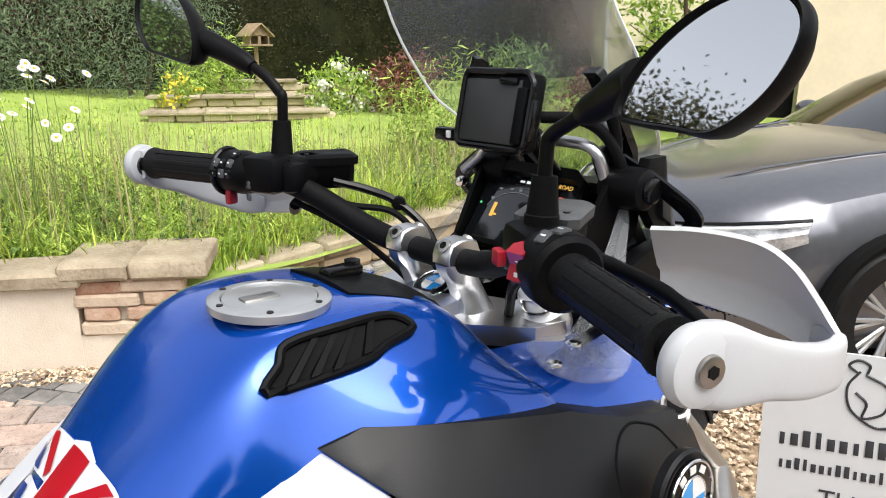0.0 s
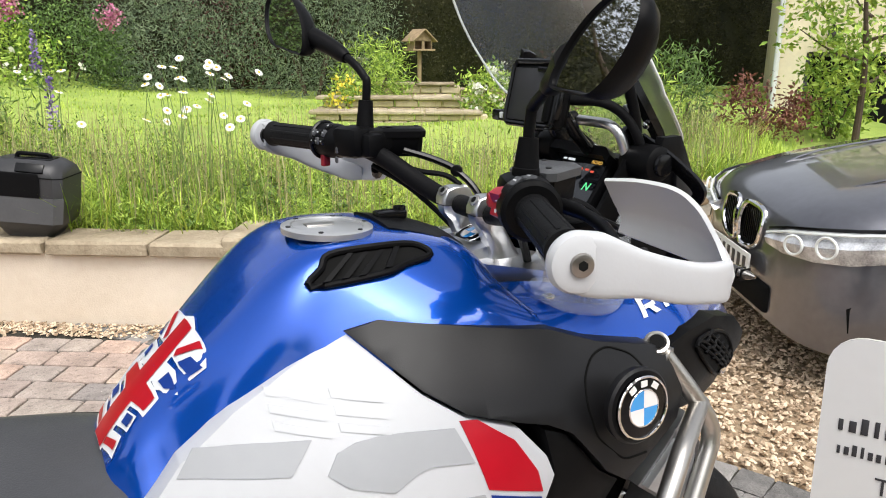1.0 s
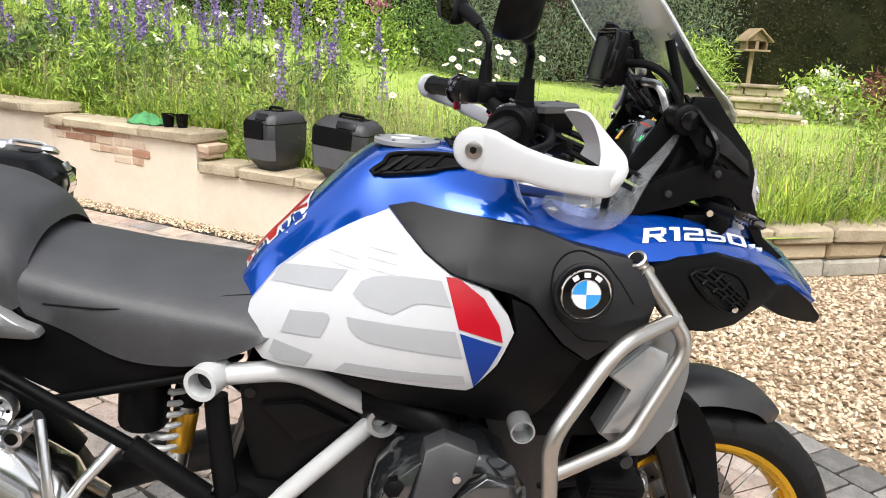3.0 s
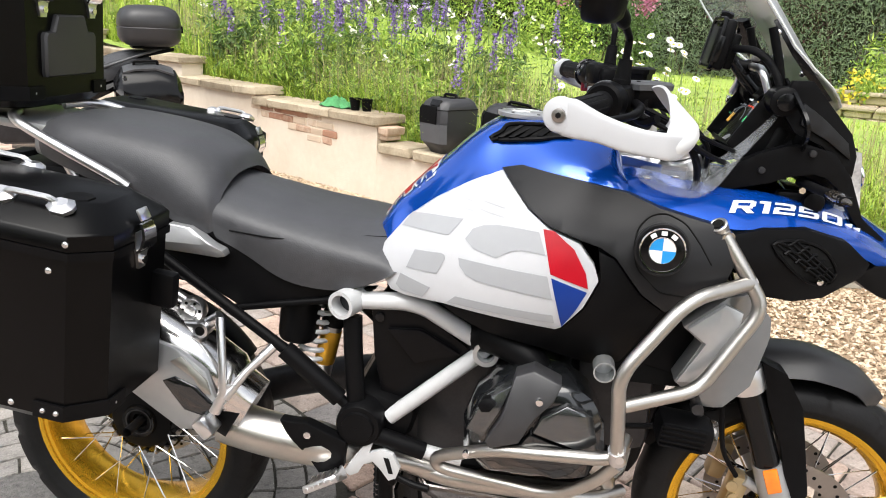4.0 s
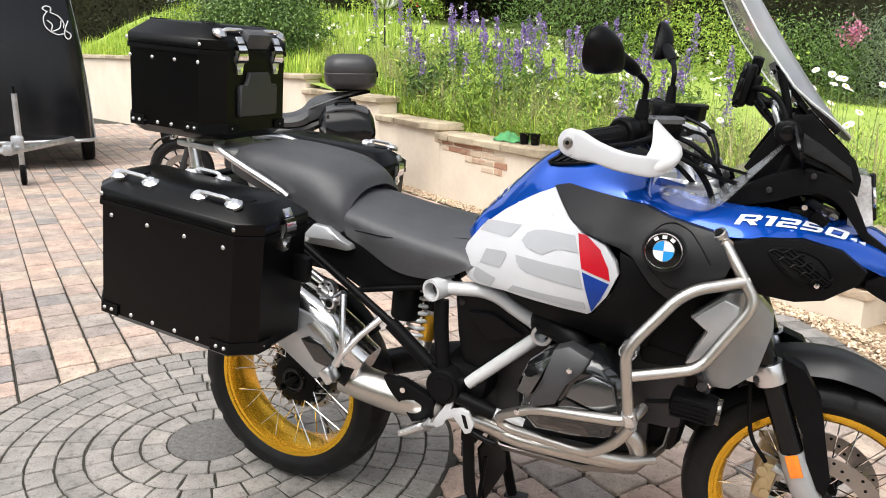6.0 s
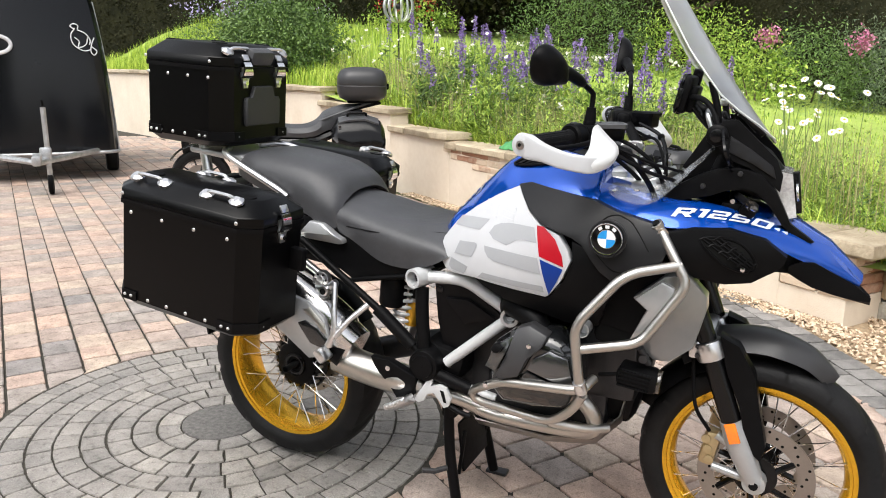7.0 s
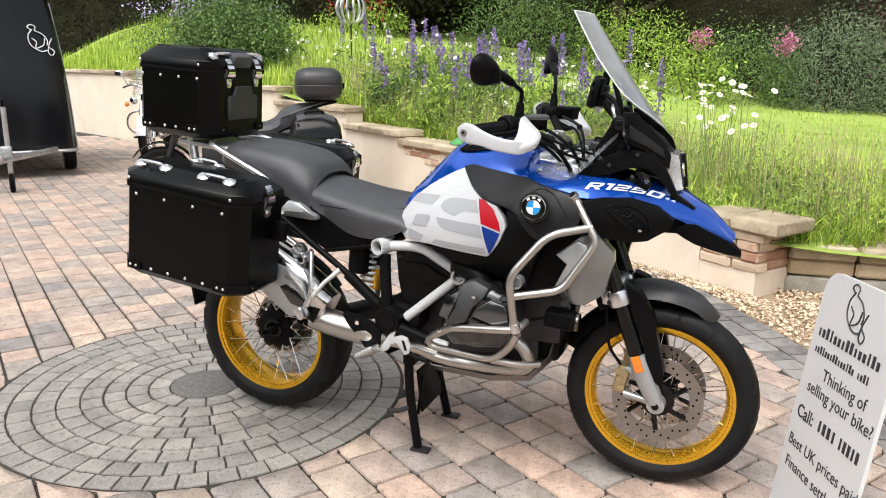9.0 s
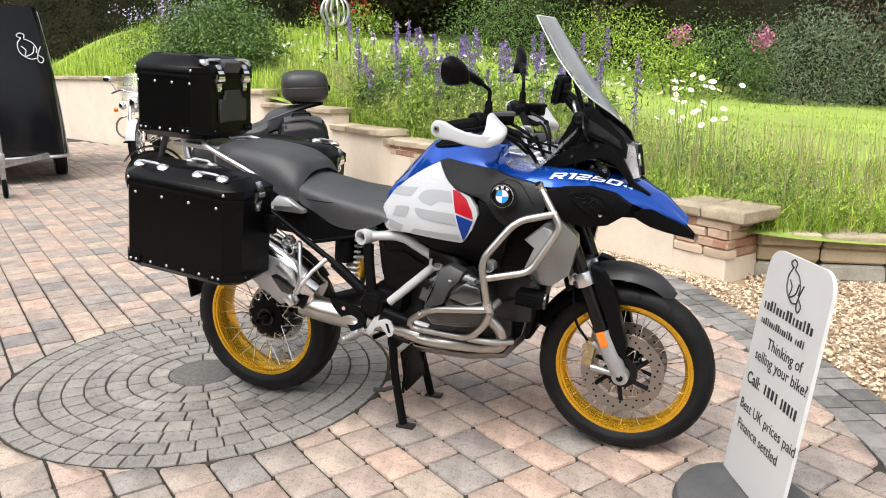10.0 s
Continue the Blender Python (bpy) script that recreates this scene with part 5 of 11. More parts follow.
for nm, mt, ol in DECALS:
    b = panel(ol, lambda x, z: flank(x, z, 0.0016), 0.0012, 0.02)
    c = mirrored(b)
    part(nm, b, M[mt], wp[0])
    part(nm, c, M[mt], wp[1])
for k, (x0, x1) in enumerate(((0.750, 0.802), (0.812, 0.862))):
    for j in range(3):
        z0 = 1.055 - 0.015 * j
        b = panel([(x0, z0), (x1, z0 - 0.006), (x1, z0 - 0.014), (x0, z0 - 0.008)], lambda x, z: flank(x, z, 0.0014), 0.003, 0.02)
        part("embossed_bar", b, M["white"], wp[0])

# ---- black shrouds below the blue wing
S_OUT = [(0.846, 1.106), (0.885, 1.116), (0.987, 1.104), (1.08, 1.092), (1.140, 1.072), (1.232, 1.052), (1.262, 1.035), (1.275, 0.985), (1.262, 0.950), (1.215, 0.925), (1.165, 0.893), (1.120, 0.925), (1.070, 0.985), (1.040, 1.000), (1.005, 1.008), (0.946, 1.024), (0.905, 1.050)]
pair("side_shroud", panel(S_OUT, lambda x, z: flank(x, z, 0.006), 0.03, 0.025, 0, 0.005), M["shroud"], bike, "black side shroud carrying the round badge")
L_OUT = [(0.751, 0.838), (0.975, 0.828), (0.990, 0.836), (1.026, 0.885), (1.048, 0.940), (1.040, 0.990), (1.068, 0.980), (1.118, 0.920), (1.160, 0.890), (1.130, 0.82), (1.105, 0.75), (1.05, 0.74), (0.95, 0.775), (0.842, 0.795), (0.78, 0.82)]
pair("lower_shroud", panel(L_OUT, lambda x, z: flank(x, z, -0.006), 0.06, 0.03, 0, 0.004), M["black"], bike, "black lower fairing panel")
pair("inner_shroud", panel([(1.10, 0.93), (1.165, 0.895), (1.26, 0.95), (1.30, 0.92), (1.21, 0.74), (1.11, 0.76)], lambda x, z: -0.235, 0.05, 0.05), M["black"], bike)

for sd in (-1, 1):
    seam = round_path([V(x, sd * -(flank(x, z, 0.0062)), z) for x, z in ((1.195, 0.925), (1.150, 0.930), (1.105, 0.972), (1.098, 1.010), (1.104, 1.040), (1.124, 1.060), (1.150, 1.066), (1.185, 1.052), (1.212, 1.020), (1.235, 0.985))], 0.012, 4)
    part("panel_seam", tube(seam, 0.0016, 6), M["dark"], bike)
# round badge: black ring, four quarters
BP = V(1.141, -0.3535, 1.017)
bn = V(-0.02, -1.0, 0.10).normalized()
BM_ = Matrix.Translation(BP) @ bn.to_track_quat("Z", "Y").to_matrix().to_4x4()


def roundel(parent, m, r, label):
    b = part("badge", cyl(r, 0.006, m, 48, bev=0.0015), M["gloss"], parent, label)
    part("badge_rim", tube([m @ V(r * math.cos(a), r * math.sin(a), 0.003) for a in np.linspace(0, 2 * math.pi, 48, endpoint=False)], r * 0.045, 6, True), M["chrome"], b)
    ri = r * 0.60
    for k in range(4):
        bm = bmesh.new()
        c = bm.verts.new(m @ V(0, 0, 0.0042))
        a0 = math.pi / 2 * k
        vs = [bm.verts.new(m @ V(ri * math.cos(a0 + math.pi / 2 * j / 10), ri * math.sin(a0 + math.pi / 2 * j / 10), 0.0042)) for j in range(11)]
        for p, q in zip(vs, vs[1:]):
            bm.faces.new((c, p, q))
        part("quarter", bm, M["badgeblue" if k % 2 else "badgewhite"], b)
    part("ring_line", tube([m @ V(ri * math.cos(a), ri * math.sin(a), 0.0042) for a in np.linspace(0, 2 * math.pi, 40, endpoint=False)], r * 0.025, 6, True), M["chrome"], b)
    for a in (35, 0, -35):
        q = m @ Matrix.Rotation(radians(-a), 4, "Z") @ Matrix.Translation((0, r * 0.80, 0.0042))
        part("badge_mark", box(r * 0.26, r * 0.20, 0.001, q), M["badgewhite"], b)
    return b


for sd in (-1, 1):
    mm = Matrix.Translation((BP.x, sd * -BP.y, BP.z)) @ V(bn.x, sd * -bn.y, bn.z).to_track_quat("Z", "Y").to_matrix().to_4x4()
    dish = part("badge_dish", revolve([(0.036, 0.002), (0.044, 0.0), (0.047, 0.003), (0.046, 0.012)], 40, mm @ Matrix.Rotation(-RX, 4, "X")), M["shroud"], bike)
    roundel(dish, mm @ Matrix.Translation((0, 0, 0.002)), 0.0375, "round badge with blue and white quarters")


# ---- blue wings running forward to the beak
def strip(upper, lower, n=8, bulge=0.012, sub=5, thick=0.004):
    U, L = smooth_path(upper, sub), smooth_path(lower, sub)
    rows = []
    for u, l in zip(U, L):
        row = []
        for j in range(n + 1):
            f = j / n
            p = u.lerp(l, f)
            row.append(p + V(0, -1, 0.35) * bulge * math.sin(math.pi * f))
        rows.append(row)
    return loft(rows, False, False)


w_up = [(1.045, -0.150, 1.128), (1.120, -0.148, 1.119), (1.244, -0.146, 1.100), (1.349, -0.136, 1.090), (1.465, -0.108, 1.062), (1.566, -0.078, 1.023), (1.639, -0.048, 0.979), (1.722, -0.010, 0.898)]
w_lo = [(0.992, -0.205, 1.104), (1.075, -0.238, 1.080), (1.170, -0.250, 1.062), (1.262, -0.252, 1.040), (1.353, -0.234, 1.040), (1.462, -0.190, 1.020), (1.575, -0.128, 0.962), (1.714, -0.026, 0.888)]
wing = pair("front_wing", thicken(strip(w_up, w_lo), 0.004), M["blue"], bike, "metallic blue front wing with white model lettering")
top = loft([[(x, -y, z), (x, -y * 0.5, z + 0.014), (x, 0, z + 0.02), (x, y * 0.5, z + 0.014), (x, y, z)] for x, y, z in ((1.400, 0.124, 1.079), (1.465, 0.108, 1.062), (1.566, 0.078, 1.023), (1.639, 0.048, 0.979), (1.722, 0.010, 0.898))], False, False)
part("beak_top", thicken(top, 0.004), M["blue"], bike, "blue beak over the front wheel")
lip = [(1.548, 0.142, 0.948, 0.926), (1.575, 0.131, 0.960, 0.908), (1.605, 0.114, 0.958, 0.890), (1.65, 0.086, 0.930, 0.872), (1.70, 0.044, 0.898, 0.854), (1.746, 0.012, 0.858, 0.846)]
pl = loft([[(x, -y, z1), (x, -y * 0.96, (z1 + z0) / 2), (x, -y * 0.85, z0), (x, 0, z0 - 0.010), (x, y * 0.85, z0), (x, y * 0.96, (z1 + z0) / 2), (x, y, z1), (x, 0, z1 - 0.01)] for x, y, z1, z0 in lip])
part("beak_lip", pl, M["black"], bike, "black lower edge of the beak")
# black intake panel under the wing, with its mesh
I_OUT = [(1.262, 1.030), (1.328, 1.044), (1.41, 1.044), (1.491, 1.020), (1.542, 0.978), (1.535, 0.958), (1.519, 0.941), (1.468, 0.908), (1.408, 0.902), (1.337, 0.916), (1.292, 0.965)]
iy = lambda x, z: -0.268 + 0.16 * max(0, x - 1.265) + 0.64 * max(0, x - 1.265) ** 2 + 0.30 * max(0, 0.955 - z) - 0.010 * math.sin(max(0, min(1, (z - 0.93) / 0.1)) * math.pi)
ip = pair("intake_panel", panel(I_OUT, iy, 0.05, 0.025, 0, 0.008), M["black"], bike, "black intake panel with a mesh grille")
G_OUT = [(1.345, 1.018), (1.399, 1.024), (1.446, 1.006), (1.476, 0.962), (1.460, 0.938), (1.405, 0.958)]
gm = panel(G_OUT, lambda x, z: iy(x, z) - 0.0015, 0.001, 0.015)
part("grille_back", gm.copy(), M["dark"], ip[0])
part("grille_back", mirrored(gm), M["dark"], ip[1])
for k in range(6):
    f = k / 5
    p, q = V(1.345, 0, 1.018).lerp(V(1.458, 0, 0.940), f), V(1.399, 0, 1.024).lerp(V(1.476, 0, 0.962), f)
    for dx, dz in ((0.0, 0.0),):
        part("grille_bar", tube([(x, iy(x, z) - 0.004, z) for x, z in ((p.x + (q.x - p.x) * g + dx, p.z + (q.z - p.z) * g + 0.004 * math.sin(g * 9)) for g in np.linspace(0, 1, 9))], 0.0028, 6), M["black"], ip[0])
for k in range(4):
    g = 0.15 + 0.23 * k
    a_, b_ = V(1.345, 0, 1.018).lerp(V(1.399, 0, 1.024), g), V(1.458, 0, 0.940).lerp(V(1.476, 0, 0.962), g)
    part("grille_bar", tube([(x, iy(x, z) - 0.004, z) for x, z in ((a_.x + (b_.x - a_.x) * f, a_.z + (b_.z - a_.z) * f) for f in np.linspace(0, 1, 9))], 0.0022, 6), M["black"], ip[0])
part("grille_edge", tube([(p.x, iy(p.x, p.z) - 0.003, p.z) for p in smooth_path([(x, 0, z) for x, z in G_OUT], 3, True)], 0.003, 6, True), M["black"], ip[0])
part("panel_screw", cyl(0.006, 0.006, Matrix.Translation((1.447, iy(1.447, 0.945) - 0.006, 0.947)) @ Matrix.Rotation(RX, 4, "X"), 12, bev=0.001), M["chrome"], ip[0])
# model lettering along the wing: square-cut strokes laid on its skin
UP_, LO_ = smooth_path(w_up, 5), smooth_path(w_lo, 5)


def on_wing(x, f):
    """A place on the wing's skin, f of the way from its upper to its lower edge."""
    a, b = [V(x, float(np.interp(x, [p.x for p in c], [p.y for p in c])), float(np.interp(x, [p.x for p in c], [p.z for p in c]))) for c in (UP_, LO_)]
    return a.lerp(b, f) + V(0, -1, 0.35) * 0.012 * math.sin(math.pi * f)


into = V(0, 0.86, -0.5).normalized()
box_ = lambda x0, z0, x1, z1: ((x0, z0), (x1, z0), (x1, z1), (x0, z1))
STROKES = {
    "R": (0.046, [box_(0, 0, 0.25, 1), box_(0.25, 0.79, 0.88, 1), box_(0.76, 0.52, 1, 0.92), box_(0.25, 0.36, 0.90, 0.56), ((0.44, 0.37), (0.74, 0.37), (1.04, 0), (0.72, 0))]),
    "1": (0.024, [box_(0.42, 0, 0.95, 1), box_(0.0, 0.79, 0.42, 1)]),
    "2": (0.043, [box_(0, 0.79, 0.92, 1), box_(0.76, 0.58, 1, 0.92), box_(0.08, 0.40, 0.96, 0.59), box_(0, 0.19, 0.25, 0.52), box_(0, 0, 1, 0.20)]),
    "5": (0.043, [box_(0, 0.79, 1, 1), box_(0, 0.58, 0.25, 0.80), box_(0, 0.40, 0.92, 0.59), box_(0.76, 0.08, 1, 0.52), box_(0, 0, 0.92, 0.20)]),
    "0": (0.044, [box_(0.06, 0.79, 0.94, 1), box_(0.06, 0, 0.94, 0.20), box_(0, 0.08, 0.25, 0.92), box_(0.75, 0.08, 1, 0.92)]),
}
cur, lb = 1.268, bmesh.new()
for ch_ in "R1250":
    wide, quads_ = STROKES[ch_]
    for qi, q in enumerate(quads_):
        c4 = [V(x, z, 0) for x, z in q]
        grid = []
        for i in range(5):
            col = []
            for j in range(5):
                e_ = c4[0].lerp(c4[1], i / 4).lerp(c4[3].lerp(c4[2], i / 4), j / 4)
                x = cur + wide * e_.x + 0.012 * e_.y
                pw_ = on_wing(x, max(0.03, 0.66 - 0.90 * (x - 1.266) - (0.29 + 0.38 * (x - 1.266)) * e_.y))
                ok, hit, _, _ = wing[0].ray_cast(pw_ - into * 0.1, into)
                col.append(lb.verts.new((hit if ok else pw_) - into * (0.0016 + 0.00025 * qi)))
            grid.append(col)
        for i in range(4):
            for j in range(4):
                lb.faces.new((grid[i][j], grid[i + 1][j], grid[i + 1][j + 1], grid[i][j + 1]))
    cur += wide + 0.0065
part("lettering", lb, M["paintwhite"], wing[0], "white model lettering")
for k in range(2):
    part("small_mark", box(0.013, 0.002, 0.007, Matrix.Translation(on_wing(1.512 + 0.018 * k, 0.32) + V(0, -0.002, 0.002))), M["paintwhite"], wing[0])
part("beak_inner", loft([[(x, -w, z0), (x, -w, z1), (x, w, z1), (x, w, z0)] for x, w, z0, z1 in ((1.30, 0.19, 0.94, 1.04), (1.45, 0.15, 0.93, 1.01), (1.56, 0.115, 0.925, 0.965), (1.64, 0.06, 0.90, 0.94))]), M["black"], bike, "black inner beak panel")

# ---- clear wind deflectors with their screws
dq = sheet([(1.105, -0.182), (1.112, -0.170), (1.140, -0.168), (1.172, -0.170), (1.215, -0.160), (1.345, -0.120), (1.345, -0.136), (1.290, -0.170), (1.250, -0.213), (1.225, -0.229), (1.195, -0.238), (1.165, -0.239), (1.130, -0.230), (1.108, -0.214), (1.101, -0.198)], 0.016, 2)
for v in dq.verts:
    x, y = v.co.x, v.co.y
    v.co.z = 1.112 + 0.46 * (y + 0.2) - 0.10 * (x - 1.12) + 1.9 * max(0, x - 1.20) ** 1.5
for side, bm in zip((-1, 1), (dq.copy(), mirrored(dq))):
    dp = part("wind_deflector", thicken(bm, 0.004), M["clear"], bike, "clear plastic wind deflector")
    for x, y, z in ((1.118, 0.203, 1.1135), (1.172, 0.187, 1.1165)):
        part("deflector_screw", join(cyl(0.009, 0.004, Matrix.Translation((x, side * y, z)), 16, bev=0.001), cyl(0.005, 0.006, Matrix.Translation((x, side * y, z)), 10)), M["chrome"], dp)


# ---- engine
eng = part("engine", box(0.44, 0.24, 0.34, Matrix.Translation((0.90, 0, 0.56)), 0.03), M["steel"], bike, "dark boxer engine block")
part("gearbox", box(0.30, 0.22, 0.22, Matrix.Translation((0.72, 0, 0.48)), 0.04), M["steel"], eng)
part("front_case", box(0.20, 0.26, 0.26, Matrix.Translation((1.10, 0, 0.62)), 0.03), M["steel"], eng)


def cylinder_head(sg):
    o = [(0.812, 0.623), (0.835, 0.680), (0.872, 0.710), (0.915, 0.735), (1.005, 0.735), (1.050, 0.705), (1.077, 0.660), (1.085, 0.590), (1.065, 0.555), (1.029, 0.525), (0.940, 0.512), (0.849, 0.512), (0.815, 0.550)]
    cx, cz = 0.955, 0.63
    rings = []
    for y, k in ((-0.10, 0.80), (-0.20, 0.92), (-0.23, 1.0), (-0.285, 1.0), (-0.312, 0.95), (-0.328, 0.82), (-0.334, 0.60)):
        rings.append([(cx + (x - cx) * k + (0.012 if y < -0.3 else 0), y * (1 - 0.10 * (cz - z)), cz + (z - cz) * k) for x, z in o])
    bm = loft(rings)
    hd = part("cylinder_head", bm if sg < 0 else mirrored(bm), M["gunmetal"], bike, "gunmetal boxer cylinder head with plastic covers")

    def plate(nm, ol, mt, y, th=0.02, bev=0.004):
        b = panel(ol, lambda x, z: y + 0.55 * max(0, abs(x - 0.955) - 0.07) ** 1.3 + 0.6 * max(0, z - 0.67) ** 1.2, th, 0.04, 0, bev)
        part(nm, b if sg < 0 else mirrored(b), M[mt], hd)
    plate("cover_band", [(0.910, 0.742), (0.944, 0.755), (0.998, 0.735), (0.985, 0.705), (0.951, 0.670), (0.926, 0.617), (0.872, 0.598), (0.862, 0.610), (0.890, 0.668)], "satin", -0.362, 0.05)
    plate("cover_insert", [(0.965, 0.672), (1.010, 0.700), (1.058, 0.685), (1.078, 0.604), (0.952, 0.642)], "headplate", -0.360, 0.04, 0.003)
    plate("cover_lower", [(0.930, 0.610), (0.946, 0.634), (1.078, 0.592), (1.060, 0.555), (1.00, 0.545), (0.900, 0.560), (0.872, 0.590)], "gunmetal", -0.352, 0.04, 0.004)
    plate("cover_insert", [(0.824, 0.622), (0.852, 0.686), (0.905, 0.722), (0.884, 0.672), (0.856, 0.615)], "headplate", -0.352, 0.04, 0.003)
    plate("plug_cap", [(0.843, 0.680), (0.852, 0.694), (0.866, 0.698), (0.877, 0.688), (0.868, 0.674), (0.852, 0.670)], "black", -0.362, 0.02, 0.002)
    for x, z in ((0.958, 0.712), (0.826, 0.565)):
        part("cover_screw", cyl(0.007, 0.012, Matrix.Translation((x, sg * (0.366 if x > 0.9 else 0.335), z)) @ Matrix.Rotation(RX, 4, "X"), 12, bev=0.001), M["chrome"], hd)
    for k in range(5):
        fb = box(0.17, 0.10, 0.006, Matrix.Translation((0.95, sg * 0.16, 0.56 + 0.035 * k)), 0.001)
        part("cooling_fin", fb, M["steel"], hd)
    ib = tube(smooth_path([(0.80, sg * 0.12, 0.72), (0.85, sg * 0.19, 0.755), (0.92, sg * 0.23, 0.745), (0.95, sg * 0.24, 0.71)], 6), 0.034, 14)
    part("intake_stub", ib, M["black"], hd)
    xs = tube(smooth_path([(1.04, sg * 0.24, 0.56), (1.10, sg * 0.235, 0.50), (1.10, sg * 0.20, 0.43), (1.02, sg * 0.165, 0.395), (0.80, sg * 0.15, 0.385), (0.68, sg * 0.14, 0.40)], 8), 0.022, 14)
    part("header_pipe", xs, M["brushed"], hd, "bronzed stainless exhaust header")


cylinder_head(-1)
cylinder_head(1)
sk = [(0.66, 0.37, 0.10), (0.72, 0.325, 0.15), (0.95, 0.325, 0.165), (1.09, 0.345, 0.155), (1.16, 0.42, 0.13), (1.175, 0.50, 0.10)]
part("skid_plate", thicken(loft([[(x, -w, z + 0.03), (x, -w * 0.8, z), (x, w * 0.8, z), (x, w, z + 0.03)] for x, z, w in sk], False, False), 0.005), M["disc"], bike, "dull aluminium engine guard plate")
part("front_engine_cover", box(0.10, 0.22, 0.30, Matrix.Translation((1.165, 0, 0.56)) @ Matrix.Rotation(0.2, 4, "Y"), 0.04), M["black"], bike)
# near-black block added so that no paving shows through behind the shroud
part("radiator_core", box(0.15, 0.46, 0.20, Matrix.Translation((1.165, 0, 0.80)), 0.02), M["dark"], bike)
part("hose_stub", revolve([(0.018, -0.012), (0.021, -0.012), (0.021, 0.03), (0.001, 0.03)], 20, Matrix.Translation((1.075, -0.285, 0.752))), M["silver"], bike)
part("oil_cooler", box(0.04, 0.30, 0.24, Matrix.Translation((1.26, 0, 0.80)), 0.01), M["dark"], bike)

# ---- silver radiator covers
R_OUT = [(1.203, 0.752), (1.240, 0.835), (1.205, 0.862), (1.275, 0.922), (1.325, 0.926), (1.372, 0.870), (1.375, 0.835), (1.352, 0.735), (1.300, 0.700), (1.262, 0.705)]
rc = pair("radiator_cover", panel(R_OUT, lambda x, z: -0.305 + 1.1 * max(0, x - 1.27) ** 1.25 + 0.10 * abs(z - 0.82), 0.05, 0.02, 0, 0.007), M["coverpaint"], bike, "silver radiator side cover")
for k, sd in ((0, 1), (1, -1)):
    b = panel([(1.205, 0.755), (1.245, 0.838), (1.212, 0.862), (1.272, 0.912), (1.303, 0.900), (1.298, 0.868), (1.262, 0.790), (1.250, 0.757)], lambda x, z: -0.316 + 0.12 * abs(z - 0.83), 0.014, 0.03, 0, 0.003)
    part("cover_plate", b if sd > 0 else mirrored(b), M["silver"], rc[k])

# ---- crash bars of brushed steel
TB = 0.0128


def bar(name, pts, r=TB, bend=0.045, parent=None, label="", m="brushed"):
    b = tube(round_path(pts, bend, 7), r, 16)
    return pair(name, b, M[m], parent or bike, label)


cb = bar("crash_bar", [(1.248, -0.272, 1.044), (1.302, -0.302, 0.965), (1.333, -0.312, 0.915), (1.237, -0.345, 0.760), (1.102, -0.405, 0.742)], bend=0.035, label="brushed steel upper crash bar")
b2 = tube(round_path([(1.312, -0.300, 0.958), (1.195, -0.372, 0.940), (1.088, -0.418, 0.805), (1.096, -0.412, 0.730), (1.103, -0.398, 0.650)], 0.045, 7), TB, 16)
pair("crash_bar", b2, M["brushed"], bike, "brushed steel upper crash bar")
b3 = tube(round_path([(1.125, -0.330, 0.640), (1.105, -0.385, 0.622), (0.875, -0.345, 0.588), (0.752, -0.262, 0.505), (0.760, -0.245, 0.468), (1.005, -0.305, 0.478), (1.075, -0.345, 0.545), (1.110, -0.380, 0.612)], 0.045, 7), TB, 16)
pair("crash_bar", b3, M["brushed"], bike, "brushed steel lower engine crash bar")
b4 = tube(round_path([(1.000, -0.300, 0.476), (1.09, -0.265, 0.458), (1.145, -0.215, 0.452)], 0.04, 7), TB, 16)
pair("crash_bar", b4, M["brushed"], bike, "brushed steel lower engine crash bar")
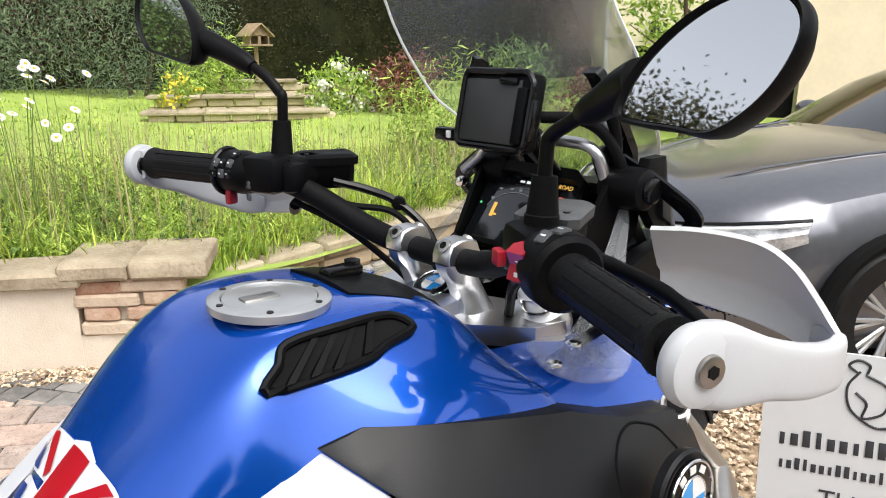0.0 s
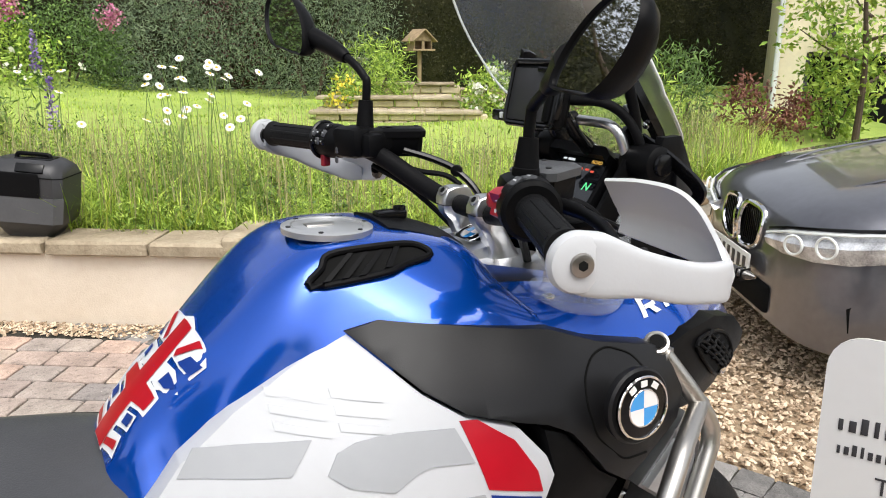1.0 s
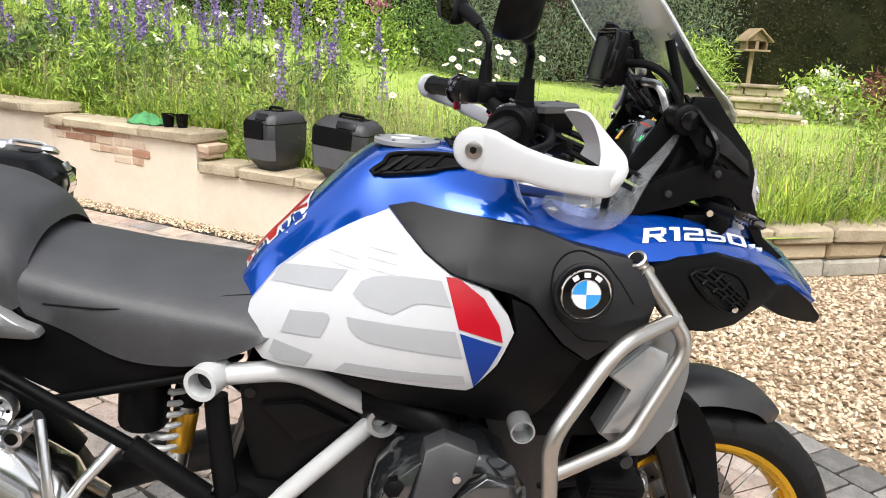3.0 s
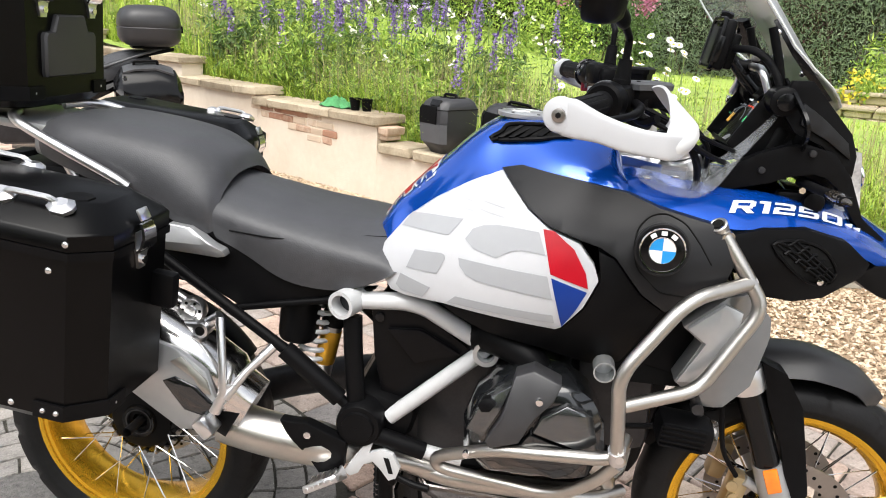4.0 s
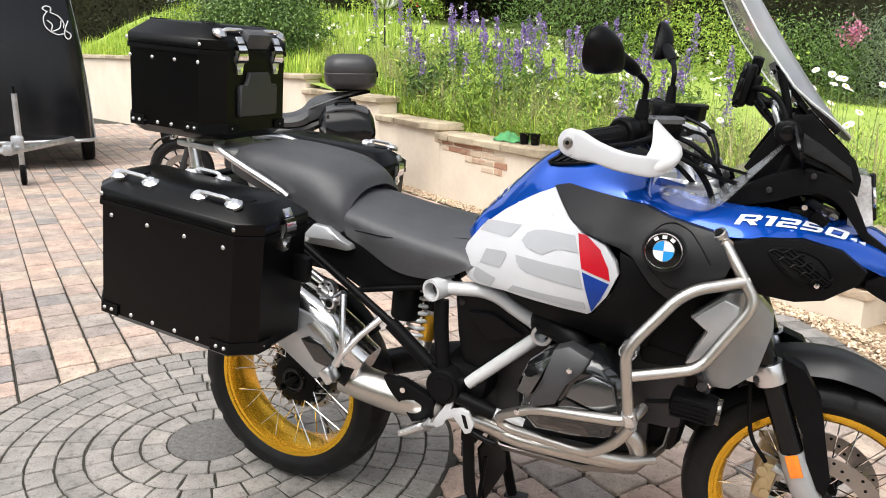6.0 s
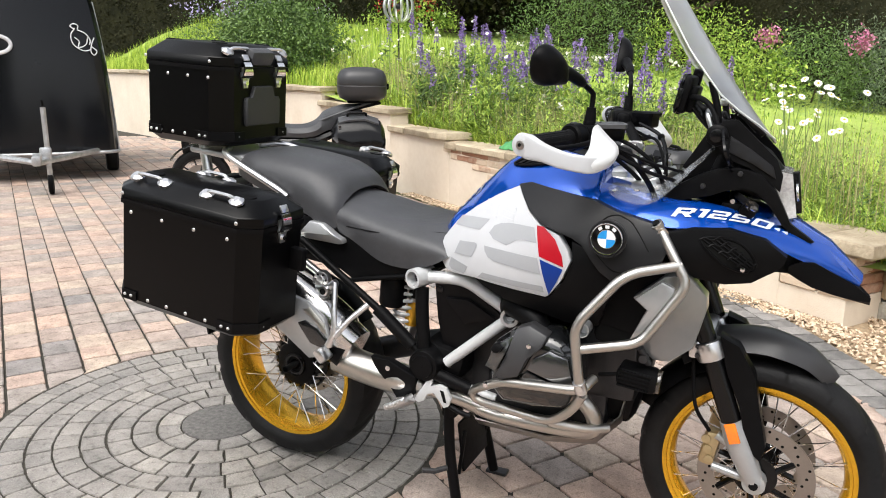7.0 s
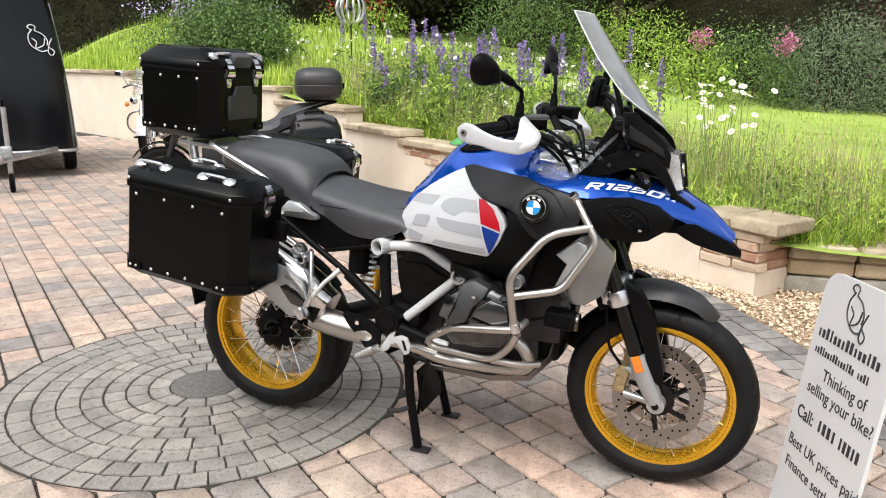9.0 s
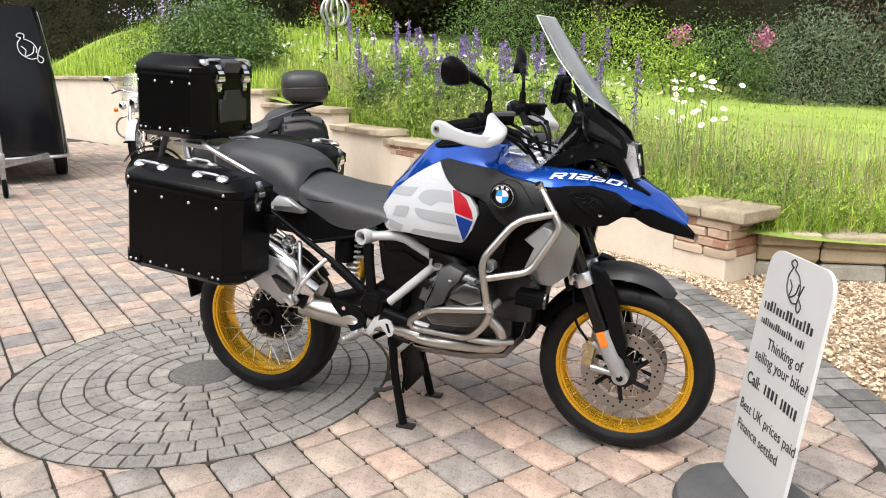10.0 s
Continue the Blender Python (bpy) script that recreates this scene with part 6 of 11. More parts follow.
for sd in (-1, 1):
    e = part("bar_end", revolve([(0.0130, -0.004), (0.0165, -0.003), (0.0165, 0.010), (0.0100, 0.012), (0.0098, -0.002)], 20, Matrix.Translation((1.243, sd * 0.277, 1.050)) @ V(0.45, sd * -0.45, -0.75).to_track_quat("Y", "Z").to_matrix().to_4x4(), True), M["brushed"], bike)
    part("bar_end_bore", cyl(0.0098, 0.002, Matrix.Translation((1.2405, sd * 0.2795, 1.054)) @ V(0.45, sd * -0.45, -0.75).to_track_quat("Z", "Y").to_matrix().to_4x4(), 16), M["dark"], e)
    part("bar_mount", rod((1.235, sd * 0.23, 1.035), (1.262, sd * 0.285, 1.028), 0.014, 12), M["brushed"], e)
    cl = part("bar_clamp", join(rod((1.103, sd * 0.398, 0.652), (1.108, sd * 0.386, 0.622), 0.0165, 14), cyl(0.008, 0.02, Matrix.Translation((1.108, sd * 0.405, 0.64)) @ Matrix.Rotation(RX, 4, "X"), 10)), M["alu"], bike)
    # fog lamp below the crash bar
    lm_ = Matrix.Translation((1.232, sd * 0.300, 0.654)) @ Matrix.Rotation(math.radians(6), 4, "Y")
    fl_ = part("fog_lamp", box(0.105, 0.075, 0.058, lm_, 0.016), M["black"], bike, "black ribbed auxiliary fog lamp")
    part("lamp_lens", cyl(0.030, 0.012, lm_ @ Matrix.Translation((0.052, 0, 0)) @ Matrix.Rotation(RX, 4, "Y"), 24, bev=0.002), M["amber"], fl_)
    for k in range(5):
        part("lamp_rib", box(0.080, 0.081, 0.004, lm_ @ Matrix.Translation((-0.006, 0, -0.020 + 0.010 * k)), 0.001), M["black"], fl_)
    part("lamp_bracket", join(rod((1.235, sd * 0.325, 0.742), (1.255, sd * 0.305, 0.695), 0.009, 10), cyl(0.011, 0.025, Matrix.Translation((1.245, sd * 0.32, 0.715)) @ Matrix.Rotation(RX, 4, "X"), 12)), M["steel"], fl_)
    part("lamp_cable", tube(smooth_path([(1.23, sd * 0.295, 0.668), (1.18, sd * 0.28, 0.645), (1.12, sd * 0.25, 0.62)], 5), 0.006, 8), M["rubber"], fl_)

# ---- frame, rear subframe and side covers
bar("frame_tube", [(0.560, -0.180, 0.803), (0.690, -0.178, 0.812), (0.770, -0.175, 0.765), (0.845, -0.168, 0.722)], 0.019, 0.05, label="white painted frame tube", m="frame")
bar("frame_tube", [(0.845, -0.168, 0.722), (0.640, -0.195, 0.545)], 0.0175, m="frame", label="white painted frame tube")
for sd in (-1, 1):
    m = Matrix.Translation((0.547, sd * 0.190, 0.803)) @ Matrix.Rotation(math.radians(sd * 18), 4, "Z")
    tr = part("frame_socket", revolve([(0.030, -0.035), (0.030, 0.045), (0.023, 0.045), (0.022, -0.035)], 32, m, True), M["frame"], bike, "open white frame tube end")
    part("socket_bore", cyl(0.0225, 0.004, m @ Matrix.Translation((0, sd * -0.0, 0)) @ Matrix.Rotation(RX, 4, "X"), 24), M["steel"], tr)
    m = Matrix.Translation((0.842, sd * 0.180, 0.722))
    tr = part("frame_socket", revolve([(0.027, -0.03), (0.027, 0.03), (0.019, 0.03), (0.018, -0.03)], 28, m, True), M["silver"], bike)
    part("socket_bore", cyl(0.0185, 0.004, m @ Matrix.Rotation(RX, 4, "X"), 24), M["dark"], tr)
bar("down_tube", [(0.556, -0.195, 0.772), (0.560, -0.205, 0.70), (0.572, -0.21, 0.56)], 0.0205, 0.05, label="black frame down tube", m="black")
bar("subframe_rail", [(0.130, -0.215, 0.880), (0.440, -0.222, 0.675), (0.560, -0.215, 0.565)], 0.012, 0.06, label="black subframe strut", m="black")
bar("subframe_joint", [(0.415, -0.223, 0.692), (0.535, -0.217, 0.588)], 0.0205, m="black")
bar("subframe_rail", [(0.280, -0.170, 0.752), (0.540, -0.178, 0.803)], 0.008, m="black")
pv = part("swingarm_pivot", revolve([(0.001, -0.252), (0.034, -0.252), (0.036, -0.246), (0.046, -0.245), (0.050, -0.238), (0.052, -0.20), (0.052, 0.20), (0.001, 0.21)], 32, Matrix.Translation((0.583, 0, 0.540))), M["black"], bike, "round black footrest plate hub")
part("pivot_plate", box(0.15, 0.40, 0.10, Matrix.Translation((0.62, 0, 0.545)) @ Matrix.Rotation(0.3, 4, "Y"), 0.03), M["black"], bike)
bar("engine_strut", [(0.60, -0.225, 0.52), (0.72, -0.20, 0.475)], 0.02, m="black")
bar("engine_strut", [(0.70, -0.205, 0.482), (0.80, -0.19, 0.455)], 0.016, m="frame")
pair("side_cover", panel([(0.595, 0.792), (0.650, 0.795), (0.700, 0.785), (0.812, 0.705), (0.665, 0.580), (0.618, 0.590), (0.600, 0.68)], lambda x, z: -0.165 - 0.10 * max(0, 0.72 - x) - 0.08 * max(0, z - 0.68), 0.05, 0.03, 0, 0.008), M["cover"], bike, "black triangular side cover")
pair("cover_crease", panel([(0.632, 0.748), (0.70, 0.750), (0.785, 0.702), (0.690, 0.672)], lambda x, z: -0.178 - 0.10 * max(0, 0.72 - x) - 0.08 * max(0, z - 0.68), 0.02, 0.03, 0, 0.008), M["cover"], bike)
for sd in (-1, 1):
    part("cover_bolt", cyl(0.011, 0.014, Matrix.Translation((0.612, sd * 0.182, 0.772)) @ Matrix.Rotation(RX, 4, "X"), 14, bev=0.002), M["gloss"], bike)
# swingarm and final drive on the far side, rear inner parts
part("swingarm", tube(smooth_path([(0.56, 0.12, 0.50), (0.35, 0.15, 0.44), (0.12, 0.14, 0.37), (-0.05, 0.12, 0.35)], 6), 0.045, 16), M["steel"], bike, "single-sided swingarm")
part("final_drive", ball(0.105, Matrix.Translation((-0.05, 0.13, 0.35)), (1, 0.6, 1)), M["gunmetal"], bike)
sp = V(0.500, -0.085, 0.790), V(0.448, -0.085, 0.560)
shock = part("shock_absorber", rod(sp[0], sp[1], 0.022, 14), M["alu"], bike, "rear shock with a gold body and white spring")
mm, ln = along(*sp)
part("shock_body", cyl(0.024, 0.085, mm @ Matrix.Translation((0, 0, 0.028)), 24, bev=0.003), M["yellow"], shock, "gold shock body")
part("adjuster_knob", cyl(0.028, 0.035, mm @ Matrix.Translation((0.0, 0.0, -0.045)), 24, bev=0.004), M["black"], shock)
part("spring", tube([mm @ V(0.034 * math.cos(a), 0.034 * math.sin(a) + 0.03, ln * (-0.35 + 0.7 * k / 80)) for k, a in ((k, k * 0.55) for k in range(81))], 0.006, 8), M["frame"], shock, "white coil spring")
part("shock_reservoir", rod((0.415, -0.11, 0.775), (0.405, -0.11, 0.67), 0.045, 20, bev=0.012), M["black"], bike)
part("battery_box", box(0.26, 0.20, 0.16, Matrix.Translation((0.42, 0, 0.86)), 0.02), M["black"], bike)
part("inner_fender", box(0.40, 0.17, 0.10, Matrix.Translation((0.20, 0, 0.80)) @ Matrix.Rotation(0.1, 4, "Y"), 0.03), M["black"], bike)
part("air_box", box(0.16, 0.20, 0.14, Matrix.Translation((0.66, 0, 0.72)), 0.03), M["black"], bike)
pair("seat_valance", panel([(0.10, 0.95), (0.24, 0.935), (0.31, 0.875), (0.385, 0.832), (0.50, 0.818), (0.60, 0.83), (0.55, 0.792), (0.40, 0.768), (0.29, 0.762), (0.22, 0.80), (0.12, 0.86)], lambda x, z: -0.172, 0.02, 0.05, 0, 0.003), M["black"], bike, "black panel below the seat")
wl = pair("tail_winglet", panel([(0.125, 0.905), (0.150, 0.938), (0.200, 0.934), (0.272, 0.890), (0.276, 0.876), (0.258, 0.872), (0.118, 0.882)], lambda x, z: -0.196 - 0.5 * max(0, 0.03 - abs(z - 0.905)), 0.03, 0.015, 0, 0.005), M["silver"], bike, "silver tail trim wedge")

# ---- exhaust on the right side
path = [((0.350, -0.240, 0.560), 0.055, 0.055), ((0.310, -0.246, 0.585), 0.060, 0.062), ((0.290, -0.250, 0.600), 0.066, 0.082), ((0.20, -0.250, 0.650), 0.068, 0.092), ((0.08, -0.250, 0.715), 0.068, 0.092), ((-0.02, -0.250, 0.770), 0.064, 0.088), ((-0.04, -0.250, 0.780), 0.050, 0.07)]
dx = V(-0.88, 0, 0.475)
nx = V(0.475, 0, 0.88)
rings = []
for p, hy, hz in path:
    rings.append([V(*p) + V(0, hy, 0) * math.copysign(abs(math.cos(a)) ** 0.7, math.cos(a)) + nx * hz * math.copysign(abs(math.sin(a)) ** 0.7, math.sin(a)) for a in np.linspace(0, 2 * math.pi, 28, endpoint=False)])
ex = part("silencer", loft(rings), M["silencer"], bike, "polished stainless silencer with a matt heat shield")
pn = lambda x, z: -0.322 - 0.02 * math.cos((z - 0.62 - (0.22 - x) * 0.55) * 16)
part("heat_shield", panel([(0.225, 0.532), (0.275, 0.548), (0.318, 0.598), (0.285, 0.670), (0.225, 0.712), (0.150, 0.735), (0.05, 0.770), (0.02, 0.680), (0.10, 0.628)], pn, 0.012, 0.02, 0, 0.005), M["silver"], ex, "matt silver heat shield")
part("shield_recess", panel([(0.200, 0.650), (0.225, 0.660), (0.270, 0.642), (0.312, 0.605), (0.290, 0.580), (0.245, 0.590)], lambda x, z: pn(x, z) - 0.004, 0.006, 0.02, 0, 0.002), M["gunmetal"], ex)
part("shield_rib", panel([(0.215, 0.690), (0.235, 0.700), (0.290, 0.655), (0.300, 0.628), (0.285, 0.632), (0.262, 0.660)], lambda x, z: pn(x, z) - 0.004, 0.006, 0.02, 0, 0.002), M["brushed"], ex)
part("silencer_collar", tube([(0.325, -0.246, 0.540), (0.255, -0.248, 0.580)], 0.062, 24), M["black"], ex)
part("link_pipe", tube(smooth_path([(0.285, -0.248, 0.520), (0.36, -0.245, 0.502), (0.43, -0.240, 0.489), (0.49, -0.228, 0.478), (0.57, -0.19, 0.45), (0.66, -0.15, 0.415), (0.74, -0.14, 0.395)], 5), [0.049] * 16 + [0.047, 0.043, 0.038, 0.033, 0.029, 0.026, 0.025] + [0.024] * 8, 24), M["brushed"], ex, "brushed steel exhaust link pipe")
part("pipe_guard", panel([(0.425, 0.560), (0.480, 0.555), (0.560, 0.500), (0.555, 0.440), (0.505, 0.432), (0.480, 0.480), (0.440, 0.530)], lambda x, z: -0.288 + 0.4 * max(0, x - 0.46), 0.03, 0.03, 0, 0.006), M["black"], ex, "black pipe guard")
part("guard_bolt", cyl(0.008, 0.006, Matrix.Translation((0.485, -0.284, 0.530)) @ Matrix.Rotation(RX, 4, "X"), 12), M["chrome"], ex)

# pillion footrest hanger and carrier tubes
hg = part("footrest_hanger", tube([(0.302, -0.285, 0.775), (0.318, -0.318, 0.700), (0.326, -0.334, 0.630), (0.306, -0.336, 0.590)], [0.0095, 0.0085, 0.0095, 0.013], 10), M["alu"], bike, "cast silver pillion footrest hanger")
part("hanger_arm", tube([(0.408, -0.268, 0.716), (0.366, -0.306, 0.674), (0.328, -0.334, 0.622)], [0.0105, 0.0085, 0.010], 10), M["alu"], hg)
part("hanger_web", loft([[(0.318, -0.334 + d, 0.650), (0.352, -0.324 + d, 0.650), (0.330, -0.336 + d, 0.610), (0.312, -0.337 + d, 0.610)] for d in (-0.004, 0.004)]), M["silver"], hg)
part("hanger_tube", tube([(0.262, -0.262, 0.742), (0.10, -0.250, 0.728), (0.0, -0.240, 0.732)], 0.0115, 12), M["alu"], hg)
part("hanger_boss", cyl(0.017, 0.040, Matrix.Translation((0.258, -0.268, 0.742)) @ Matrix.Rotation(RX, 4, "X"), 20, bev=0.003), M["alu"], hg)
part("boss_bore", cyl(0.010, 0.003, Matrix.Translation((0.258, -0.289, 0.742)) @ Matrix.Rotation(RX, 4, "X"), 16), M["dark"], hg)
part("hanger_tube", rod((0.258, -0.264, 0.745), (0.292, -0.264, 0.770), 0.012, 12), M["alu"], hg)
part("folded_footrest", box(0.03, 0.05, 0.045, Matrix.Translation((0.292, -0.345, 0.562)) @ Matrix.Rotation(-0.7, 4, "Y"), 0.008), M["alu"], hg)
cp = part("carrier_cap", revolve([(0.001, -0.014), (0.012, -0.014), (0.013, -0.009), (0.026, -0.009), (0.029, -0.004), (0.029, 0.012), (0.001, 0.014)], 32, Matrix.Translation((0.207, -0.215, 0.757))), M["alu"], bike, "round aluminium carrier cap")
for k in range(6):
    a = 2 * math.pi * k / 6
    part("cap_bore", cyl(0.0032, 0.003, Matrix.Translation((0.207 + 0.019 * math.cos(a), -0.2245, 0.757 + 0.019 * math.sin(a))) @ Matrix.Rotation(RX, 4, "X"), 8), M["dark"], cp)
bar("carrier_tube", [(0.20, -0.205, 0.765), (0.02, -0.22, 0.88), (-0.20, -0.22, 0.95)], 0.0125, 0.04, m="alu", label="aluminium case carrier tube")
bar("grab_rail", [(0.060, -0.188, 1.008), (0.032, -0.194, 1.029), (-0.10, -0.192, 1.089), (-0.19, -0.180, 1.128), (-0.235, -0.135, 1.138), (-0.26, -0.08, 1.136)], 0.0105, 0.05, m="alu", label="aluminium grab rail")
part("luggage_rack", join(box(0.30, 0.24, 0.022, Matrix.Translation((-0.26, 0, 1.115)) @ Matrix.Rotation(math.radians(6), 4, "Y"), 0.008), box(0.20, 0.15, 0.05, Matrix.Translation((-0.14, 0, 1.06)), 0.015)), M["silver"], bike, "silver luggage rack under the top case")
for fa, fb, fr_ in (((-0.16, -0.11, 1.10), (-0.10, -0.12, 1.0), 0.016), ((-0.16, 0.11, 1.10), (-0.10, 0.12, 1.0), 0.016), ((-0.36, -0.10, 1.15), (-0.33, -0.11, 0.99), 0.018)):
    part("rack_foot", rod(fa, fb, fr_), M["alu"], bike)
part("tail_light", box(0.05, 0.16, 0.05, Matrix.Translation((-0.36, 0, 1.0)), 0.01), M["black"], bike)
part("tail_body", box(0.40, 0.26, 0.10, Matrix.Translation((-0.13, 0, 0.985)) @ Matrix.Rotation(-0.1, 4, "Y"), 0.03), M["black"], bike)

# ---- footrests, pedal and centre stand
for sd in (-1, 1):
    pb = panel([(0.552, 0.424), (0.560, 0.440), (0.580, 0.470), (0.603, 0.505), (0.618, 0.510), (0.608, 0.478), (0.640, 0.488), (0.660, 0.480), (0.676, 0.448), (0.668, 0.424), (0.652, 0.416), (0.634, 0.440), (0.616, 0.458), (0.596, 0.448), (0.584, 0.426), (0.566, 0.416)], lambda x, z: -0.240, 0.012, 0.05, 0, 0.002)
    fp = part("footrest_plate", pb if sd < 0 else mirrored(pb), M["frame"], bike, "white footrest plate")
    sb_ = panel([(0.640, 0.472), (0.652, 0.470), (0.662, 0.434), (0.652, 0.434)], lambda x, z: -0.2412, 0.003, 0.05)
    part("plate_slot", sb_ if sd < 0 else mirrored(sb_), M["dark"], fp)
    pg = part("footrest", box(0.085, 0.055, 0.018, Matrix.Translation((0.524, sd * 0.285, 0.422)) @ Matrix.Rotation(math.radians(-30), 4, "Y") @ Matrix.Rotation(math.radians(sd * 25), 4, "X"), 0.005), M["alu"], bike, "serrated metal footrest")
    for k in range(6):
        part("peg_tooth", box(0.006, 0.05, 0.012, Matrix.Translation((0.493 + 0.0125 * k, sd * 0.287, 0.413 + 0.0072 * k)) @ Matrix.Rotation(math.radians(-30), 4, "Y"), 0.001), M["alu"], pg)
part("brake_pedal", tube(round_path([(0.61, -0.215, 0.450), (0.66, -0.225, 0.422), (0.70, -0.23, 0.408), (0.74, -0.235, 0.405)], 0.02, 5), 0.008, 10), M["black"], bike, "brake pedal")
part("side_stand", tube([(0.62, 0.16, 0.42), (0.50, 0.20, 0.30), (0.36, 0.22, 0.22)], 0.013, 10), M["black"], bike)
st = part("centre_stand", box(0.05, 0.30, 0.05, Matrix.Translation((0.625, 0, 0.36)), 0.012), M["black"], bike, "black centre stand on the paving")
for sd in (-1, 1):
    part("stand_leg", tube(round_path([(0.620, sd * 0.135, 0.40), (0.628, sd * 0.140, 0.22), (0.668, sd * 0.155, 0.012)], 0.05, 5), 0.0175, 14), M["black"], st)
    part("stand_foot", box(0.075, 0.040, 0.012, Matrix.Translation((0.682, sd * 0.158, 0.0075)), 0.003), M["steel"], st)
    part("stand_gusset", box(0.012, 0.012, 0.16, Matrix.Translation((0.655, sd * 0.10, 0.20)) @ Matrix.Rotation(0.12, 4, "Y"), 0.003), M["black"], st)
part("stand_plate", box(0.010, 0.20, 0.17, Matrix.Translation((0.650, 0, 0.215)) @ Matrix.Rotation(-0.12, 4, "Y"), 0.004), M["black"], st)
part("stand_pedal", tube([(0.63, -0.16, 0.17), (0.60, -0.19, 0.165), (0.565, -0.21, 0.17)], 0.009, 8), M["steel"], st)
part("stand_spring", tube([(0.60 + 0.012 * math.cos(k * 0.8), -0.10 + 0.012 * math.sin(k * 0.8), 0.37 - 0.0018 * k) for k in range(60)], 0.003, 6), M["steel"], st)
part("lower_clutter", join(box(0.10, 0.10, 0.10, Matrix.Translation((0.56, -0.05, 0.42)), 0.02), box(0.12, 0.2, 0.06, Matrix.Translation((0.72, 0, 0.37)), 0.02)), M["steel"], bike)


# ---- seats
def seat_rings(table, k=5):
    return half_rings(between(table, k))


rs = [(0.200, [(0, 1.026), (0.08, 1.018), (0.140, 0.996), (0.165, 0.970), (0.168, 0.925)]),
      (0.300, [(0, 0.996), (0.08, 0.990), (0.148, 0.976), (0.182, 0.945), (0.176, 0.885)]),
      (0.400, [(0, 0.970), (0.08, 0.966), (0.152, 0.956), (0.192, 0.920), (0.182, 0.832)]),
      (0.500, [(0, 0.958), (0.075, 0.956), (0.142, 0.946), (0.200, 0.906), (0.190, 0.822)]),
      (0.570, [(0, 0.956), (0.065, 0.954), (0.120, 0.942), (0.198, 0.902), (0.196, 0.838)]),
      (0.620, [(0, 0.962), (0.045, 0.958), (0.085, 0.942), (0.190, 0.898), (0.204, 0.862)]),
      (0.655, [(0, 0.945), (0.03, 0.942), (0.060, 0.925), (0.170, 0.890), (0.206, 0.885)])]
s1 = part("rider_seat", loft(seat_rings(rs), False, False), M["seat"], bike, "grey-black rider seat with a seam")
ps = [(-0.205, [(0, 1.085), (0.06, 1.082), (0.085, 1.075), (0.090, 1.065), (0.088, 1.058)]),
      (-0.180, [(0, 1.128), (0.08, 1.124), (0.115, 1.108), (0.128, 1.080), (0.124, 1.050)]),
      (-0.100, [(0, 1.142), (0.09, 1.138), (0.140, 1.120), (0.162, 1.080), (0.156, 1.030)]),
      (0.020, [(0, 1.132), (0.09, 1.128), (0.148, 1.108), (0.175, 1.060), (0.168, 0.992)]),
      (0.130, [(0, 1.112), (0.09, 1.108), (0.150, 1.086), (0.182, 1.030), (0.174, 0.950)]),
      (0.185, [(0, 1.098), (0.08, 1.090), (0.145, 1.064), (0.186, 1.000), (0.178, 0.920)]),
      (0.228, [(0, 1.070), (0.07, 1.064), (0.130, 1.040), (0.178, 0.985), (0.178, 0.918)]),
      (0.248, [(0, 1.030), (0.06, 1.026), (0.110, 1.010), (0.150, 0.985), (0.170, 0.930)])]
s2 = part("pillion_seat", loft(seat_rings(ps), False, False), M["seat"], bike, "grey-black raised pillion seat")
for sd in (-1, 1):
    part("seat_seam", tube(smooth_path([(x, sd * (0.0025 + float(np.interp(-z, [-q[1] for q in pr], [q[0] for q in pr]))), z) for x, z, pr in [(r[0], float(np.interp(r[0], [0.28, 0.40, 0.50, 0.57, 0.62], [0.930, 0.925, 0.928, 0.933, 0.930])), r[1]) for r in between(rs, 5) if 0.28 < r[0] < 0.62]], 2), 0.0018, 6), M["rubber"], s1)
for k in range(3):
    for j in range(2):
        part("embossed_mark", box(0.007, 0.030, 0.004, Matrix.Translation((0.128 + 0.013 * k, -0.056 + 0.038 * j, 1.1075 - 0.0028 * k)) @ Matrix.Rotation(math.radians(11), 4, "Y"), 0.0018), M["seat"], s2)



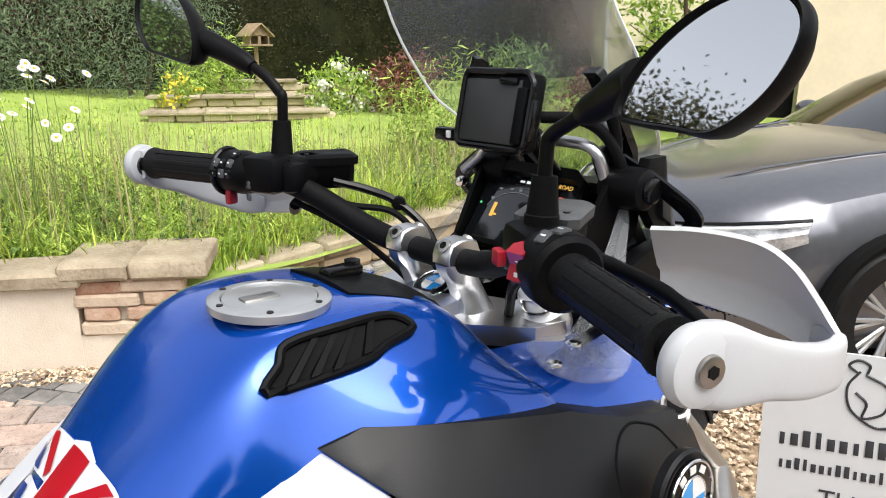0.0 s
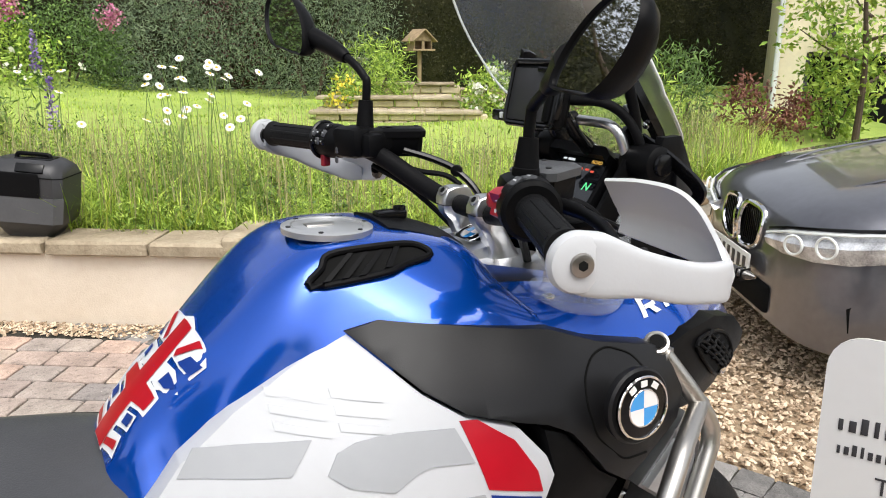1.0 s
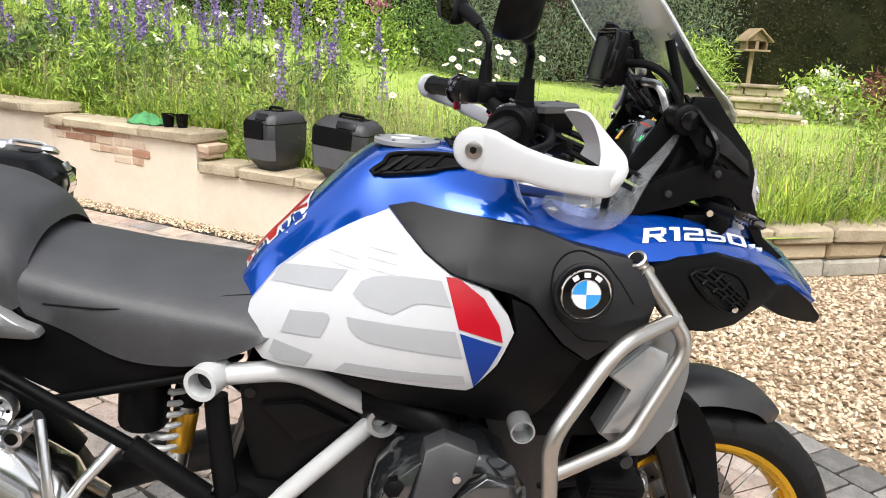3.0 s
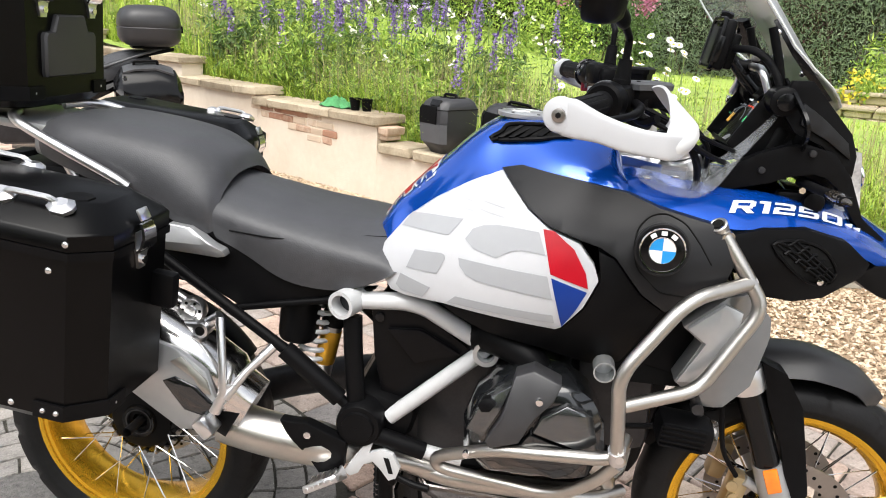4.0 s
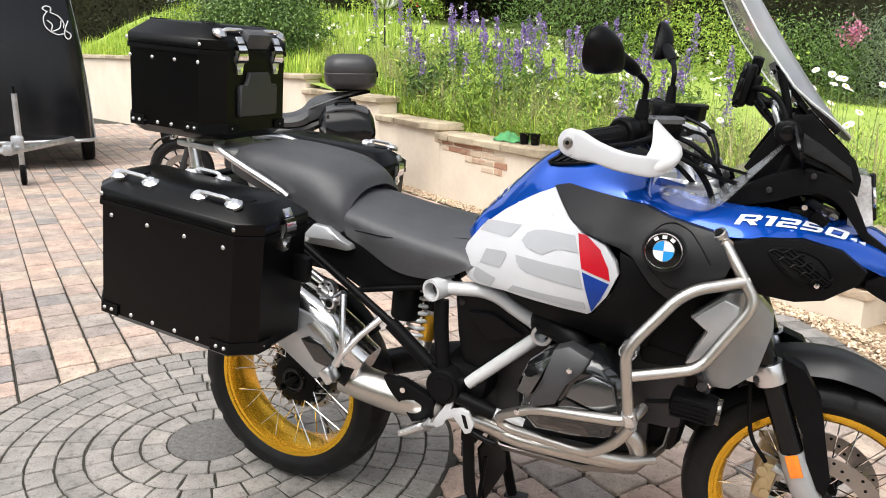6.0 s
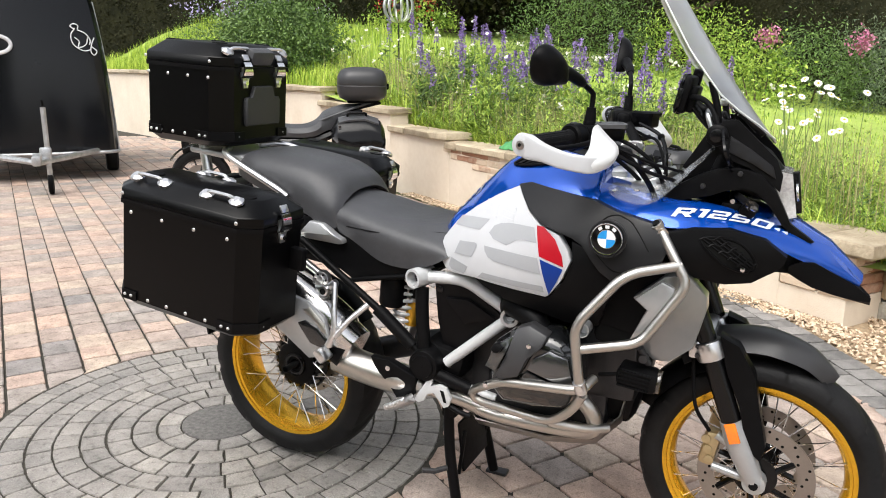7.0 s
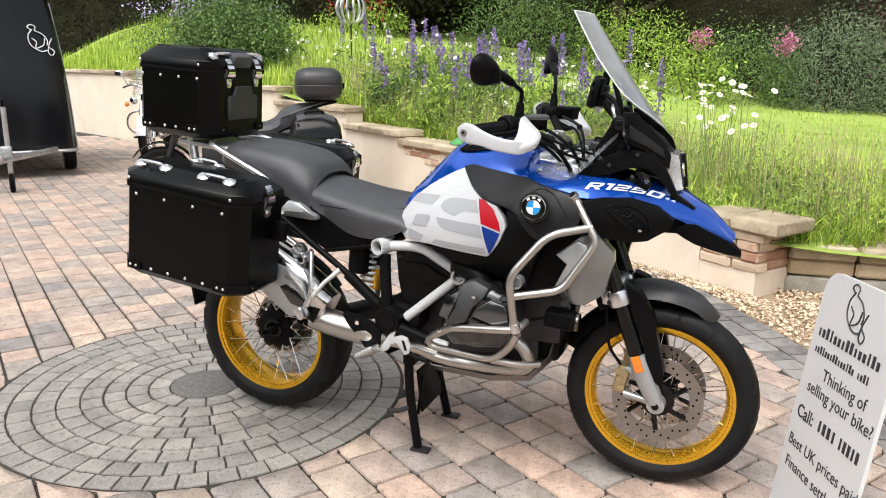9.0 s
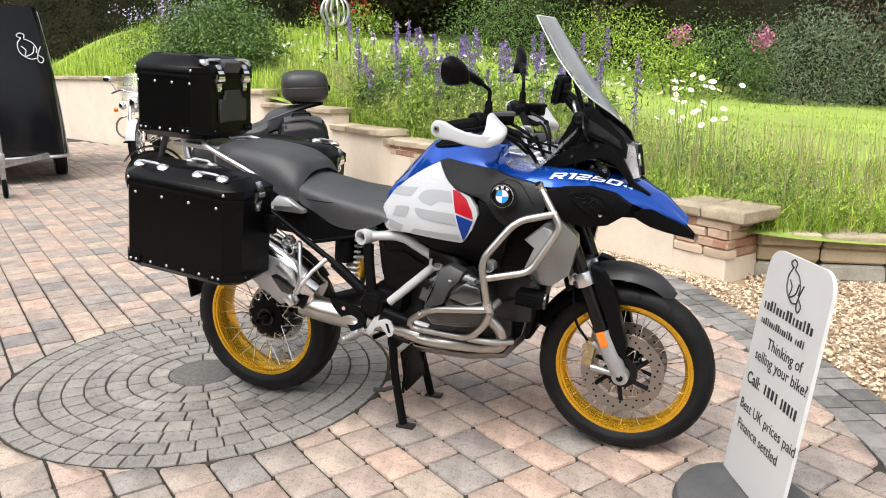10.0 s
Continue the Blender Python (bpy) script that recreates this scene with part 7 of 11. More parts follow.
# ---- aluminium cases
def case(name, label, m, L, W, H, lid, ch, outer=True, pad=False):
    """A chamfered case: L along the bike, W across, H high with its lid; m places the middle of its floor."""
    def octo(l, w, z, c, cb):
        x, y = l / 2, w / 2
        return [(-x + c, -y, z), (x - c, -y, z), (x, -y + c, z), (x, y - cb, z), (x - cb, y, z), (-x + cb, y, z), (-x, y - cb, z), (-x, -y + c, z)]
    hb = H - lid
    cb = 0.02 if outer else ch
    body = loft([octo(L - 0.05, W - 0.05, 0, ch, cb), octo(L, W, 0.025, ch, cb), octo(L, W, hb, ch, cb)])
    body.transform(m)
    c = part(name, body, M["case"], bike, label)
    ld = loft([octo(L + 0.006, W + 0.006, hb + 0.004, ch, cb), octo(L + 0.006, W + 0.006, hb + 0.030, ch, cb), octo(L, W, hb + 0.034, ch, cb), octo(L - 0.080, W - 0.080, H - 0.003, ch, cb), octo(L - 0.088, W - 0.088, H, ch, cb)])
    ld.transform(m)
    lidp = part("lid", ld, M["case"], c)
    band = loft([octo(L + 0.010, W + 0.010, hb - 0.012, ch, cb), octo(L + 0.010, W + 0.010, hb + 0.002, ch, cb)])
    band.transform(m)
    part("seal_band", band, M["black"], c)
    # corner guards at the floor, with rivets
    for sx in (-1, 1):
        for sy in ((-1,) if outer else (-1, 1)):
            pts = [V(sx * (L / 2 - ch - 0.055), sy * (W / 2 + 0.001), 0), V(sx * (L / 2 - ch), sy * (W / 2 + 0.001), 0), V(sx * (L / 2 + 0.001), sy * (W / 2 - ch), 0), V(sx * (L / 2 + 0.001), sy * (W / 2 - ch - 0.05), 0)]
            bm = loft([[p + V(0, 0, z) for z in (0.022, 0.052)] for p in pts], False, False)
            bm.transform(m)
            g = part("corner_guard", thicken(bm, -0.004), M["black"], c)
            for f, q in ((0.35, (pts[0], pts[1])), (0.8, (pts[0], pts[1])), (0.4, (pts[2], pts[3]))):
                p = q[0].lerp(q[1], f)
                part("rivet", ball(0.0052, m @ Matrix.Translation((p.x, p.y + sy * 0.004 * (abs(p.y) > W / 2 - 0.01), 0.037)), (1, 1, 1), 8, 6), M["alu"], g)
            cap = loft([octo(0.05, 0.05, 0, 0.012, 0.012), octo(0.046, 0.046, 0.007, 0.012, 0.012)])
            cap.transform(m @ Matrix.Translation((sx * (L / 2 - 0.088), sy * (W / 2 - 0.088), H - 0.004)))
            part("lid_corner", cap, M["black"], lidp)
    for sy in ((-1,) if outer else (-1, 1)):
        for k in range(4):
            x = (-0.42 + 0.28 * k) * L * 0.82
            part("rivet", ball(0.0058, m @ Matrix.Translation((x, sy * (W / 2 + 0.001), hb - 0.035)), (1, 0.6, 1), 8, 6), M["alu"], c)
            part("rivet", ball(0.0058, m @ Matrix.Translation((x * 0.62, sy * (W / 2 + 0.001), 0.036)), (1, 0.6, 1), 8, 6), M["alu"], c)
        for k in (-1, 1):
            part("rivet", ball(0.0058, m @ Matrix.Translation((k * (L / 2 - 0.05), sy * (W / 2 + 0.004), hb + 0.017)), (1, 0.6, 1), 8, 6), M["alu"], lidp)
    return c, lidp, hb


def latch(m, parent):
    pl3 = loft([[m @ V(x, y, z) for y, z in ((-0.021, 0.030), (-0.023, 0.0), (-0.016, -0.012), (-0.010, -0.040), (0.010, -0.040), (0.016, -0.012), (0.023, 0.0), (0.021, 0.030))] for x in (-0.003, 0.003)])
    lt = part("latch", pl3, M["alu"], parent, "bright metal latch")
    lev = loft([[m @ V(x, -w, z), m @ V(x + 0.005, -w, z), m @ V(x + 0.005, w, z), m @ V(x, w, z)] for x, z, w in ((0.003, -0.006, 0.024), (0.010, 0.004, 0.024), (0.012, 0.020, 0.020), (0.010, 0.034, 0.019), (0.004, 0.046, 0.018))])
    part("latch_lever", lev, M["chrome"], lt)
    part("latch_hook", box(0.006, 0.030, 0.022, m @ Matrix.Translation((0.001, 0, 0.060)) @ Matrix.Rotation(-0.5, 4, "Y"), 0.002), M["alu"], lt)
    part("latch_barrel", cyl(0.0075, 0.008, m @ Matrix.Translation((0.005, 0, -0.024)) @ Matrix.Rotation(RX, 4, "Y"), 14), M["chrome"], lt)
    for sy in (-1, 1):
        part("latch_rivet", ball(0.004, m @ Matrix.Translation((0.004, sy * 0.014, -0.006)), (0.6, 1, 1), 8, 6), M["brushed"], lt)


def lid_handle(m, parent):
    h = part("lid_handle", tube(round_path([m @ V(-0.050, 0, 0.004), m @ V(-0.036, 0, 0.016), m @ V(0.036, 0, 0.016), m @ V(0.050, 0, 0.004)], 0.009, 4), 0.0058, 8), M["alu"], parent, "bare metal lid handle")
    for sx in (-1, 1):
        ft = [[m @ V(sx * (0.052 + a * lx), b * ly, z) for a, b in ((-1, -0.4), (-0.4, -1), (0.6, -1), (1, -0.3), (1, 0.3), (0.6, 1), (-0.4, 1), (-1, 0.4))] for lx, ly, z in ((0.023, 0.018, -0.003), (0.023, 0.018, 0.004), (0.013, 0.010, 0.012))]
        part("handle_foot", loft(ft), M["alu"], h)


PM = Matrix.Translation((-0.064, -0.456, 0.683)) @ Matrix.Rotation(math.radians(7.0), 4, "Y")
pc, pl_, hb = case("pannier_case", "black aluminium side case with riveted corners", PM, 0.520, 0.245, 0.399, 0.068, 0.050)
for k in (-0.140, 0.122):
    lid_handle(PM @ Matrix.Translation((k, -0.084, 0.394)) @ Matrix.Rotation(0.45, 4, "X"), pl_)
lid_handle(PM @ Matrix.Translation((-0.06, 0.094, 0.392)), pl_)
latch(PM @ Matrix.Translation((0.264, 0.010, hb - 0.012)), pc)
part("case_bracket", box(0.05, 0.03, 0.07, PM @ Matrix.Translation((0.280, 0.07, 0.22)), 0.008), M["black"], pc)
PL = Matrix.Translation((-0.205, 0.456, 0.700)) @ Matrix.Rotation(math.radians(7.0), 4, "Y") @ Matrix.Rotation(math.pi, 4, "Z")
pc2, pl2, hb = case("pannier_case", "black aluminium side case with riveted corners", PL, 0.480, 0.245, 0.399, 0.068, 0.050)
latch(PL @ Matrix.Translation((-0.244, -0.010, hb - 0.012)) @ Matrix.Rotation(math.pi, 4, "Z"), pc2)
lid_handle(PL @ Matrix.Translation((-0.122, -0.084, 0.394)) @ Matrix.Rotation(0.45, 4, "X"), pl2)
TM = Matrix.Translation((-0.378, 0, 1.160)) @ Matrix.Rotation(math.radians(4.2), 4, "Y")
tc_, tl_, hb = case("top_case", "black aluminium top case with a padded backrest", TM, 0.378, 0.395, 0.338, 0.074, 0.058, False)
for sy in (-1, 1):
    latch(TM @ Matrix.Translation((0.192, sy * 0.088, hb - 0.026)), tc_)
    lid_handle(TM @ Matrix.Translation((0.163, sy * 0.09, 0.314)) @ Matrix.Rotation(math.radians(35), 4, "Y") @ Matrix.Rotation(RX, 4, "Z"), tl_)
pad_ol = [(-0.088, 0.070), (0.088, 0.070), (0.092, 0.080), (0.092, 0.158), (0.086, 0.166), (0.062, 0.168), (0.048, 0.204), (-0.048, 0.204), (-0.062, 0.168), (-0.086, 0.166), (-0.092, 0.158), (-0.092, 0.080)]
pad_bm = loft([[TM @ V(x, y * k, 0.137 + (z - 0.137) * k) for y, z in pad_ol] for x, k in ((0.187, 1.0), (0.197, 1.0), (0.202, 0.95), (0.203, 0.80))])
part("backrest_pad", pad_bm, M["satin"], tc_, "black moulded backrest pad")
part("lid_pad", box(0.05, 0.12, 0.075, TM @ Matrix.Translation((0.172, 0, 0.292)) @ Matrix.Rotation(math.radians(20), 4, "Y"), 0.015), M["seat"], tl_)


# ---- steering head and bars
YC = -0.012  # the middle plane of the steering head


def far(p, dz=0.0):
    """The mirror image of a place across the middle of the steering head."""
    return V(p[0], 2 * YC - p[1], p[2] + dz)


yk = sheet([(1.075, -0.060), (1.098, -0.085), (1.150, -0.150), (1.195, -0.158), (1.225, -0.125), (1.205, -0.070), (1.190, -0.030), (1.190, 0.006), (1.205, 0.046), (1.225, 0.101), (1.195, 0.134), (1.150, 0.126), (1.098, 0.061), (1.075, 0.036)], 0.05)
for v in yk.verts:
    v.co.z = 1.130
yk = thicken(yk, 0.024)
yoke = part("fork_yoke", yk, M["alu"], bike, "bare aluminium fork yoke")
part("yoke_web", loft([[(1.076, YC - w, z), (1.076, YC + w, z), (1.150, YC + w * 0.9, z + 0.006), (1.150, YC - w * 0.9, z + 0.006)] for w, z in ((0.050, 1.124), (0.045, 1.142), (0.034, 1.150))]), M["alu"], yoke)
bgm = Matrix.Translation((1.119, YC - 0.003, 1.156)) @ Matrix.Rotation(math.radians(-22), 4, "Y") @ Matrix.Rotation(math.radians(-90), 4, "Z")
part("badge_seat", cyl(0.030, 0.014, bgm @ Matrix.Translation((0, 0, -0.007)), 36, bev=0.003), M["black"], yoke)
roundel(yoke, bgm, 0.026, "round badge on the fork yoke")
for sd in (-1, 1):
    yf = YC + sd * 0.108
    part("clamp_boss", cyl(0.036, 0.034, Matrix.Translation((1.196, yf, 1.124)) @ Matrix.Rotation(math.radians(-21), 4, "Y"), 28, bev=0.005), M["alu"], yoke)
    cp_ = part("fork_cap", cyl(0.024, 0.020, Matrix.Translation((1.189, yf, 1.152)) @ Matrix.Rotation(math.radians(-21), 4, "Y"), 24, bev=0.004), M["alu"], yoke, "bare metal fork cap")
    part("cap_hex", cyl(0.011, 0.010, Matrix.Translation((1.184, yf, 1.164)) @ Matrix.Rotation(math.radians(-21), 4, "Y"), 6, bev=0.001), M["steel"], cp_)
    part("fork_collar", cyl(0.030, 0.022, Matrix.Translation((1.207, yf, 1.095)) @ Matrix.Rotation(math.radians(-21), 4, "Y"), 28, bev=0.003), M["alu"], yoke)
    part("fork_boot", tube([(fx(1.09), sd * 0.112, 1.09), (fx(1.03), sd * 0.112, 1.03)], 0.033, 20), M["rubber"], yoke)
    y = YC + sd * 0.043
    rr_ = [[(xc + a * lx, y + b * ly, z) for a, b in ((-1, -0.6), (-0.6, -1), (0.6, -1), (1, -0.6), (1, 0.6), (0.6, 1), (-0.6, 1), (-1, 0.6))] for xc, lx, ly, z in ((1.146, 0.027, 0.020, 1.126), (1.143, 0.021, 0.016, 1.140), (1.128, 0.019, 0.0145, 1.168), (1.119, 0.024, 0.0145, 1.184), (1.117, 0.0255, 0.0145, 1.1945))]
    rsr = part("bar_riser", loft(rr_), M["alu"], yoke, "aluminium handlebar riser")
    cc_ = [(0.0255, 0.0), (0.0255, 0.010), (0.020, 0.0225), (0.008, 0.0262), (-0.008, 0.0262), (-0.020, 0.0225), (-0.0255, 0.010), (-0.0255, 0.0)]
    part("clamp_cap", loft([[(1.117 + px * k, y + sy_, 1.1962 + pz * k) for px, pz in cc_] for sy_, k in ((-0.0145, 0.94), (-0.0125, 1.0), (0.0125, 1.0), (0.0145, 0.94))]), M["alu"], rsr)
    for bx, bz_, ry in ((1.0985, 1.2155, -52), (1.1355, 1.2155, 52)):
        bm_ = Matrix.Translation((bx, y, bz_)) @ Matrix.Rotation(math.radians(ry), 4, "Y")
        bo = part("clamp_bolt", cyl(0.0088, 0.007, bm_, 20, bev=0.001), M["brushed"], rsr)
        part("bolt_socket", cyl(0.0048, 0.0012, bm_ @ Matrix.Translation((0, 0, 0.0034)), 6), M["dark"], bo)
barp = [far((0.953, -0.440, 1.244), 0.028), far((1.015, -0.275, 1.253), 0.019), V(1.058, 0.190, 1.262), V(1.118, 0.078, 1.196), V(1.118, -0.100, 1.196), V(1.062, -0.195, 1.240), V(1.026, -0.275, 1.253), V(0.958, -0.430, 1.246)]
hb_ = part("handlebar", tube(round_path(barp, 0.06, 7), 0.0150, 20), M["rubber"], bike, "black tubular handlebar")


def controls(sg):
    left = sg > 0
    T = (lambda x, y, z: far((x, y, z), 0.022)) if left else (lambda x, y, z: V(x, y, z))
    e = V(0.957, -0.428, 1.245) if not left else far((0.957, -0.428, 1.245), 0.028)
    i = V(1.026, -0.275, 1.253) if not left else far((1.012, -0.275, 1.253), 0.020)
    d = (e - i).normalized()
    L = (e - i).length
    ax = d.to_track_quat("Z", "Y").to_matrix().to_4x4()
    at = lambda f: Matrix.Translation(i + d * f) @ ax
    gp = [i + d * (L * f) for f in np.linspace(0.10, 0.97, 22)]
    g = part("grip", tube(gp, [0.0225, 0.0205] + [0.0190 + 0.0006 * (k % 2) for k in range(18)] + [0.0215, 0.0225], 24), M["grip"], bike, "ribbed black rubber grip")
    o0 = d.orthogonal().normalized() * 0.0192
    for k in range(9):
        o = o0.copy()
        o.rotate(Matrix.Rotation(2 * math.pi * k / 9, 3, d))
        q = o0.copy()
        q.rotate(Matrix.Rotation(2 * math.pi * (k + 0.5) / 9, 3, d))
        part("grip_rib", loft([[p + o * 0.92, p + (o * 1.06 + q * 0.0), p + (o + q).normalized() * 0.0203, p + q * 0.92] for p in (gp[3], gp[11], gp[19])]), M["grip"], g)
    # drum of the switch gear, its collar and the block inboard of it
    sw = part("switch_housing", revolve([(0.012, -0.022), (0.030, -0.022), (0.0345, -0.017), (0.0355, 0.006), (0.034, 0.014), (0.030, 0.020), (0.0285, 0.028), (0.027, 0.033), (0.012, 0.034)], 36, at(0.0) @ Matrix.Rotation(-RX, 4, "X")) if not left else
              revolve([(0.012, -0.024), (0.026, -0.024), (0.0285, -0.018), (0.0290, 0.010), (0.027, 0.020), (0.0245, 0.030), (0.012, 0.031)], 36, at(0.0) @ Matrix.Rotation(-RX, 4, "X")), M["black"], bike, "black handlebar switch housing")
    part("housing_seam", tube([i + d * 0.015 + (o0 * (1.78 if not left else 1.46)).copy() @ Matrix.Rotation(a, 3, d) for a in np.linspace(0, 2 * math.pi, 30, endpoint=False)], 0.0009, 5, True), M["dark"], sw)
    blk = i - d * 0.046 + V(0.004, 0, 0.002)
    part("housing_body", box(0.056, 0.050, 0.058, Matrix.Translation(blk) @ ax, 0.012), M["black"], sw)
    part("perch_clamp", box(0.040, 0.040, 0.030, Matrix.Translation(i - d * 0.075 + V(0.012, 0, -0.002)) @ ax, 0.010), M["black"], sw)
    back = V(-0.80, 0, 0.60)
    bq = back.to_track_quat("Z", "Y").to_matrix().to_4x4()
    r0 = 0.034 if not left else 0.0285
    rim_ = lambda f, a: Matrix.Translation(i + d * f + V(-math.cos(a) * r0, 0, math.sin(a) * r0)) @ V(-math.cos(a), 0, math.sin(a)).to_track_quat("Z", "Y").to_matrix().to_4x4()
    if not left:
        rk = part("kill_switch", loft([[(1.008 + dx + a * 0.008, -0.252 + b * 0.0095, z) for a, b in ((-1, -1), (1, -1), (1, 1), (-1, 1))] for dx, z in ((0.004, 1.238), (-0.004, 1.243), (0.000, 1.256), (-0.006, 1.268), (0.004, 1.273))]), M["redbtn"], sw, "red rocker switch")
        part("switch_mark", box(0.0012, 0.006, 0.006, Matrix.Translation((0.9985, -0.253, 1.262))), M["paintwhite"], rk)
        part("switch_mark", box(0.0012, 0.004, 0.006, Matrix.Translation((0.9975, -0.252, 1.247))), M["paintwhite"], rk)
        part("call_button", box(0.010, 0.016, 0.016, Matrix.Translation((1.018, -0.213, 1.252)) @ ax, 0.003), M["redbtn"], sw, "red call button")
        for f, a in ((-0.004, 1.02), (0.004, 1.5)):
            bt_ = part("button", box(0.013, 0.016, 0.006, rim_(f, a), 0.002), M["greycase"], sw)
            part("button_mark", box(0.005, 0.002, 0.0008, rim_(f, a) @ Matrix.Translation((0, 0, 0.0032))), M["paintwhite"], bt_)
    else:
        for k in range(7):
            f, a = -0.014 + 0.012 * (k % 3), 0.05 + 0.46 * (k // 3)
            bt_ = part("button", box(0.010, 0.012, 0.008, rim_(f, a), 0.002), M["greycase" if k % 2 else "gloss"], sw)
            part("button_mark", box(0.005, 0.002, 0.0008, rim_(f, a) @ Matrix.Translation((0, 0, 0.0042))), M["paintwhite"], bt_)
        part("control_ring", tube([i + d * 0.022 + (o0 * 1.52).copy() @ Matrix.Rotation(a, 3, d) for a in np.linspace(0, 2 * math.pi, 26, endpoint=False)], 0.0042, 8, True), M["gloss"], sw)
        part("hazard_switch", box(0.016, 0.024, 0.010, Matrix.Translation((1.000, 0.258, 1.242)) @ ax, 0.003), M["redbtn"], sw, "red thumb switch")
        for z in (1.262, 1.246):
            part("button", box(0.004, 0.012, 0.010, Matrix.Translation((1.002, 0.214, z)) @ Matrix.Rotation(-0.2, 4, "Z"), 0.0015), M["greycase"], sw)
    # lever and fluid reservoir
    part("lever_perch", box(0.060, 0.040, 0.036, Matrix.Translation(T(1.072, -0.222, 1.256)), 0.008), M["black"], sw)
    part("lever", tube(smooth_path([T(1.078, -0.245, 1.250), T(1.082, -0.300, 1.246), T(1.062, -0.365, 1.240), T(1.020, -0.425, 1.236)], 6), [0.009] * 6 + [0.0075] * 6 + [0.0065] * 6 + [0.008], 10), M["black"], sw, "black hand lever")
    rc_ = V(1.098, -0.212, 1.264) if not left else V(1.110, 0.196, 1.272)
    rm_ = Matrix.Translation(rc_) @ Matrix.Rotation(math.radians(-24 * sg), 4, "Z")
    rs_ = part("fluid_reservoir", loft([[(a * lx, b * ly, z) for a, b in ((-1, -0.7), (-0.8, -1), (0.8, -1), (1, -0.7), (1, 0.7), (0.8, 1), (-0.8, 1), (-1, 0.7))] for lx, ly, z in ((0.030, 0.022, -0.022), (0.034, 0.025, -0.018), (0.036, 0.027, 0.010))]), M["black"], bike, "black brake fluid reservoir")
    rs_.data.transform(rm_)
    lidb = loft([[(a * lx, b * ly, z) for a, b in ((-1, -0.7), (-0.8, -1), (0.8, -1), (1, -0.7), (1, 0.7), (0.8, 1), (-0.8, 1), (-1, 0.7))] for lx, ly, z in ((0.040, 0.031, 0.010), (0.041, 0.032, 0.020), (0.036, 0.027, 0.024))])
    lidb.transform(rm_)
    part("reservoir_lid", lidb, M["greycase" if not left else "black"], rs_)
    for sx_, sy_ in ((-1, -1), (1, 1)):
        part("lid_screw", cyl(0.0035, 0.002, rm_ @ Matrix.Translation((sx_ * 0.028, sy_ * 0.018, 0.0245)), 10), M["steel"], rs_)
    # hand guard: a flat blade from the bar end round the front, and the shield above it
    dz = 0.028 if left else 0.0
    G = (lambda x, y, z: far((x, y, z), dz - 0.27 * (x - 0.944))) if left else (lambda x, y, z: V(x, y, z))
    path = smooth_path([G(0.941, -0.436, 1.242), G(0.968, -0.453, 1.240), G(1.000, -0.464, 1.232), G(1.045, -0.474, 1.219), G(1.080, -0.479, 1.213), G(1.106, -0.477, 1.210), G(1.124, -0.466, 1.208), G(1.142, -0.447, 1.209)], 5)
    n = len(path)
    rings = []
    for k, p in enumerate(path):
        t = (path[min(k + 1, n - 1)] - path[max(k - 1, 0)]).normalized()
        sd_ = t.cross(V(0, 0, 1)).normalized()
        f = k / (n - 1)
        hz = float(np.interp(f, [0, 0.07, 0.16, 0.32, 0.55, 0.75, 0.9, 1], [0.020, 0.029, 0.030, 0.022, 0.0195, 0.0205, 0.018, 0.012]))
        hy = float(np.interp(f, [0, 0.1, 0.4, 0.8, 1], [0.008, 0.011, 0.0085, 0.006, 0.004]))
        rings.append([p + sd_ * hy * math.copysign(abs(math.cos(a)) ** 0.45, math.cos(a)) + V(0, 0, hz) * math.copysign(abs(math.sin(a)) ** 0.45, math.sin(a)) for a in np.linspace(0, 2 * math.pi, 20, endpoint=False)])
    hg_ = part("hand_guard", loft(rings), M["white"], bike, "white hand guard")
    out = (V(-0.28, -0.955, 0.02) if not left else V(-0.28, 0.955, 0.02)).normalized()
    em = Matrix.Translation(G(0.9515, -0.440, 1.2435)) @ out.to_track_quat("Z", "Y").to_matrix().to_4x4() @ Matrix.Translation((0, 0, 0.0075))
    part("guard_boss", cyl(0.0285, 0.020, em, 40, bev=0.008), M["white"], hg_)
    part("boss_ring", revolve([(0.0115, 0.0090), (0.0120, 0.0100), (0.0158, 0.0118), (0.0168, 0.0108), (0.0168, 0.006)], 36, em @ Matrix.Rotation(RX, 4, "X") @ Matrix.Diagonal((1, -1, 1, 1))), M["steel"], hg_)
    bt = part("bar_end_bolt", cyl(0.0112, 0.005, em @ Matrix.Translation((0, 0, 0.0115)), 28, bev=0.002), M["disc"], hg_, "steel bar end bolt")
    part("bolt_socket", cyl(0.0048, 0.0016, em @ Matrix.Translation((0, 0, 0.0140)), 6), M["dark"], bt)
    lo = smooth_path([G(1.098, -0.481, 1.194), G(1.124, -0.469, 1.193), G(1.146, -0.440, 1.197), G(1.152, -0.400, 1.204), G(1.142, -0.350, 1.212), G(1.128, -0.312, 1.220)], 6)
    cr_ = smooth_path([G(1.108, -0.480, 1.215), G(1.134, -0.466, 1.217), G(1.156, -0.436, 1.225), G(1.163, -0.398, 1.236), G(1.152, -0.350, 1.243), G(1.132, -0.306, 1.246)], 6)
    up = smooth_path([G(1.110, -0.478, 1.229), G(1.114, -0.458, 1.252), G(1.112, -0.436, 1.276), G(1.108, -0.408, 1.290), G(1.103, -0.362, 1.292), G(1.097, -0.318, 1.287)], 6)
    rows = []
    for a, c, b in zip(lo, cr_, up):
        rows.append([a, a.lerp(c, 0.35) + V(0.004, 0, 0), a.lerp(c, 0.7) + V(0.005, 0, 0), c, c.lerp(b, 0.12) + V(0.001, 0, 0), c.lerp(b, 0.35), c.lerp(b, 0.7), b])
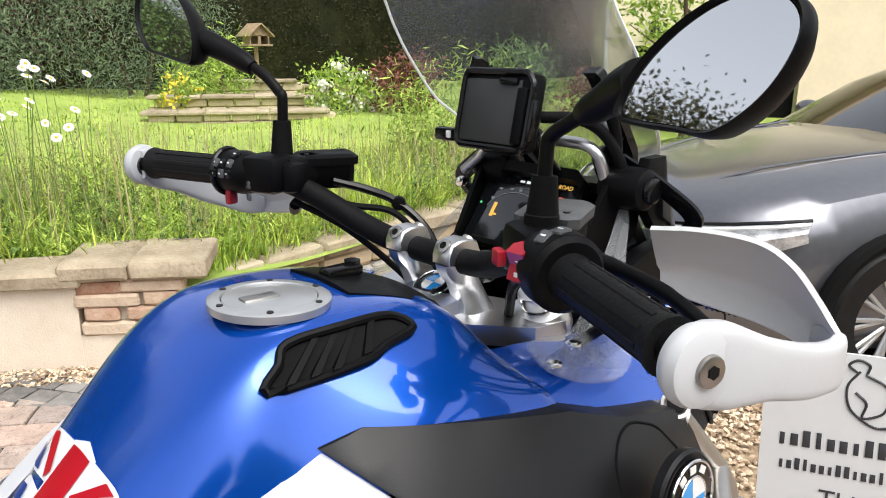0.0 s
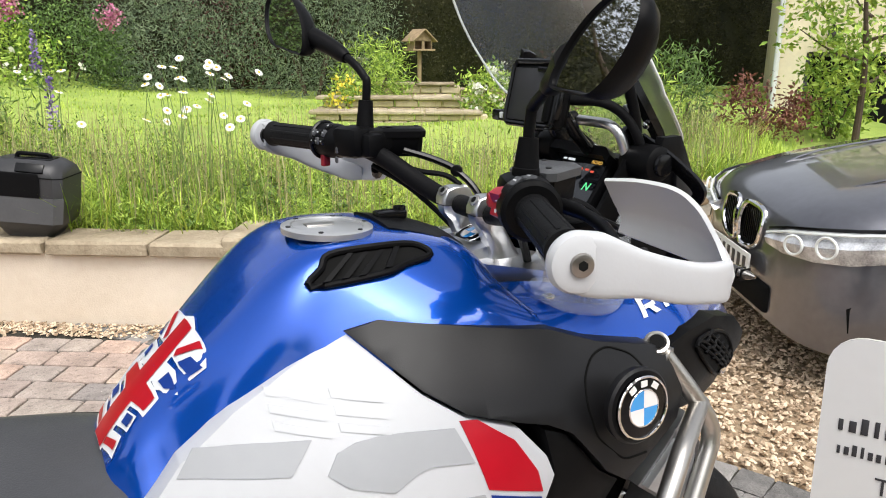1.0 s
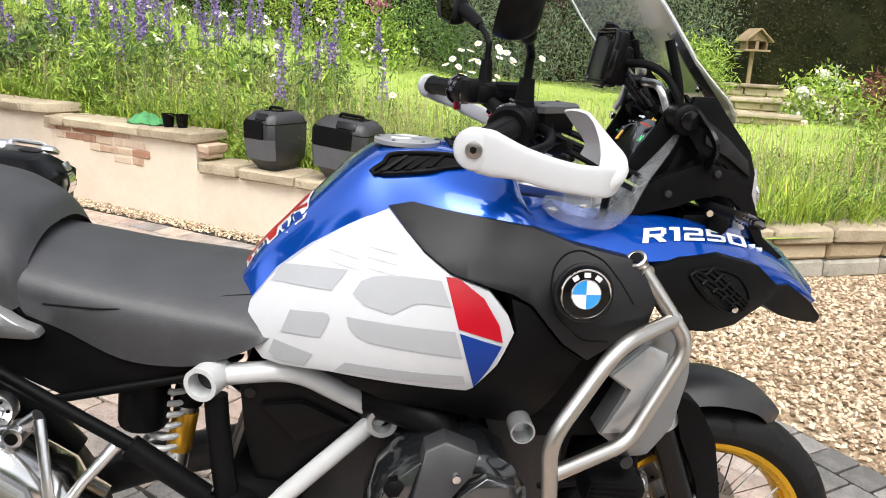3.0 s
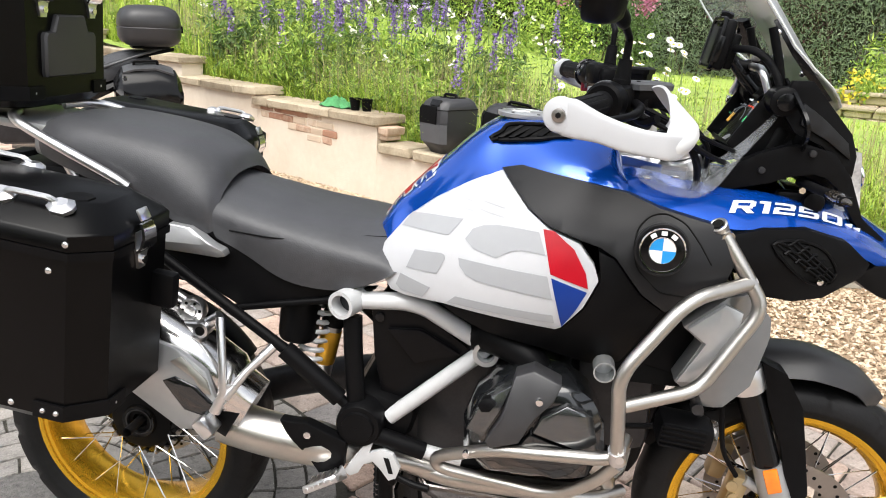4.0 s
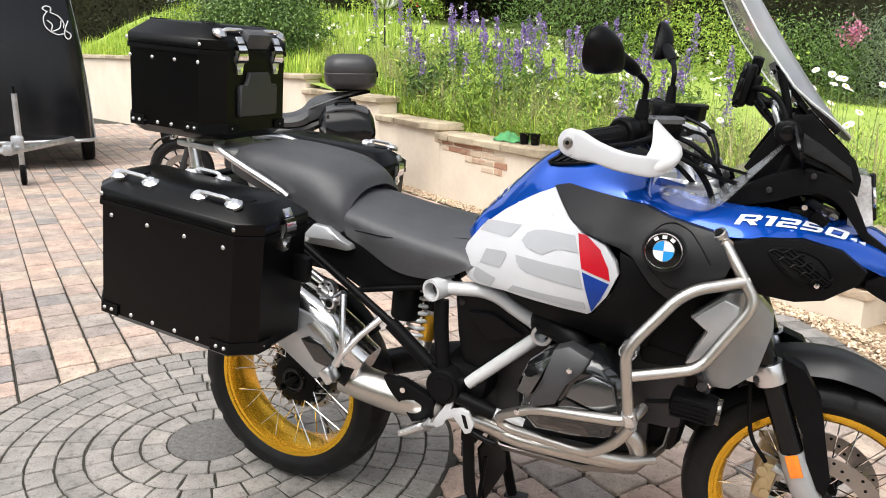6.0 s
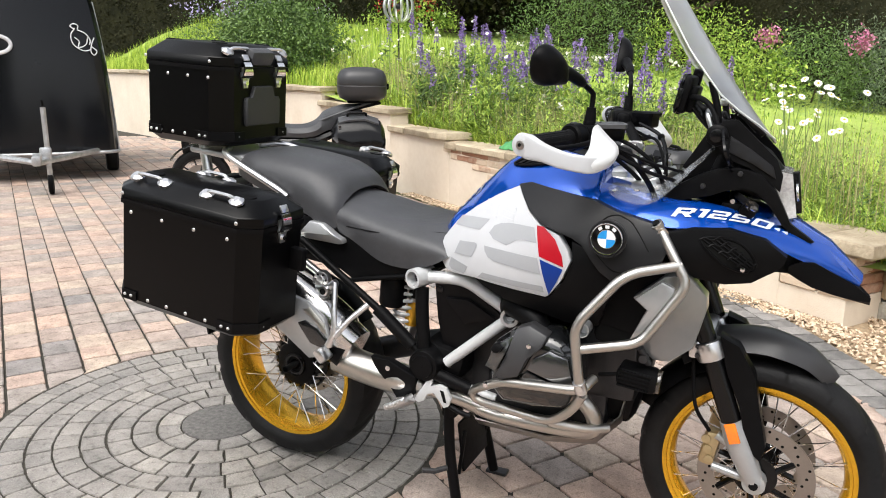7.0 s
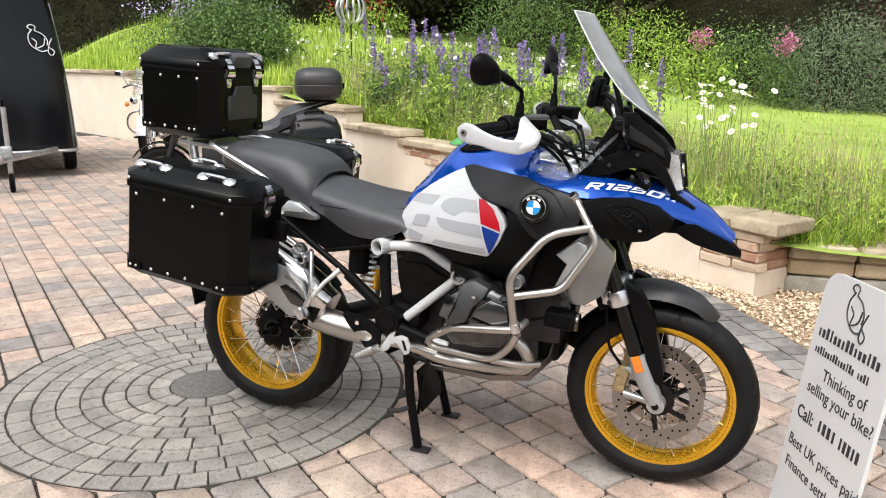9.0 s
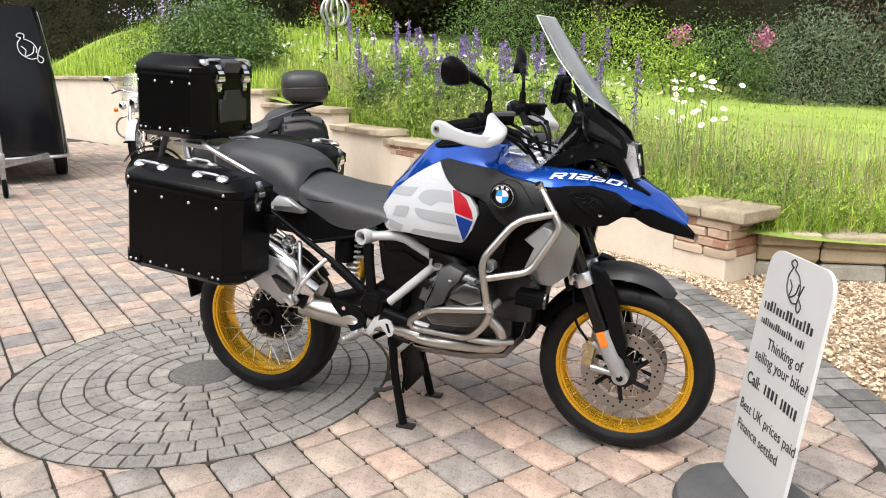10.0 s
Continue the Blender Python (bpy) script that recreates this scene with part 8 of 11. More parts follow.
    part("guard_cup", thicken(loft(rows, False, False), 0.0045), M["cup"], hg_, "satin silver-grey inner hand guard shield")
    part("guard_stay", tube(smooth_path([G(1.112, -0.300, 1.232), G(1.092, -0.275, 1.222), G(1.075, -0.245, 1.232)], 5), 0.008, 8), M["black"], hg_)


controls(-1)
controls(1)


# ---- mirrors
def mirror(sg):
    left = sg > 0
    T = (lambda x, y, z: far((x, y, z), 0.0)) if left else (lambda x, y, z: V(x, y, z))
    up_ = 0.016 if left else 0.0
    s_ = [T(1.050, -0.234, 1.262), T(1.052, -0.234, 1.300), T(1.056, -0.233, 1.350 + up_), T(1.055, -0.240, 1.362 + up_), T(1.048, -0.262, 1.374 + up_ * 1.5), T(1.036, -0.300, 1.392 + up_ * 1.6), T(1.026, -0.322, 1.401 + up_ * 1.6)]
    stem = part("mirror_stem", tube(smooth_path(s_, 6), 0.0068, 14), M["black"], bike, "black mirror stem")
    part("stem_boot", tube([T(1.050, -0.234, 1.252), T(1.051, -0.234, 1.290), T(1.0515, -0.234, 1.2905), T(1.054, -0.2335, 1.325 + up_)], [0.0175, 0.0160, 0.0150, 0.0115], 20), M["rubber"], stem)
    nk = [T(1.042, -0.280, 1.383 + up_ * 1.5), T(1.034, -0.305, 1.394 + up_ * 1.6), T(1.022, -0.330, 1.406 + up_ * 1.6), T(1.012, -0.352, 1.413 + up_ * 1.7)]
    part("mirror_neck", tube(smooth_path(nk, 4), [0.0095, 0.0115, 0.013, 0.0135, 0.014, 0.0142, 0.0145, 0.015, 0.0155, 0.016, 0.0165, 0.017, 0.017], 18), M["black"], stem)
    n = V(-0.92, 0.26, 0.31).normalized() if not left else V(-0.95, -0.25, 0.16).normalized()
    c = V(0.996, -0.416, 1.4215) if not left else V(0.988, 0.376, 1.462)
    u = (V(-0.027, -0.132, 0.044) if not left else V(-0.020, 0.110, 0.068))
    u = (u - n * n.dot(u)).normalized()
    v = n.cross(u)
    if v.z < 0:
        v = -v
    ol = smooth_path([(-0.079, -0.012, 0), (-0.062, 0.016, 0), (-0.030, 0.036, 0), (0.008, 0.045, 0), (0.044, 0.040, 0), (0.066, 0.022, 0), (0.070, 0.000, 0), (0.056, -0.024, 0), (0.034, -0.040, 0), (0.006, -0.047, 0), (-0.026, -0.036, 0), (-0.060, -0.024, 0)], 5, True)
    put = lambda k, h, sh=0.0: [c + u * (p.x * k - sh) + v * (p.y * k) + n * h for p in ol]
    body = loft([put(0.90, 0.004), put(0.93, 0.011), put(0.97, 0.013), put(0.995, 0.008), put(0.985, 0.000), put(0.90, -0.012, 0.003), put(0.72, -0.024, 0.008), put(0.45, -0.032, 0.014), put(0.2, -0.034, 0.016)])
    mb = part("mirror_body", body, M["black"], stem, "black mirror housing")
    gl = bmesh.new()
    gl.faces.new([gl.verts.new(p) for p in put(0.905, 0.0085)])
    part("mirror_glass", gl, M["mirror"], mb, "mirror glass")


mirror(-1)
mirror(1)

# ---- windscreen and its carrier
def screen_at(u, v):
    """u across from -1 to 1, v up from 0 to 1."""
    hw = float(np.interp(v, [0, 0.05, 0.12, 0.20, 0.28, 0.36, 0.5, 0.7, 0.9, 0.97, 1], [0.070, 0.102, 0.130, 0.150, 0.163, 0.169, 0.170, 0.160, 0.143, 0.130, 0.112]))
    back = float(np.interp(v, [0, 0.1, 0.2, 0.3, 0.6, 1], [0.012, 0.030, 0.055, 0.072, 0.076, 0.062]))
    cx, cz = 1.482 - 0.258 * v - 0.008 * math.sin(math.pi * v), 1.238 + 0.366 * v
    return V(cx - back * abs(u) ** 2 - 0.17 * hw * u, 0.012 + hw * u, cz + (0.014 - 0.008 * v) * abs(u) ** 2)


rows = [[screen_at(u, v) for u in np.linspace(-1, 1, 25)] for v in np.linspace(0, 1, 41)]
ws = part("windscreen", thicken(loft(rows, False, False), 0.004), M["screen"], bike, "tall clear windscreen")
ws.visible_shadow = False
rim = [screen_at(-1, v) for v in np.linspace(0, 1, 40)] + [screen_at(u, 1) for u in np.linspace(-1, 1, 16)[1:]] + [screen_at(1, v) for v in np.linspace(1, 0, 40)[1:]]
# thin pale tube stands in for the highlight along the screen's edge
part("screen_rim", tube(rim, 0.0019, 6), M["edge"], ws, "pale line painting the highlight on the screen edge")
for sd in (-1, 1):
    dl = loft([[screen_at(sd * (uc + du), v) + V(-0.006 - o, 0, -0.004 - o * 0.6) for du, o in ((-0.075, 0.0), (-0.075, 0.012), (0.075, 0.012), (0.075, 0.0))] for v, uc in ((0.475, 0.50), (0.46, 0.53), (0.30, 0.60), (0.17, 0.66), (0.06, 0.72))])
    rl = part("screen_rail", dl, M["gloss"], bike, "black rail carrying the windscreen")
    for v in (0.42, 0.22):
        part("rail_screw", ball(0.0065, Matrix.Translation(screen_at(sd * 0.60, v) + V(-0.020, 0, -0.012)), (1, 1, 1), 10, 8), M["chrome"], rl)
    ya = YC + sd * 0.112
    kn = part("screen_adjuster", revolve([(0.001, -0.034), (0.020, -0.034), (0.026, -0.030), (0.0275, -0.020), (0.0275, 0.020), (0.025, 0.028), (0.001, 0.030)], 32, Matrix.Translation((1.352, ya, 1.262))), M["black"], bike, "round black screen adjuster")
    part("adjuster_hub", cyl(0.017, 0.012, Matrix.Translation((1.352, ya + sd * 0.036, 1.262)) @ Matrix.Rotation(RX, 4, "X"), 20, bev=0.003), M["gloss"], kn)
    part("adjuster_knuckle", box(0.030, 0.022, 0.045, Matrix.Translation((1.345, ya - sd * 0.030, 1.290)) @ Matrix.Rotation(-0.5, 4, "Y"), 0.008), M["gloss"], kn)
    part("screen_arm", tube(round_path([(1.356, ya - sd * 0.02, 1.262), (1.345, ya - sd * 0.015, 1.320), (1.322, ya - sd * 0.020, 1.392)], 0.02, 4), 0.0085, 10), M["black"], bike)
    part("arm_clamp", box(0.020, 0.016, 0.020, Matrix.Translation((1.340, YC + sd * 0.086, 1.335)), 0.004), M["alu"], bike)
br_ = part("screen_bridge", tube(round_path([(1.338, YC - 0.092, 1.262), (1.318, YC - 0.086, 1.316), (1.315, YC + 0.086, 1.318), (1.322, YC + 0.118, 1.282), (1.318, YC + 0.150, 1.256)], 0.030, 6), 0.0078, 14), M["alu"], bike, "bare aluminium screen bridge")
part("bridge_bolt", cyl(0.008, 0.010, Matrix.Translation((1.312, YC + 0.150, 1.240)) @ Matrix.Rotation(RX, 4, "Y"), 12, bev=0.001), M["chrome"], br_)

# ---- cowl, display and headlamp
cw = [(1.350, 0.105, 1.115, 1.225), (1.385, 0.118, 1.11, 1.255), (1.43, 0.108, 1.10, 1.245), (1.475, 0.086, 1.08, 1.215), (1.510, 0.064, 1.05, 1.175)]
part("front_cowl", loft([[(x, -w, z0 + 0.02), (x, -w * 1.05, (z0 + z1) / 2), (x, -w * 0.75, z1 - 0.02), (x, -w * 0.3, z1), (x, w * 0.3, z1), (x, w * 0.75, z1 - 0.02), (x, w * 1.05, (z0 + z1) / 2), (x, w, z0 + 0.02), (x, 0, z0)] for x, w, z0, z1 in cw]), M["black"], bike, "black front cowl around the headlamp")
hl = part("headlamp", loft([[(1.500, -0.070, 1.045), (1.500, 0.070, 1.045), (1.492, 0.080, 1.175), (1.492, -0.080, 1.175)], [(1.552, -0.060, 1.058), (1.552, 0.060, 1.058), (1.532, 0.070, 1.168), (1.532, -0.070, 1.168)]]), M["lens"], bike, "clear headlamp")
part("headlamp_divider", box(0.02, 0.015, 0.11, Matrix.Translation((1.546, 0, 1.113)) @ Matrix.Rotation(-0.15, 4, "Y"), 0.004), M["gloss"], hl)
for sd in (-1, 1):
    part("lamp_reflector", cyl(0.024, 0.006, Matrix.Translation((1.548, sd * 0.034, 1.118)) @ Matrix.Rotation(RX - 0.15, 4, "Y"), 20, bev=0.002), M["chrome"], hl)
CK = [(1.362, 1.300), (1.397, 1.301), (1.452, 1.247), (1.494, 1.206), (1.511, 1.165), (1.508, 1.126), (1.434, 1.185), (1.377, 1.208), (1.358, 1.235), (1.352, 1.270)]
cheek = panel(CK, lambda x, z: -0.150 + 0.50 * max(0, x - 1.40) - 0.10 * max(0, 1.26 - z), 0.016, 0.022, 0, 0.005)
pair("cowl_cheek", cheek, M["black"], bike, "black cowl side panel")
pair("cheek_crease", panel([(1.385, 1.262), (1.432, 1.232), (1.486, 1.190), (1.495, 1.160), (1.440, 1.196), (1.384, 1.224)], lambda x, z: -0.157 + 0.50 * max(0, x - 1.40) - 0.10 * max(0, 1.26 - z), 0.010, 0.022, 0, 0.004), M["shroud"], bike)
AR = [(1.216, 1.088), (1.272, 1.135), (1.322, 1.164), (1.365, 1.180), (1.407, 1.186), (1.459, 1.173), (1.501, 1.128), (1.524, 1.082), (1.540, 1.048), (1.598, 1.004), (1.572, 0.998), (1.523, 1.042), (1.500, 1.075), (1.477, 1.107), (1.452, 1.126), (1.425, 1.133), (1.385, 1.126), (1.349, 1.111), (1.296, 1.098), (1.244, 1.080)]
arch = panel(AR, lambda x, z: -0.154 + 0.36 * max(0, x - 1.42), 0.024, 0.020, 0, 0.006)
ap_ = pair("cowl_arch", arch, M["black"], bike, "black cowl bracket arching to the beak")
for k, sd in ((0, -1), (1, 1)):
    for x, z in ((1.415, 1.172), (1.330, 1.135)):
        part("arch_screw", cyl(0.0065, 0.008, Matrix.Translation((x, sd * 0.158, z)) @ Matrix.Rotation(RX, 4, "X"), 12, bev=0.001), M["steel"], ap_[k])
    # slotted flare standing out from the cowl's rear edge
    O = [(-0.112, 1.303), (-0.165, 1.277), (-0.214, 1.241), (-0.208, 1.212), (-0.160, 1.176)]
    I = [(-0.122, 1.283), (-0.160, 1.255), (-0.192, 1.230), (-0.186, 1.214), (-0.146, 1.190)]
    wx = lambda z: 1.362 + 0.30 * (1.300 - z)
    A_, B_ = smooth_path([(wx(z), y, z) for y, z in O], 6), smooth_path([(wx(z) + 0.004, y, z) for y, z in I], 6)
    fb_ = thicken(loft([[a, a.lerp(b, 0.5) + V(-0.003, 0, 0), b] for a, b in zip(A_, B_)], False, False), 0.006)
    part("cowl_flare", fb_ if sd < 0 else mirrored(fb_), M["gloss"], bike, "black slotted wind flare")
    inner = panel([(1.330, 1.275), (1.368, 1.292), (1.400, 1.240), (1.385, 1.170), (1.300, 1.150), (1.270, 1.175)], lambda x, z: -0.118 + 0.10 * max(0, 1.36 - x), 0.008, 0.03, 0, 0.003)
    part("cowl_inner", inner if sd < 0 else mirrored(inner), M["black"], bike, "black inner cowl wing beside the display")
    tsig = part("turn_signal", tube(smooth_path([(1.412, sd * 0.120, 1.112), (1.436, sd * 0.185, 1.108), (1.446, sd * 0.200, 1.107)], 4), 0.009, 12), M["rubber"], bike, "slim black turn signal")
    sb_ = loft([[V(1.444 + 0.30 * f * 0.06, sd * (0.196 + 0.058 * f), 1.107 - 0.006 * f) + V(0.013 * k_ * math.cos(a), 0, 0.0105 * k_ * math.sin(a)) for a in np.linspace(0, 2 * math.pi, 14, endpoint=False)] for f, k_ in ((0, 0.6), (0.1, 0.95), (0.5, 1.0), (0.85, 0.6), (1.0, 0.2))])
    sl_ = part("signal_body", sb_, M["amber"], tsig, "ribbed smoked signal lens")
    for k_ in range(6):
        f = 0.15 + 0.12 * k_
        part("lens_rib", box(0.022, 0.002, 0.018, Matrix.Translation((1.444 + 0.018 * f, sd * (0.196 + 0.058 * f), 1.107 - 0.006 * f)), 0.001), M["black"], sl_)
    part("signal_screw", cyl(0.006, 0.006, Matrix.Translation((1.405, sd * 0.168, 1.104)) @ Matrix.Rotation(RX, 4, "X"), 12), M["chrome"], tsig)
    part("aux_lamp", join(cyl(0.020, 0.020, Matrix.Translation((1.440, sd * 0.130, 1.076)) @ Matrix.Rotation(RX, 4, "X"), 20, bev=0.004), box(0.060, 0.030, 0.036, Matrix.Translation((1.405, sd * 0.112, 1.075)), 0.008)), M["black"], bike)
tft_m = Matrix.Translation((1.322, 0.012, 1.232)) @ Matrix(((0, math.cos(radians(55)), -math.sin(radians(55)), 0), (-1, 0, 0, 0), (0, math.sin(radians(55)), math.cos(radians(55)), 0), (0, 0, 0, 1)))
tft = part("display", box(0.176, 0.122, 0.022, tft_m @ Matrix.Translation((-0.006, -0.020, -0.0128)), 0.008), M["black"], bike, "flat instrument display showing dials")
part("display_glass", box(0.162, 0.104, 0.002, tft_m @ Matrix.Translation((-0.006, -0.020, -0.0016)), 0.0005), M["screen_tft"], tft)
hood = loft([[tft_m @ V(x, y, z) for x, y in ((-0.100, 0.034), (-0.084, 0.046), (0.070, 0.046), (0.086, 0.034), (0.086, 0.020), (0.072, 0.030), (-0.084, 0.030), (-0.100, 0.020))] for z in (-0.02, 0.012, 0.015)])
part("display_hood", hood, M["black"], tft)
for x, y, w, h, mm_ in ((-0.054, -0.027, 0.006, 0.022, "lcdamber"), (-0.050, -0.034, 0.010, 0.003, "lcdamber"), (-0.064, -0.010, 0.005, 0.004, "lcddim"), (-0.056, 0.006, 0.006, 0.003, "lcddim"), (-0.036, 0.008, 0.006, 0.003, "lcddim"), (-0.020, 0.008, 0.006, 0.003, "lcddim"), (-0.082, -0.020, 0.003, 0.003, "lcdgreen"), (0.008, 0.009, 0.008, 0.0035, "lcdred"), (0.024, 0.009, 0.008, 0.0035, "lcdred"), (0.039, 0.009, 0.008, 0.0035, "lcdred"), (0.052, 0.007, 0.007, 0.0035, "lcdred"), (-0.024, 0.022, 0.008, 0.003, "lcdwhite"), (-0.008, 0.022, 0.016, 0.004, "lcdwhite")):
    part("display_bar", box(w, h, 0.0006, tft_m @ Matrix.Translation((x, y, 0.0))), M[mm_], tft)
part("display_arc", tube([tft_m @ V(-0.020 + 0.050 * math.cos(a), -0.032 + 0.036 * math.sin(a), 0.0) for a in np.linspace(0.2, 2.9, 24)], 0.0005, 5), M["lcddim"], tft)
lettering("mode_word", "ROAD", 0.0085, tft_m @ Matrix.Translation((0.040, 0.021, 0.0)), M["lcdamber"], tft, 0.0002, label="amber riding mode word")
lettering("gear_letter", "N", 0.020, tft_m @ Matrix.Translation((0.048, -0.026, 0.0)), M["lcdgreen"], tft, 0.0003, label="green gear letter", shear=0.2)
part("dash_hood", loft([[(x, YC - 0.100, z - 0.012), (x, YC - 0.09, z), (x, YC + 0.10, z), (x, YC + 0.115, z - 0.012), (x, YC, z - 0.016)] for x, z in ((1.345, 1.262), (1.385, 1.262), (1.425, 1.245))]), M["black"], bike, "black instrument hood")
part("dash_wall", box(0.03, 0.22, 0.10, Matrix.Translation((1.352, YC, 1.165)) @ Matrix.Rotation(0.35, 4, "Y"), 0.01), M["black"], bike)
gm_ = Matrix(((0, math.sin(radians(12)), -math.cos(radians(12)), 0), (-1, 0, 0, 0), (0, math.cos(radians(12)), math.sin(radians(12)), 0), (0, 0, 0, 1)))
gps_m = Matrix.Translation((1.240, 0.004, 1.358)) @ gm_
gps = part("navigation_unit", box(0.122, 0.100, 0.024, gps_m @ Matrix.Translation((0, 0, -0.012)), 0.010), M["black"], bike, "black navigation device in its cradle")
fr_ = [gps_m @ V(x, y, 0.001) for x, y in ((-0.054, 0.048), (0.046, 0.048), (0.058, 0.036), (0.058, -0.040), (0.050, -0.048), (-0.054, -0.048), (-0.060, -0.040), (-0.060, 0.040))]
part("cradle_rim", tube(round_path(fr_, 0.006, 3, True), 0.0045, 8, True), M["gloss"], gps)
part("unit_screen", box(0.096, 0.080, 0.002, gps_m @ Matrix.Translation((-0.008, -0.002, 0.0008)), 0.0005), M["satin"], gps)
part("cradle_step", box(0.016, 0.070, 0.010, gps_m @ Matrix.Translation((0.046, -0.006, 0.003)), 0.003), M["black"], gps)
part("cradle_step", box(0.010, 0.052, 0.012, gps_m @ Matrix.Translation((0.060, -0.010, -0.002)), 0.003), M["gloss"], gps)
part("cradle_lock", box(0.030, 0.008, 0.008, gps_m @ Matrix.Translation((0.020, 0.036, 0.003)), 0.002), M["gloss"], gps)
part("cradle_lip", box(0.040, 0.010, 0.012, gps_m @ Matrix.Translation((0.010, -0.050, -0.004)), 0.003), M["black"], gps)
part("cradle_back", box(0.086, 0.070, 0.020, gps_m @ Matrix.Translation((0, -0.008, -0.032)), 0.006), M["black"], gps)
part("cradle_clip", loft([[gps_m @ V(x, y, z) for x, y in ((-0.064, 0.018), (-0.056, 0.018), (-0.052, 0.066 - 0.2 * abs(z + 0.016)), (-0.060, 0.070 - 0.2 * abs(z + 0.016)))] for z in (-0.030, -0.016, -0.004)]), M["gloss"], gps)
part("cradle_arm", tube(smooth_path([(1.272, 0.004, 1.332), (1.298, 0.0, 1.316), (1.318, -0.004, 1.318)], 5), 0.013, 12), M["black"], gps)
part("cradle_arm", tube(smooth_path([(1.275, -0.03, 1.325), (1.300, -0.03, 1.295), (1.325, -0.03, 1.270)], 5), 0.010, 10), M["gloss"], gps)
part("cradle_cable", tube(smooth_path([(1.272, -0.045, 1.350), (1.300, -0.085, 1.348), (1.330, -0.105, 1.325), (1.350, -0.120, 1.28), (1.36, -0.118, 1.24)], 6), 0.0075, 10), M["rubber"], gps)
ch_ = part("charging_socket", box(0.016, 0.036, 0.018, Matrix.Translation((1.252, 0.106, 1.318)), 0.004), M["gloss"], bike, "small black charging unit on a stalk")
part("socket_face", box(0.003, 0.008, 0.010, Matrix.Translation((1.2435, 0.094, 1.319)), 0.001), M["badgewhite"], ch_)
part("socket_stalk", tube([(1.256, 0.09, 1.315), (1.270, 0.06, 1.312)], 0.007, 8), M["black"], ch_)
part("reservoir_cap", cyl(0.022, 0.024, Matrix.Translation((1.165, -0.052, 1.178)) @ Matrix.Rotation(-0.35, 4, "Y"), 28, bev=0.004), M["gloss"], bike, "round black ignition socket")
for k, pts in enumerate(([(1.10, 0.165, 1.262), (1.14, 0.140, 1.248), (1.173, 0.117, 1.229), (1.195, 0.080, 1.19), (1.205, 0.05, 1.12)], [(1.08, 0.19, 1.240), (1.12, 0.15, 1.228), (1.165, 0.11, 1.215), (1.195, 0.07, 1.15), (1.20, 0.05, 1.07)],
                         [(1.11, -0.20, 1.25), (1.17, -0.215, 1.225), (1.22, -0.19, 1.175), (1.235, -0.12, 1.10)], [(1.10, -0.23, 1.24), (1.16, -0.25, 1.205), (1.20, -0.22, 1.15), (1.22, -0.14, 1.08)],
                         [(1.06, 0.20, 1.235), (1.10, 0.13, 1.20), (1.15, 0.06, 1.13), (1.19, 0.03, 1.05)], [(1.05, -0.225, 1.230), (1.10, -0.16, 1.195), (1.16, -0.10, 1.13), (1.2, -0.06, 1.05)],
                         [(1.08, -0.255, 1.235), (1.15, -0.275, 1.205), (1.21, -0.235, 1.17), (1.27, -0.15, 1.14)], [(1.09, -0.245, 1.245), (1.16, -0.262, 1.218), (1.22, -0.225, 1.19), (1.29, -0.13, 1.16)])):
    part("cable", tube(smooth_path(pts, 7), (0.0058, 0.0045, 0.0055, 0.007, 0.0045, 0.006, 0.005, 0.004)[k], 8), M["rubber"] if k else M["gloss"], bike, "black control cable")
part("cable_tie", cyl(0.010, 0.012, Matrix.Translation((1.173, 0.117, 1.229)) @ Matrix.Rotation(0.9, 4, "Z") @ Matrix.Rotation(RX, 4, "Y"), 12, bev=0.002), M["black"], bike)
part("steering_damper", box(0.10, 0.05, 0.05, Matrix.Translation((1.175, -0.06, 1.06)), 0.01), M["black"], bike)
part("head_block", box(0.16, 0.16, 0.16, Matrix.Translation((1.16, 0, 1.03)), 0.02), M["steel"], bike)


# ---------------------------------------------------------------- white sign board in its base
sign = thing("sign_board", "white rounded advertising board in a grey rubber base", "sign")
BL, TL = V(1.905, -0.135, 0.055), V(2.000, -0.062, 0.845)
sv = (TL - BL).normalized()
su = V(0.36, -0.93, 0.0)
su = (su - sv * su.dot(sv)).normalized()
sn = su.cross(sv)
SM = Matrix.Translation(BL) @ Matrix((su, sv, sn)).transposed().to_4x4()
SW, SH = 0.415, 0.80
ol = [(0, 0), (SW, 0), (SW, SH - 0.07)] + [(SW - 0.07 + 0.07 * math.cos(a), SH - 0.07 + 0.07 * math.sin(a)) for a in np.linspace(0.2, 1.57, 6)] + [(0.07 - 0.07 * math.sin(a), SH - 0.07 + 0.07 * math.cos(a)) for a in np.linspace(0, 1.57, 7)]
bd = thicken(sheet(ol, 2.0), 0.012)
bd.transform(SM)
part("board", bd, M["board"], sign)
for txt, x, y, sz in (("Thinking of", 0.115, 0.480, 0.052), ("selling your bike?", 0.050, 0.425, 0.052), ("Call:", 0.030, 0.335, 0.056), ("Best UK prices paid", 0.022, 0.240, 0.050), ("Finance settled", 0.035, 0.170, 0.050)):
    ob = lettering("lettering", txt, sz, SM @ Matrix.Translation((x, y, 0.0015)), M["ink"], sign, 0.0004, label="black printed words", bold=0.0006 if txt == "Call:" else 0.0)
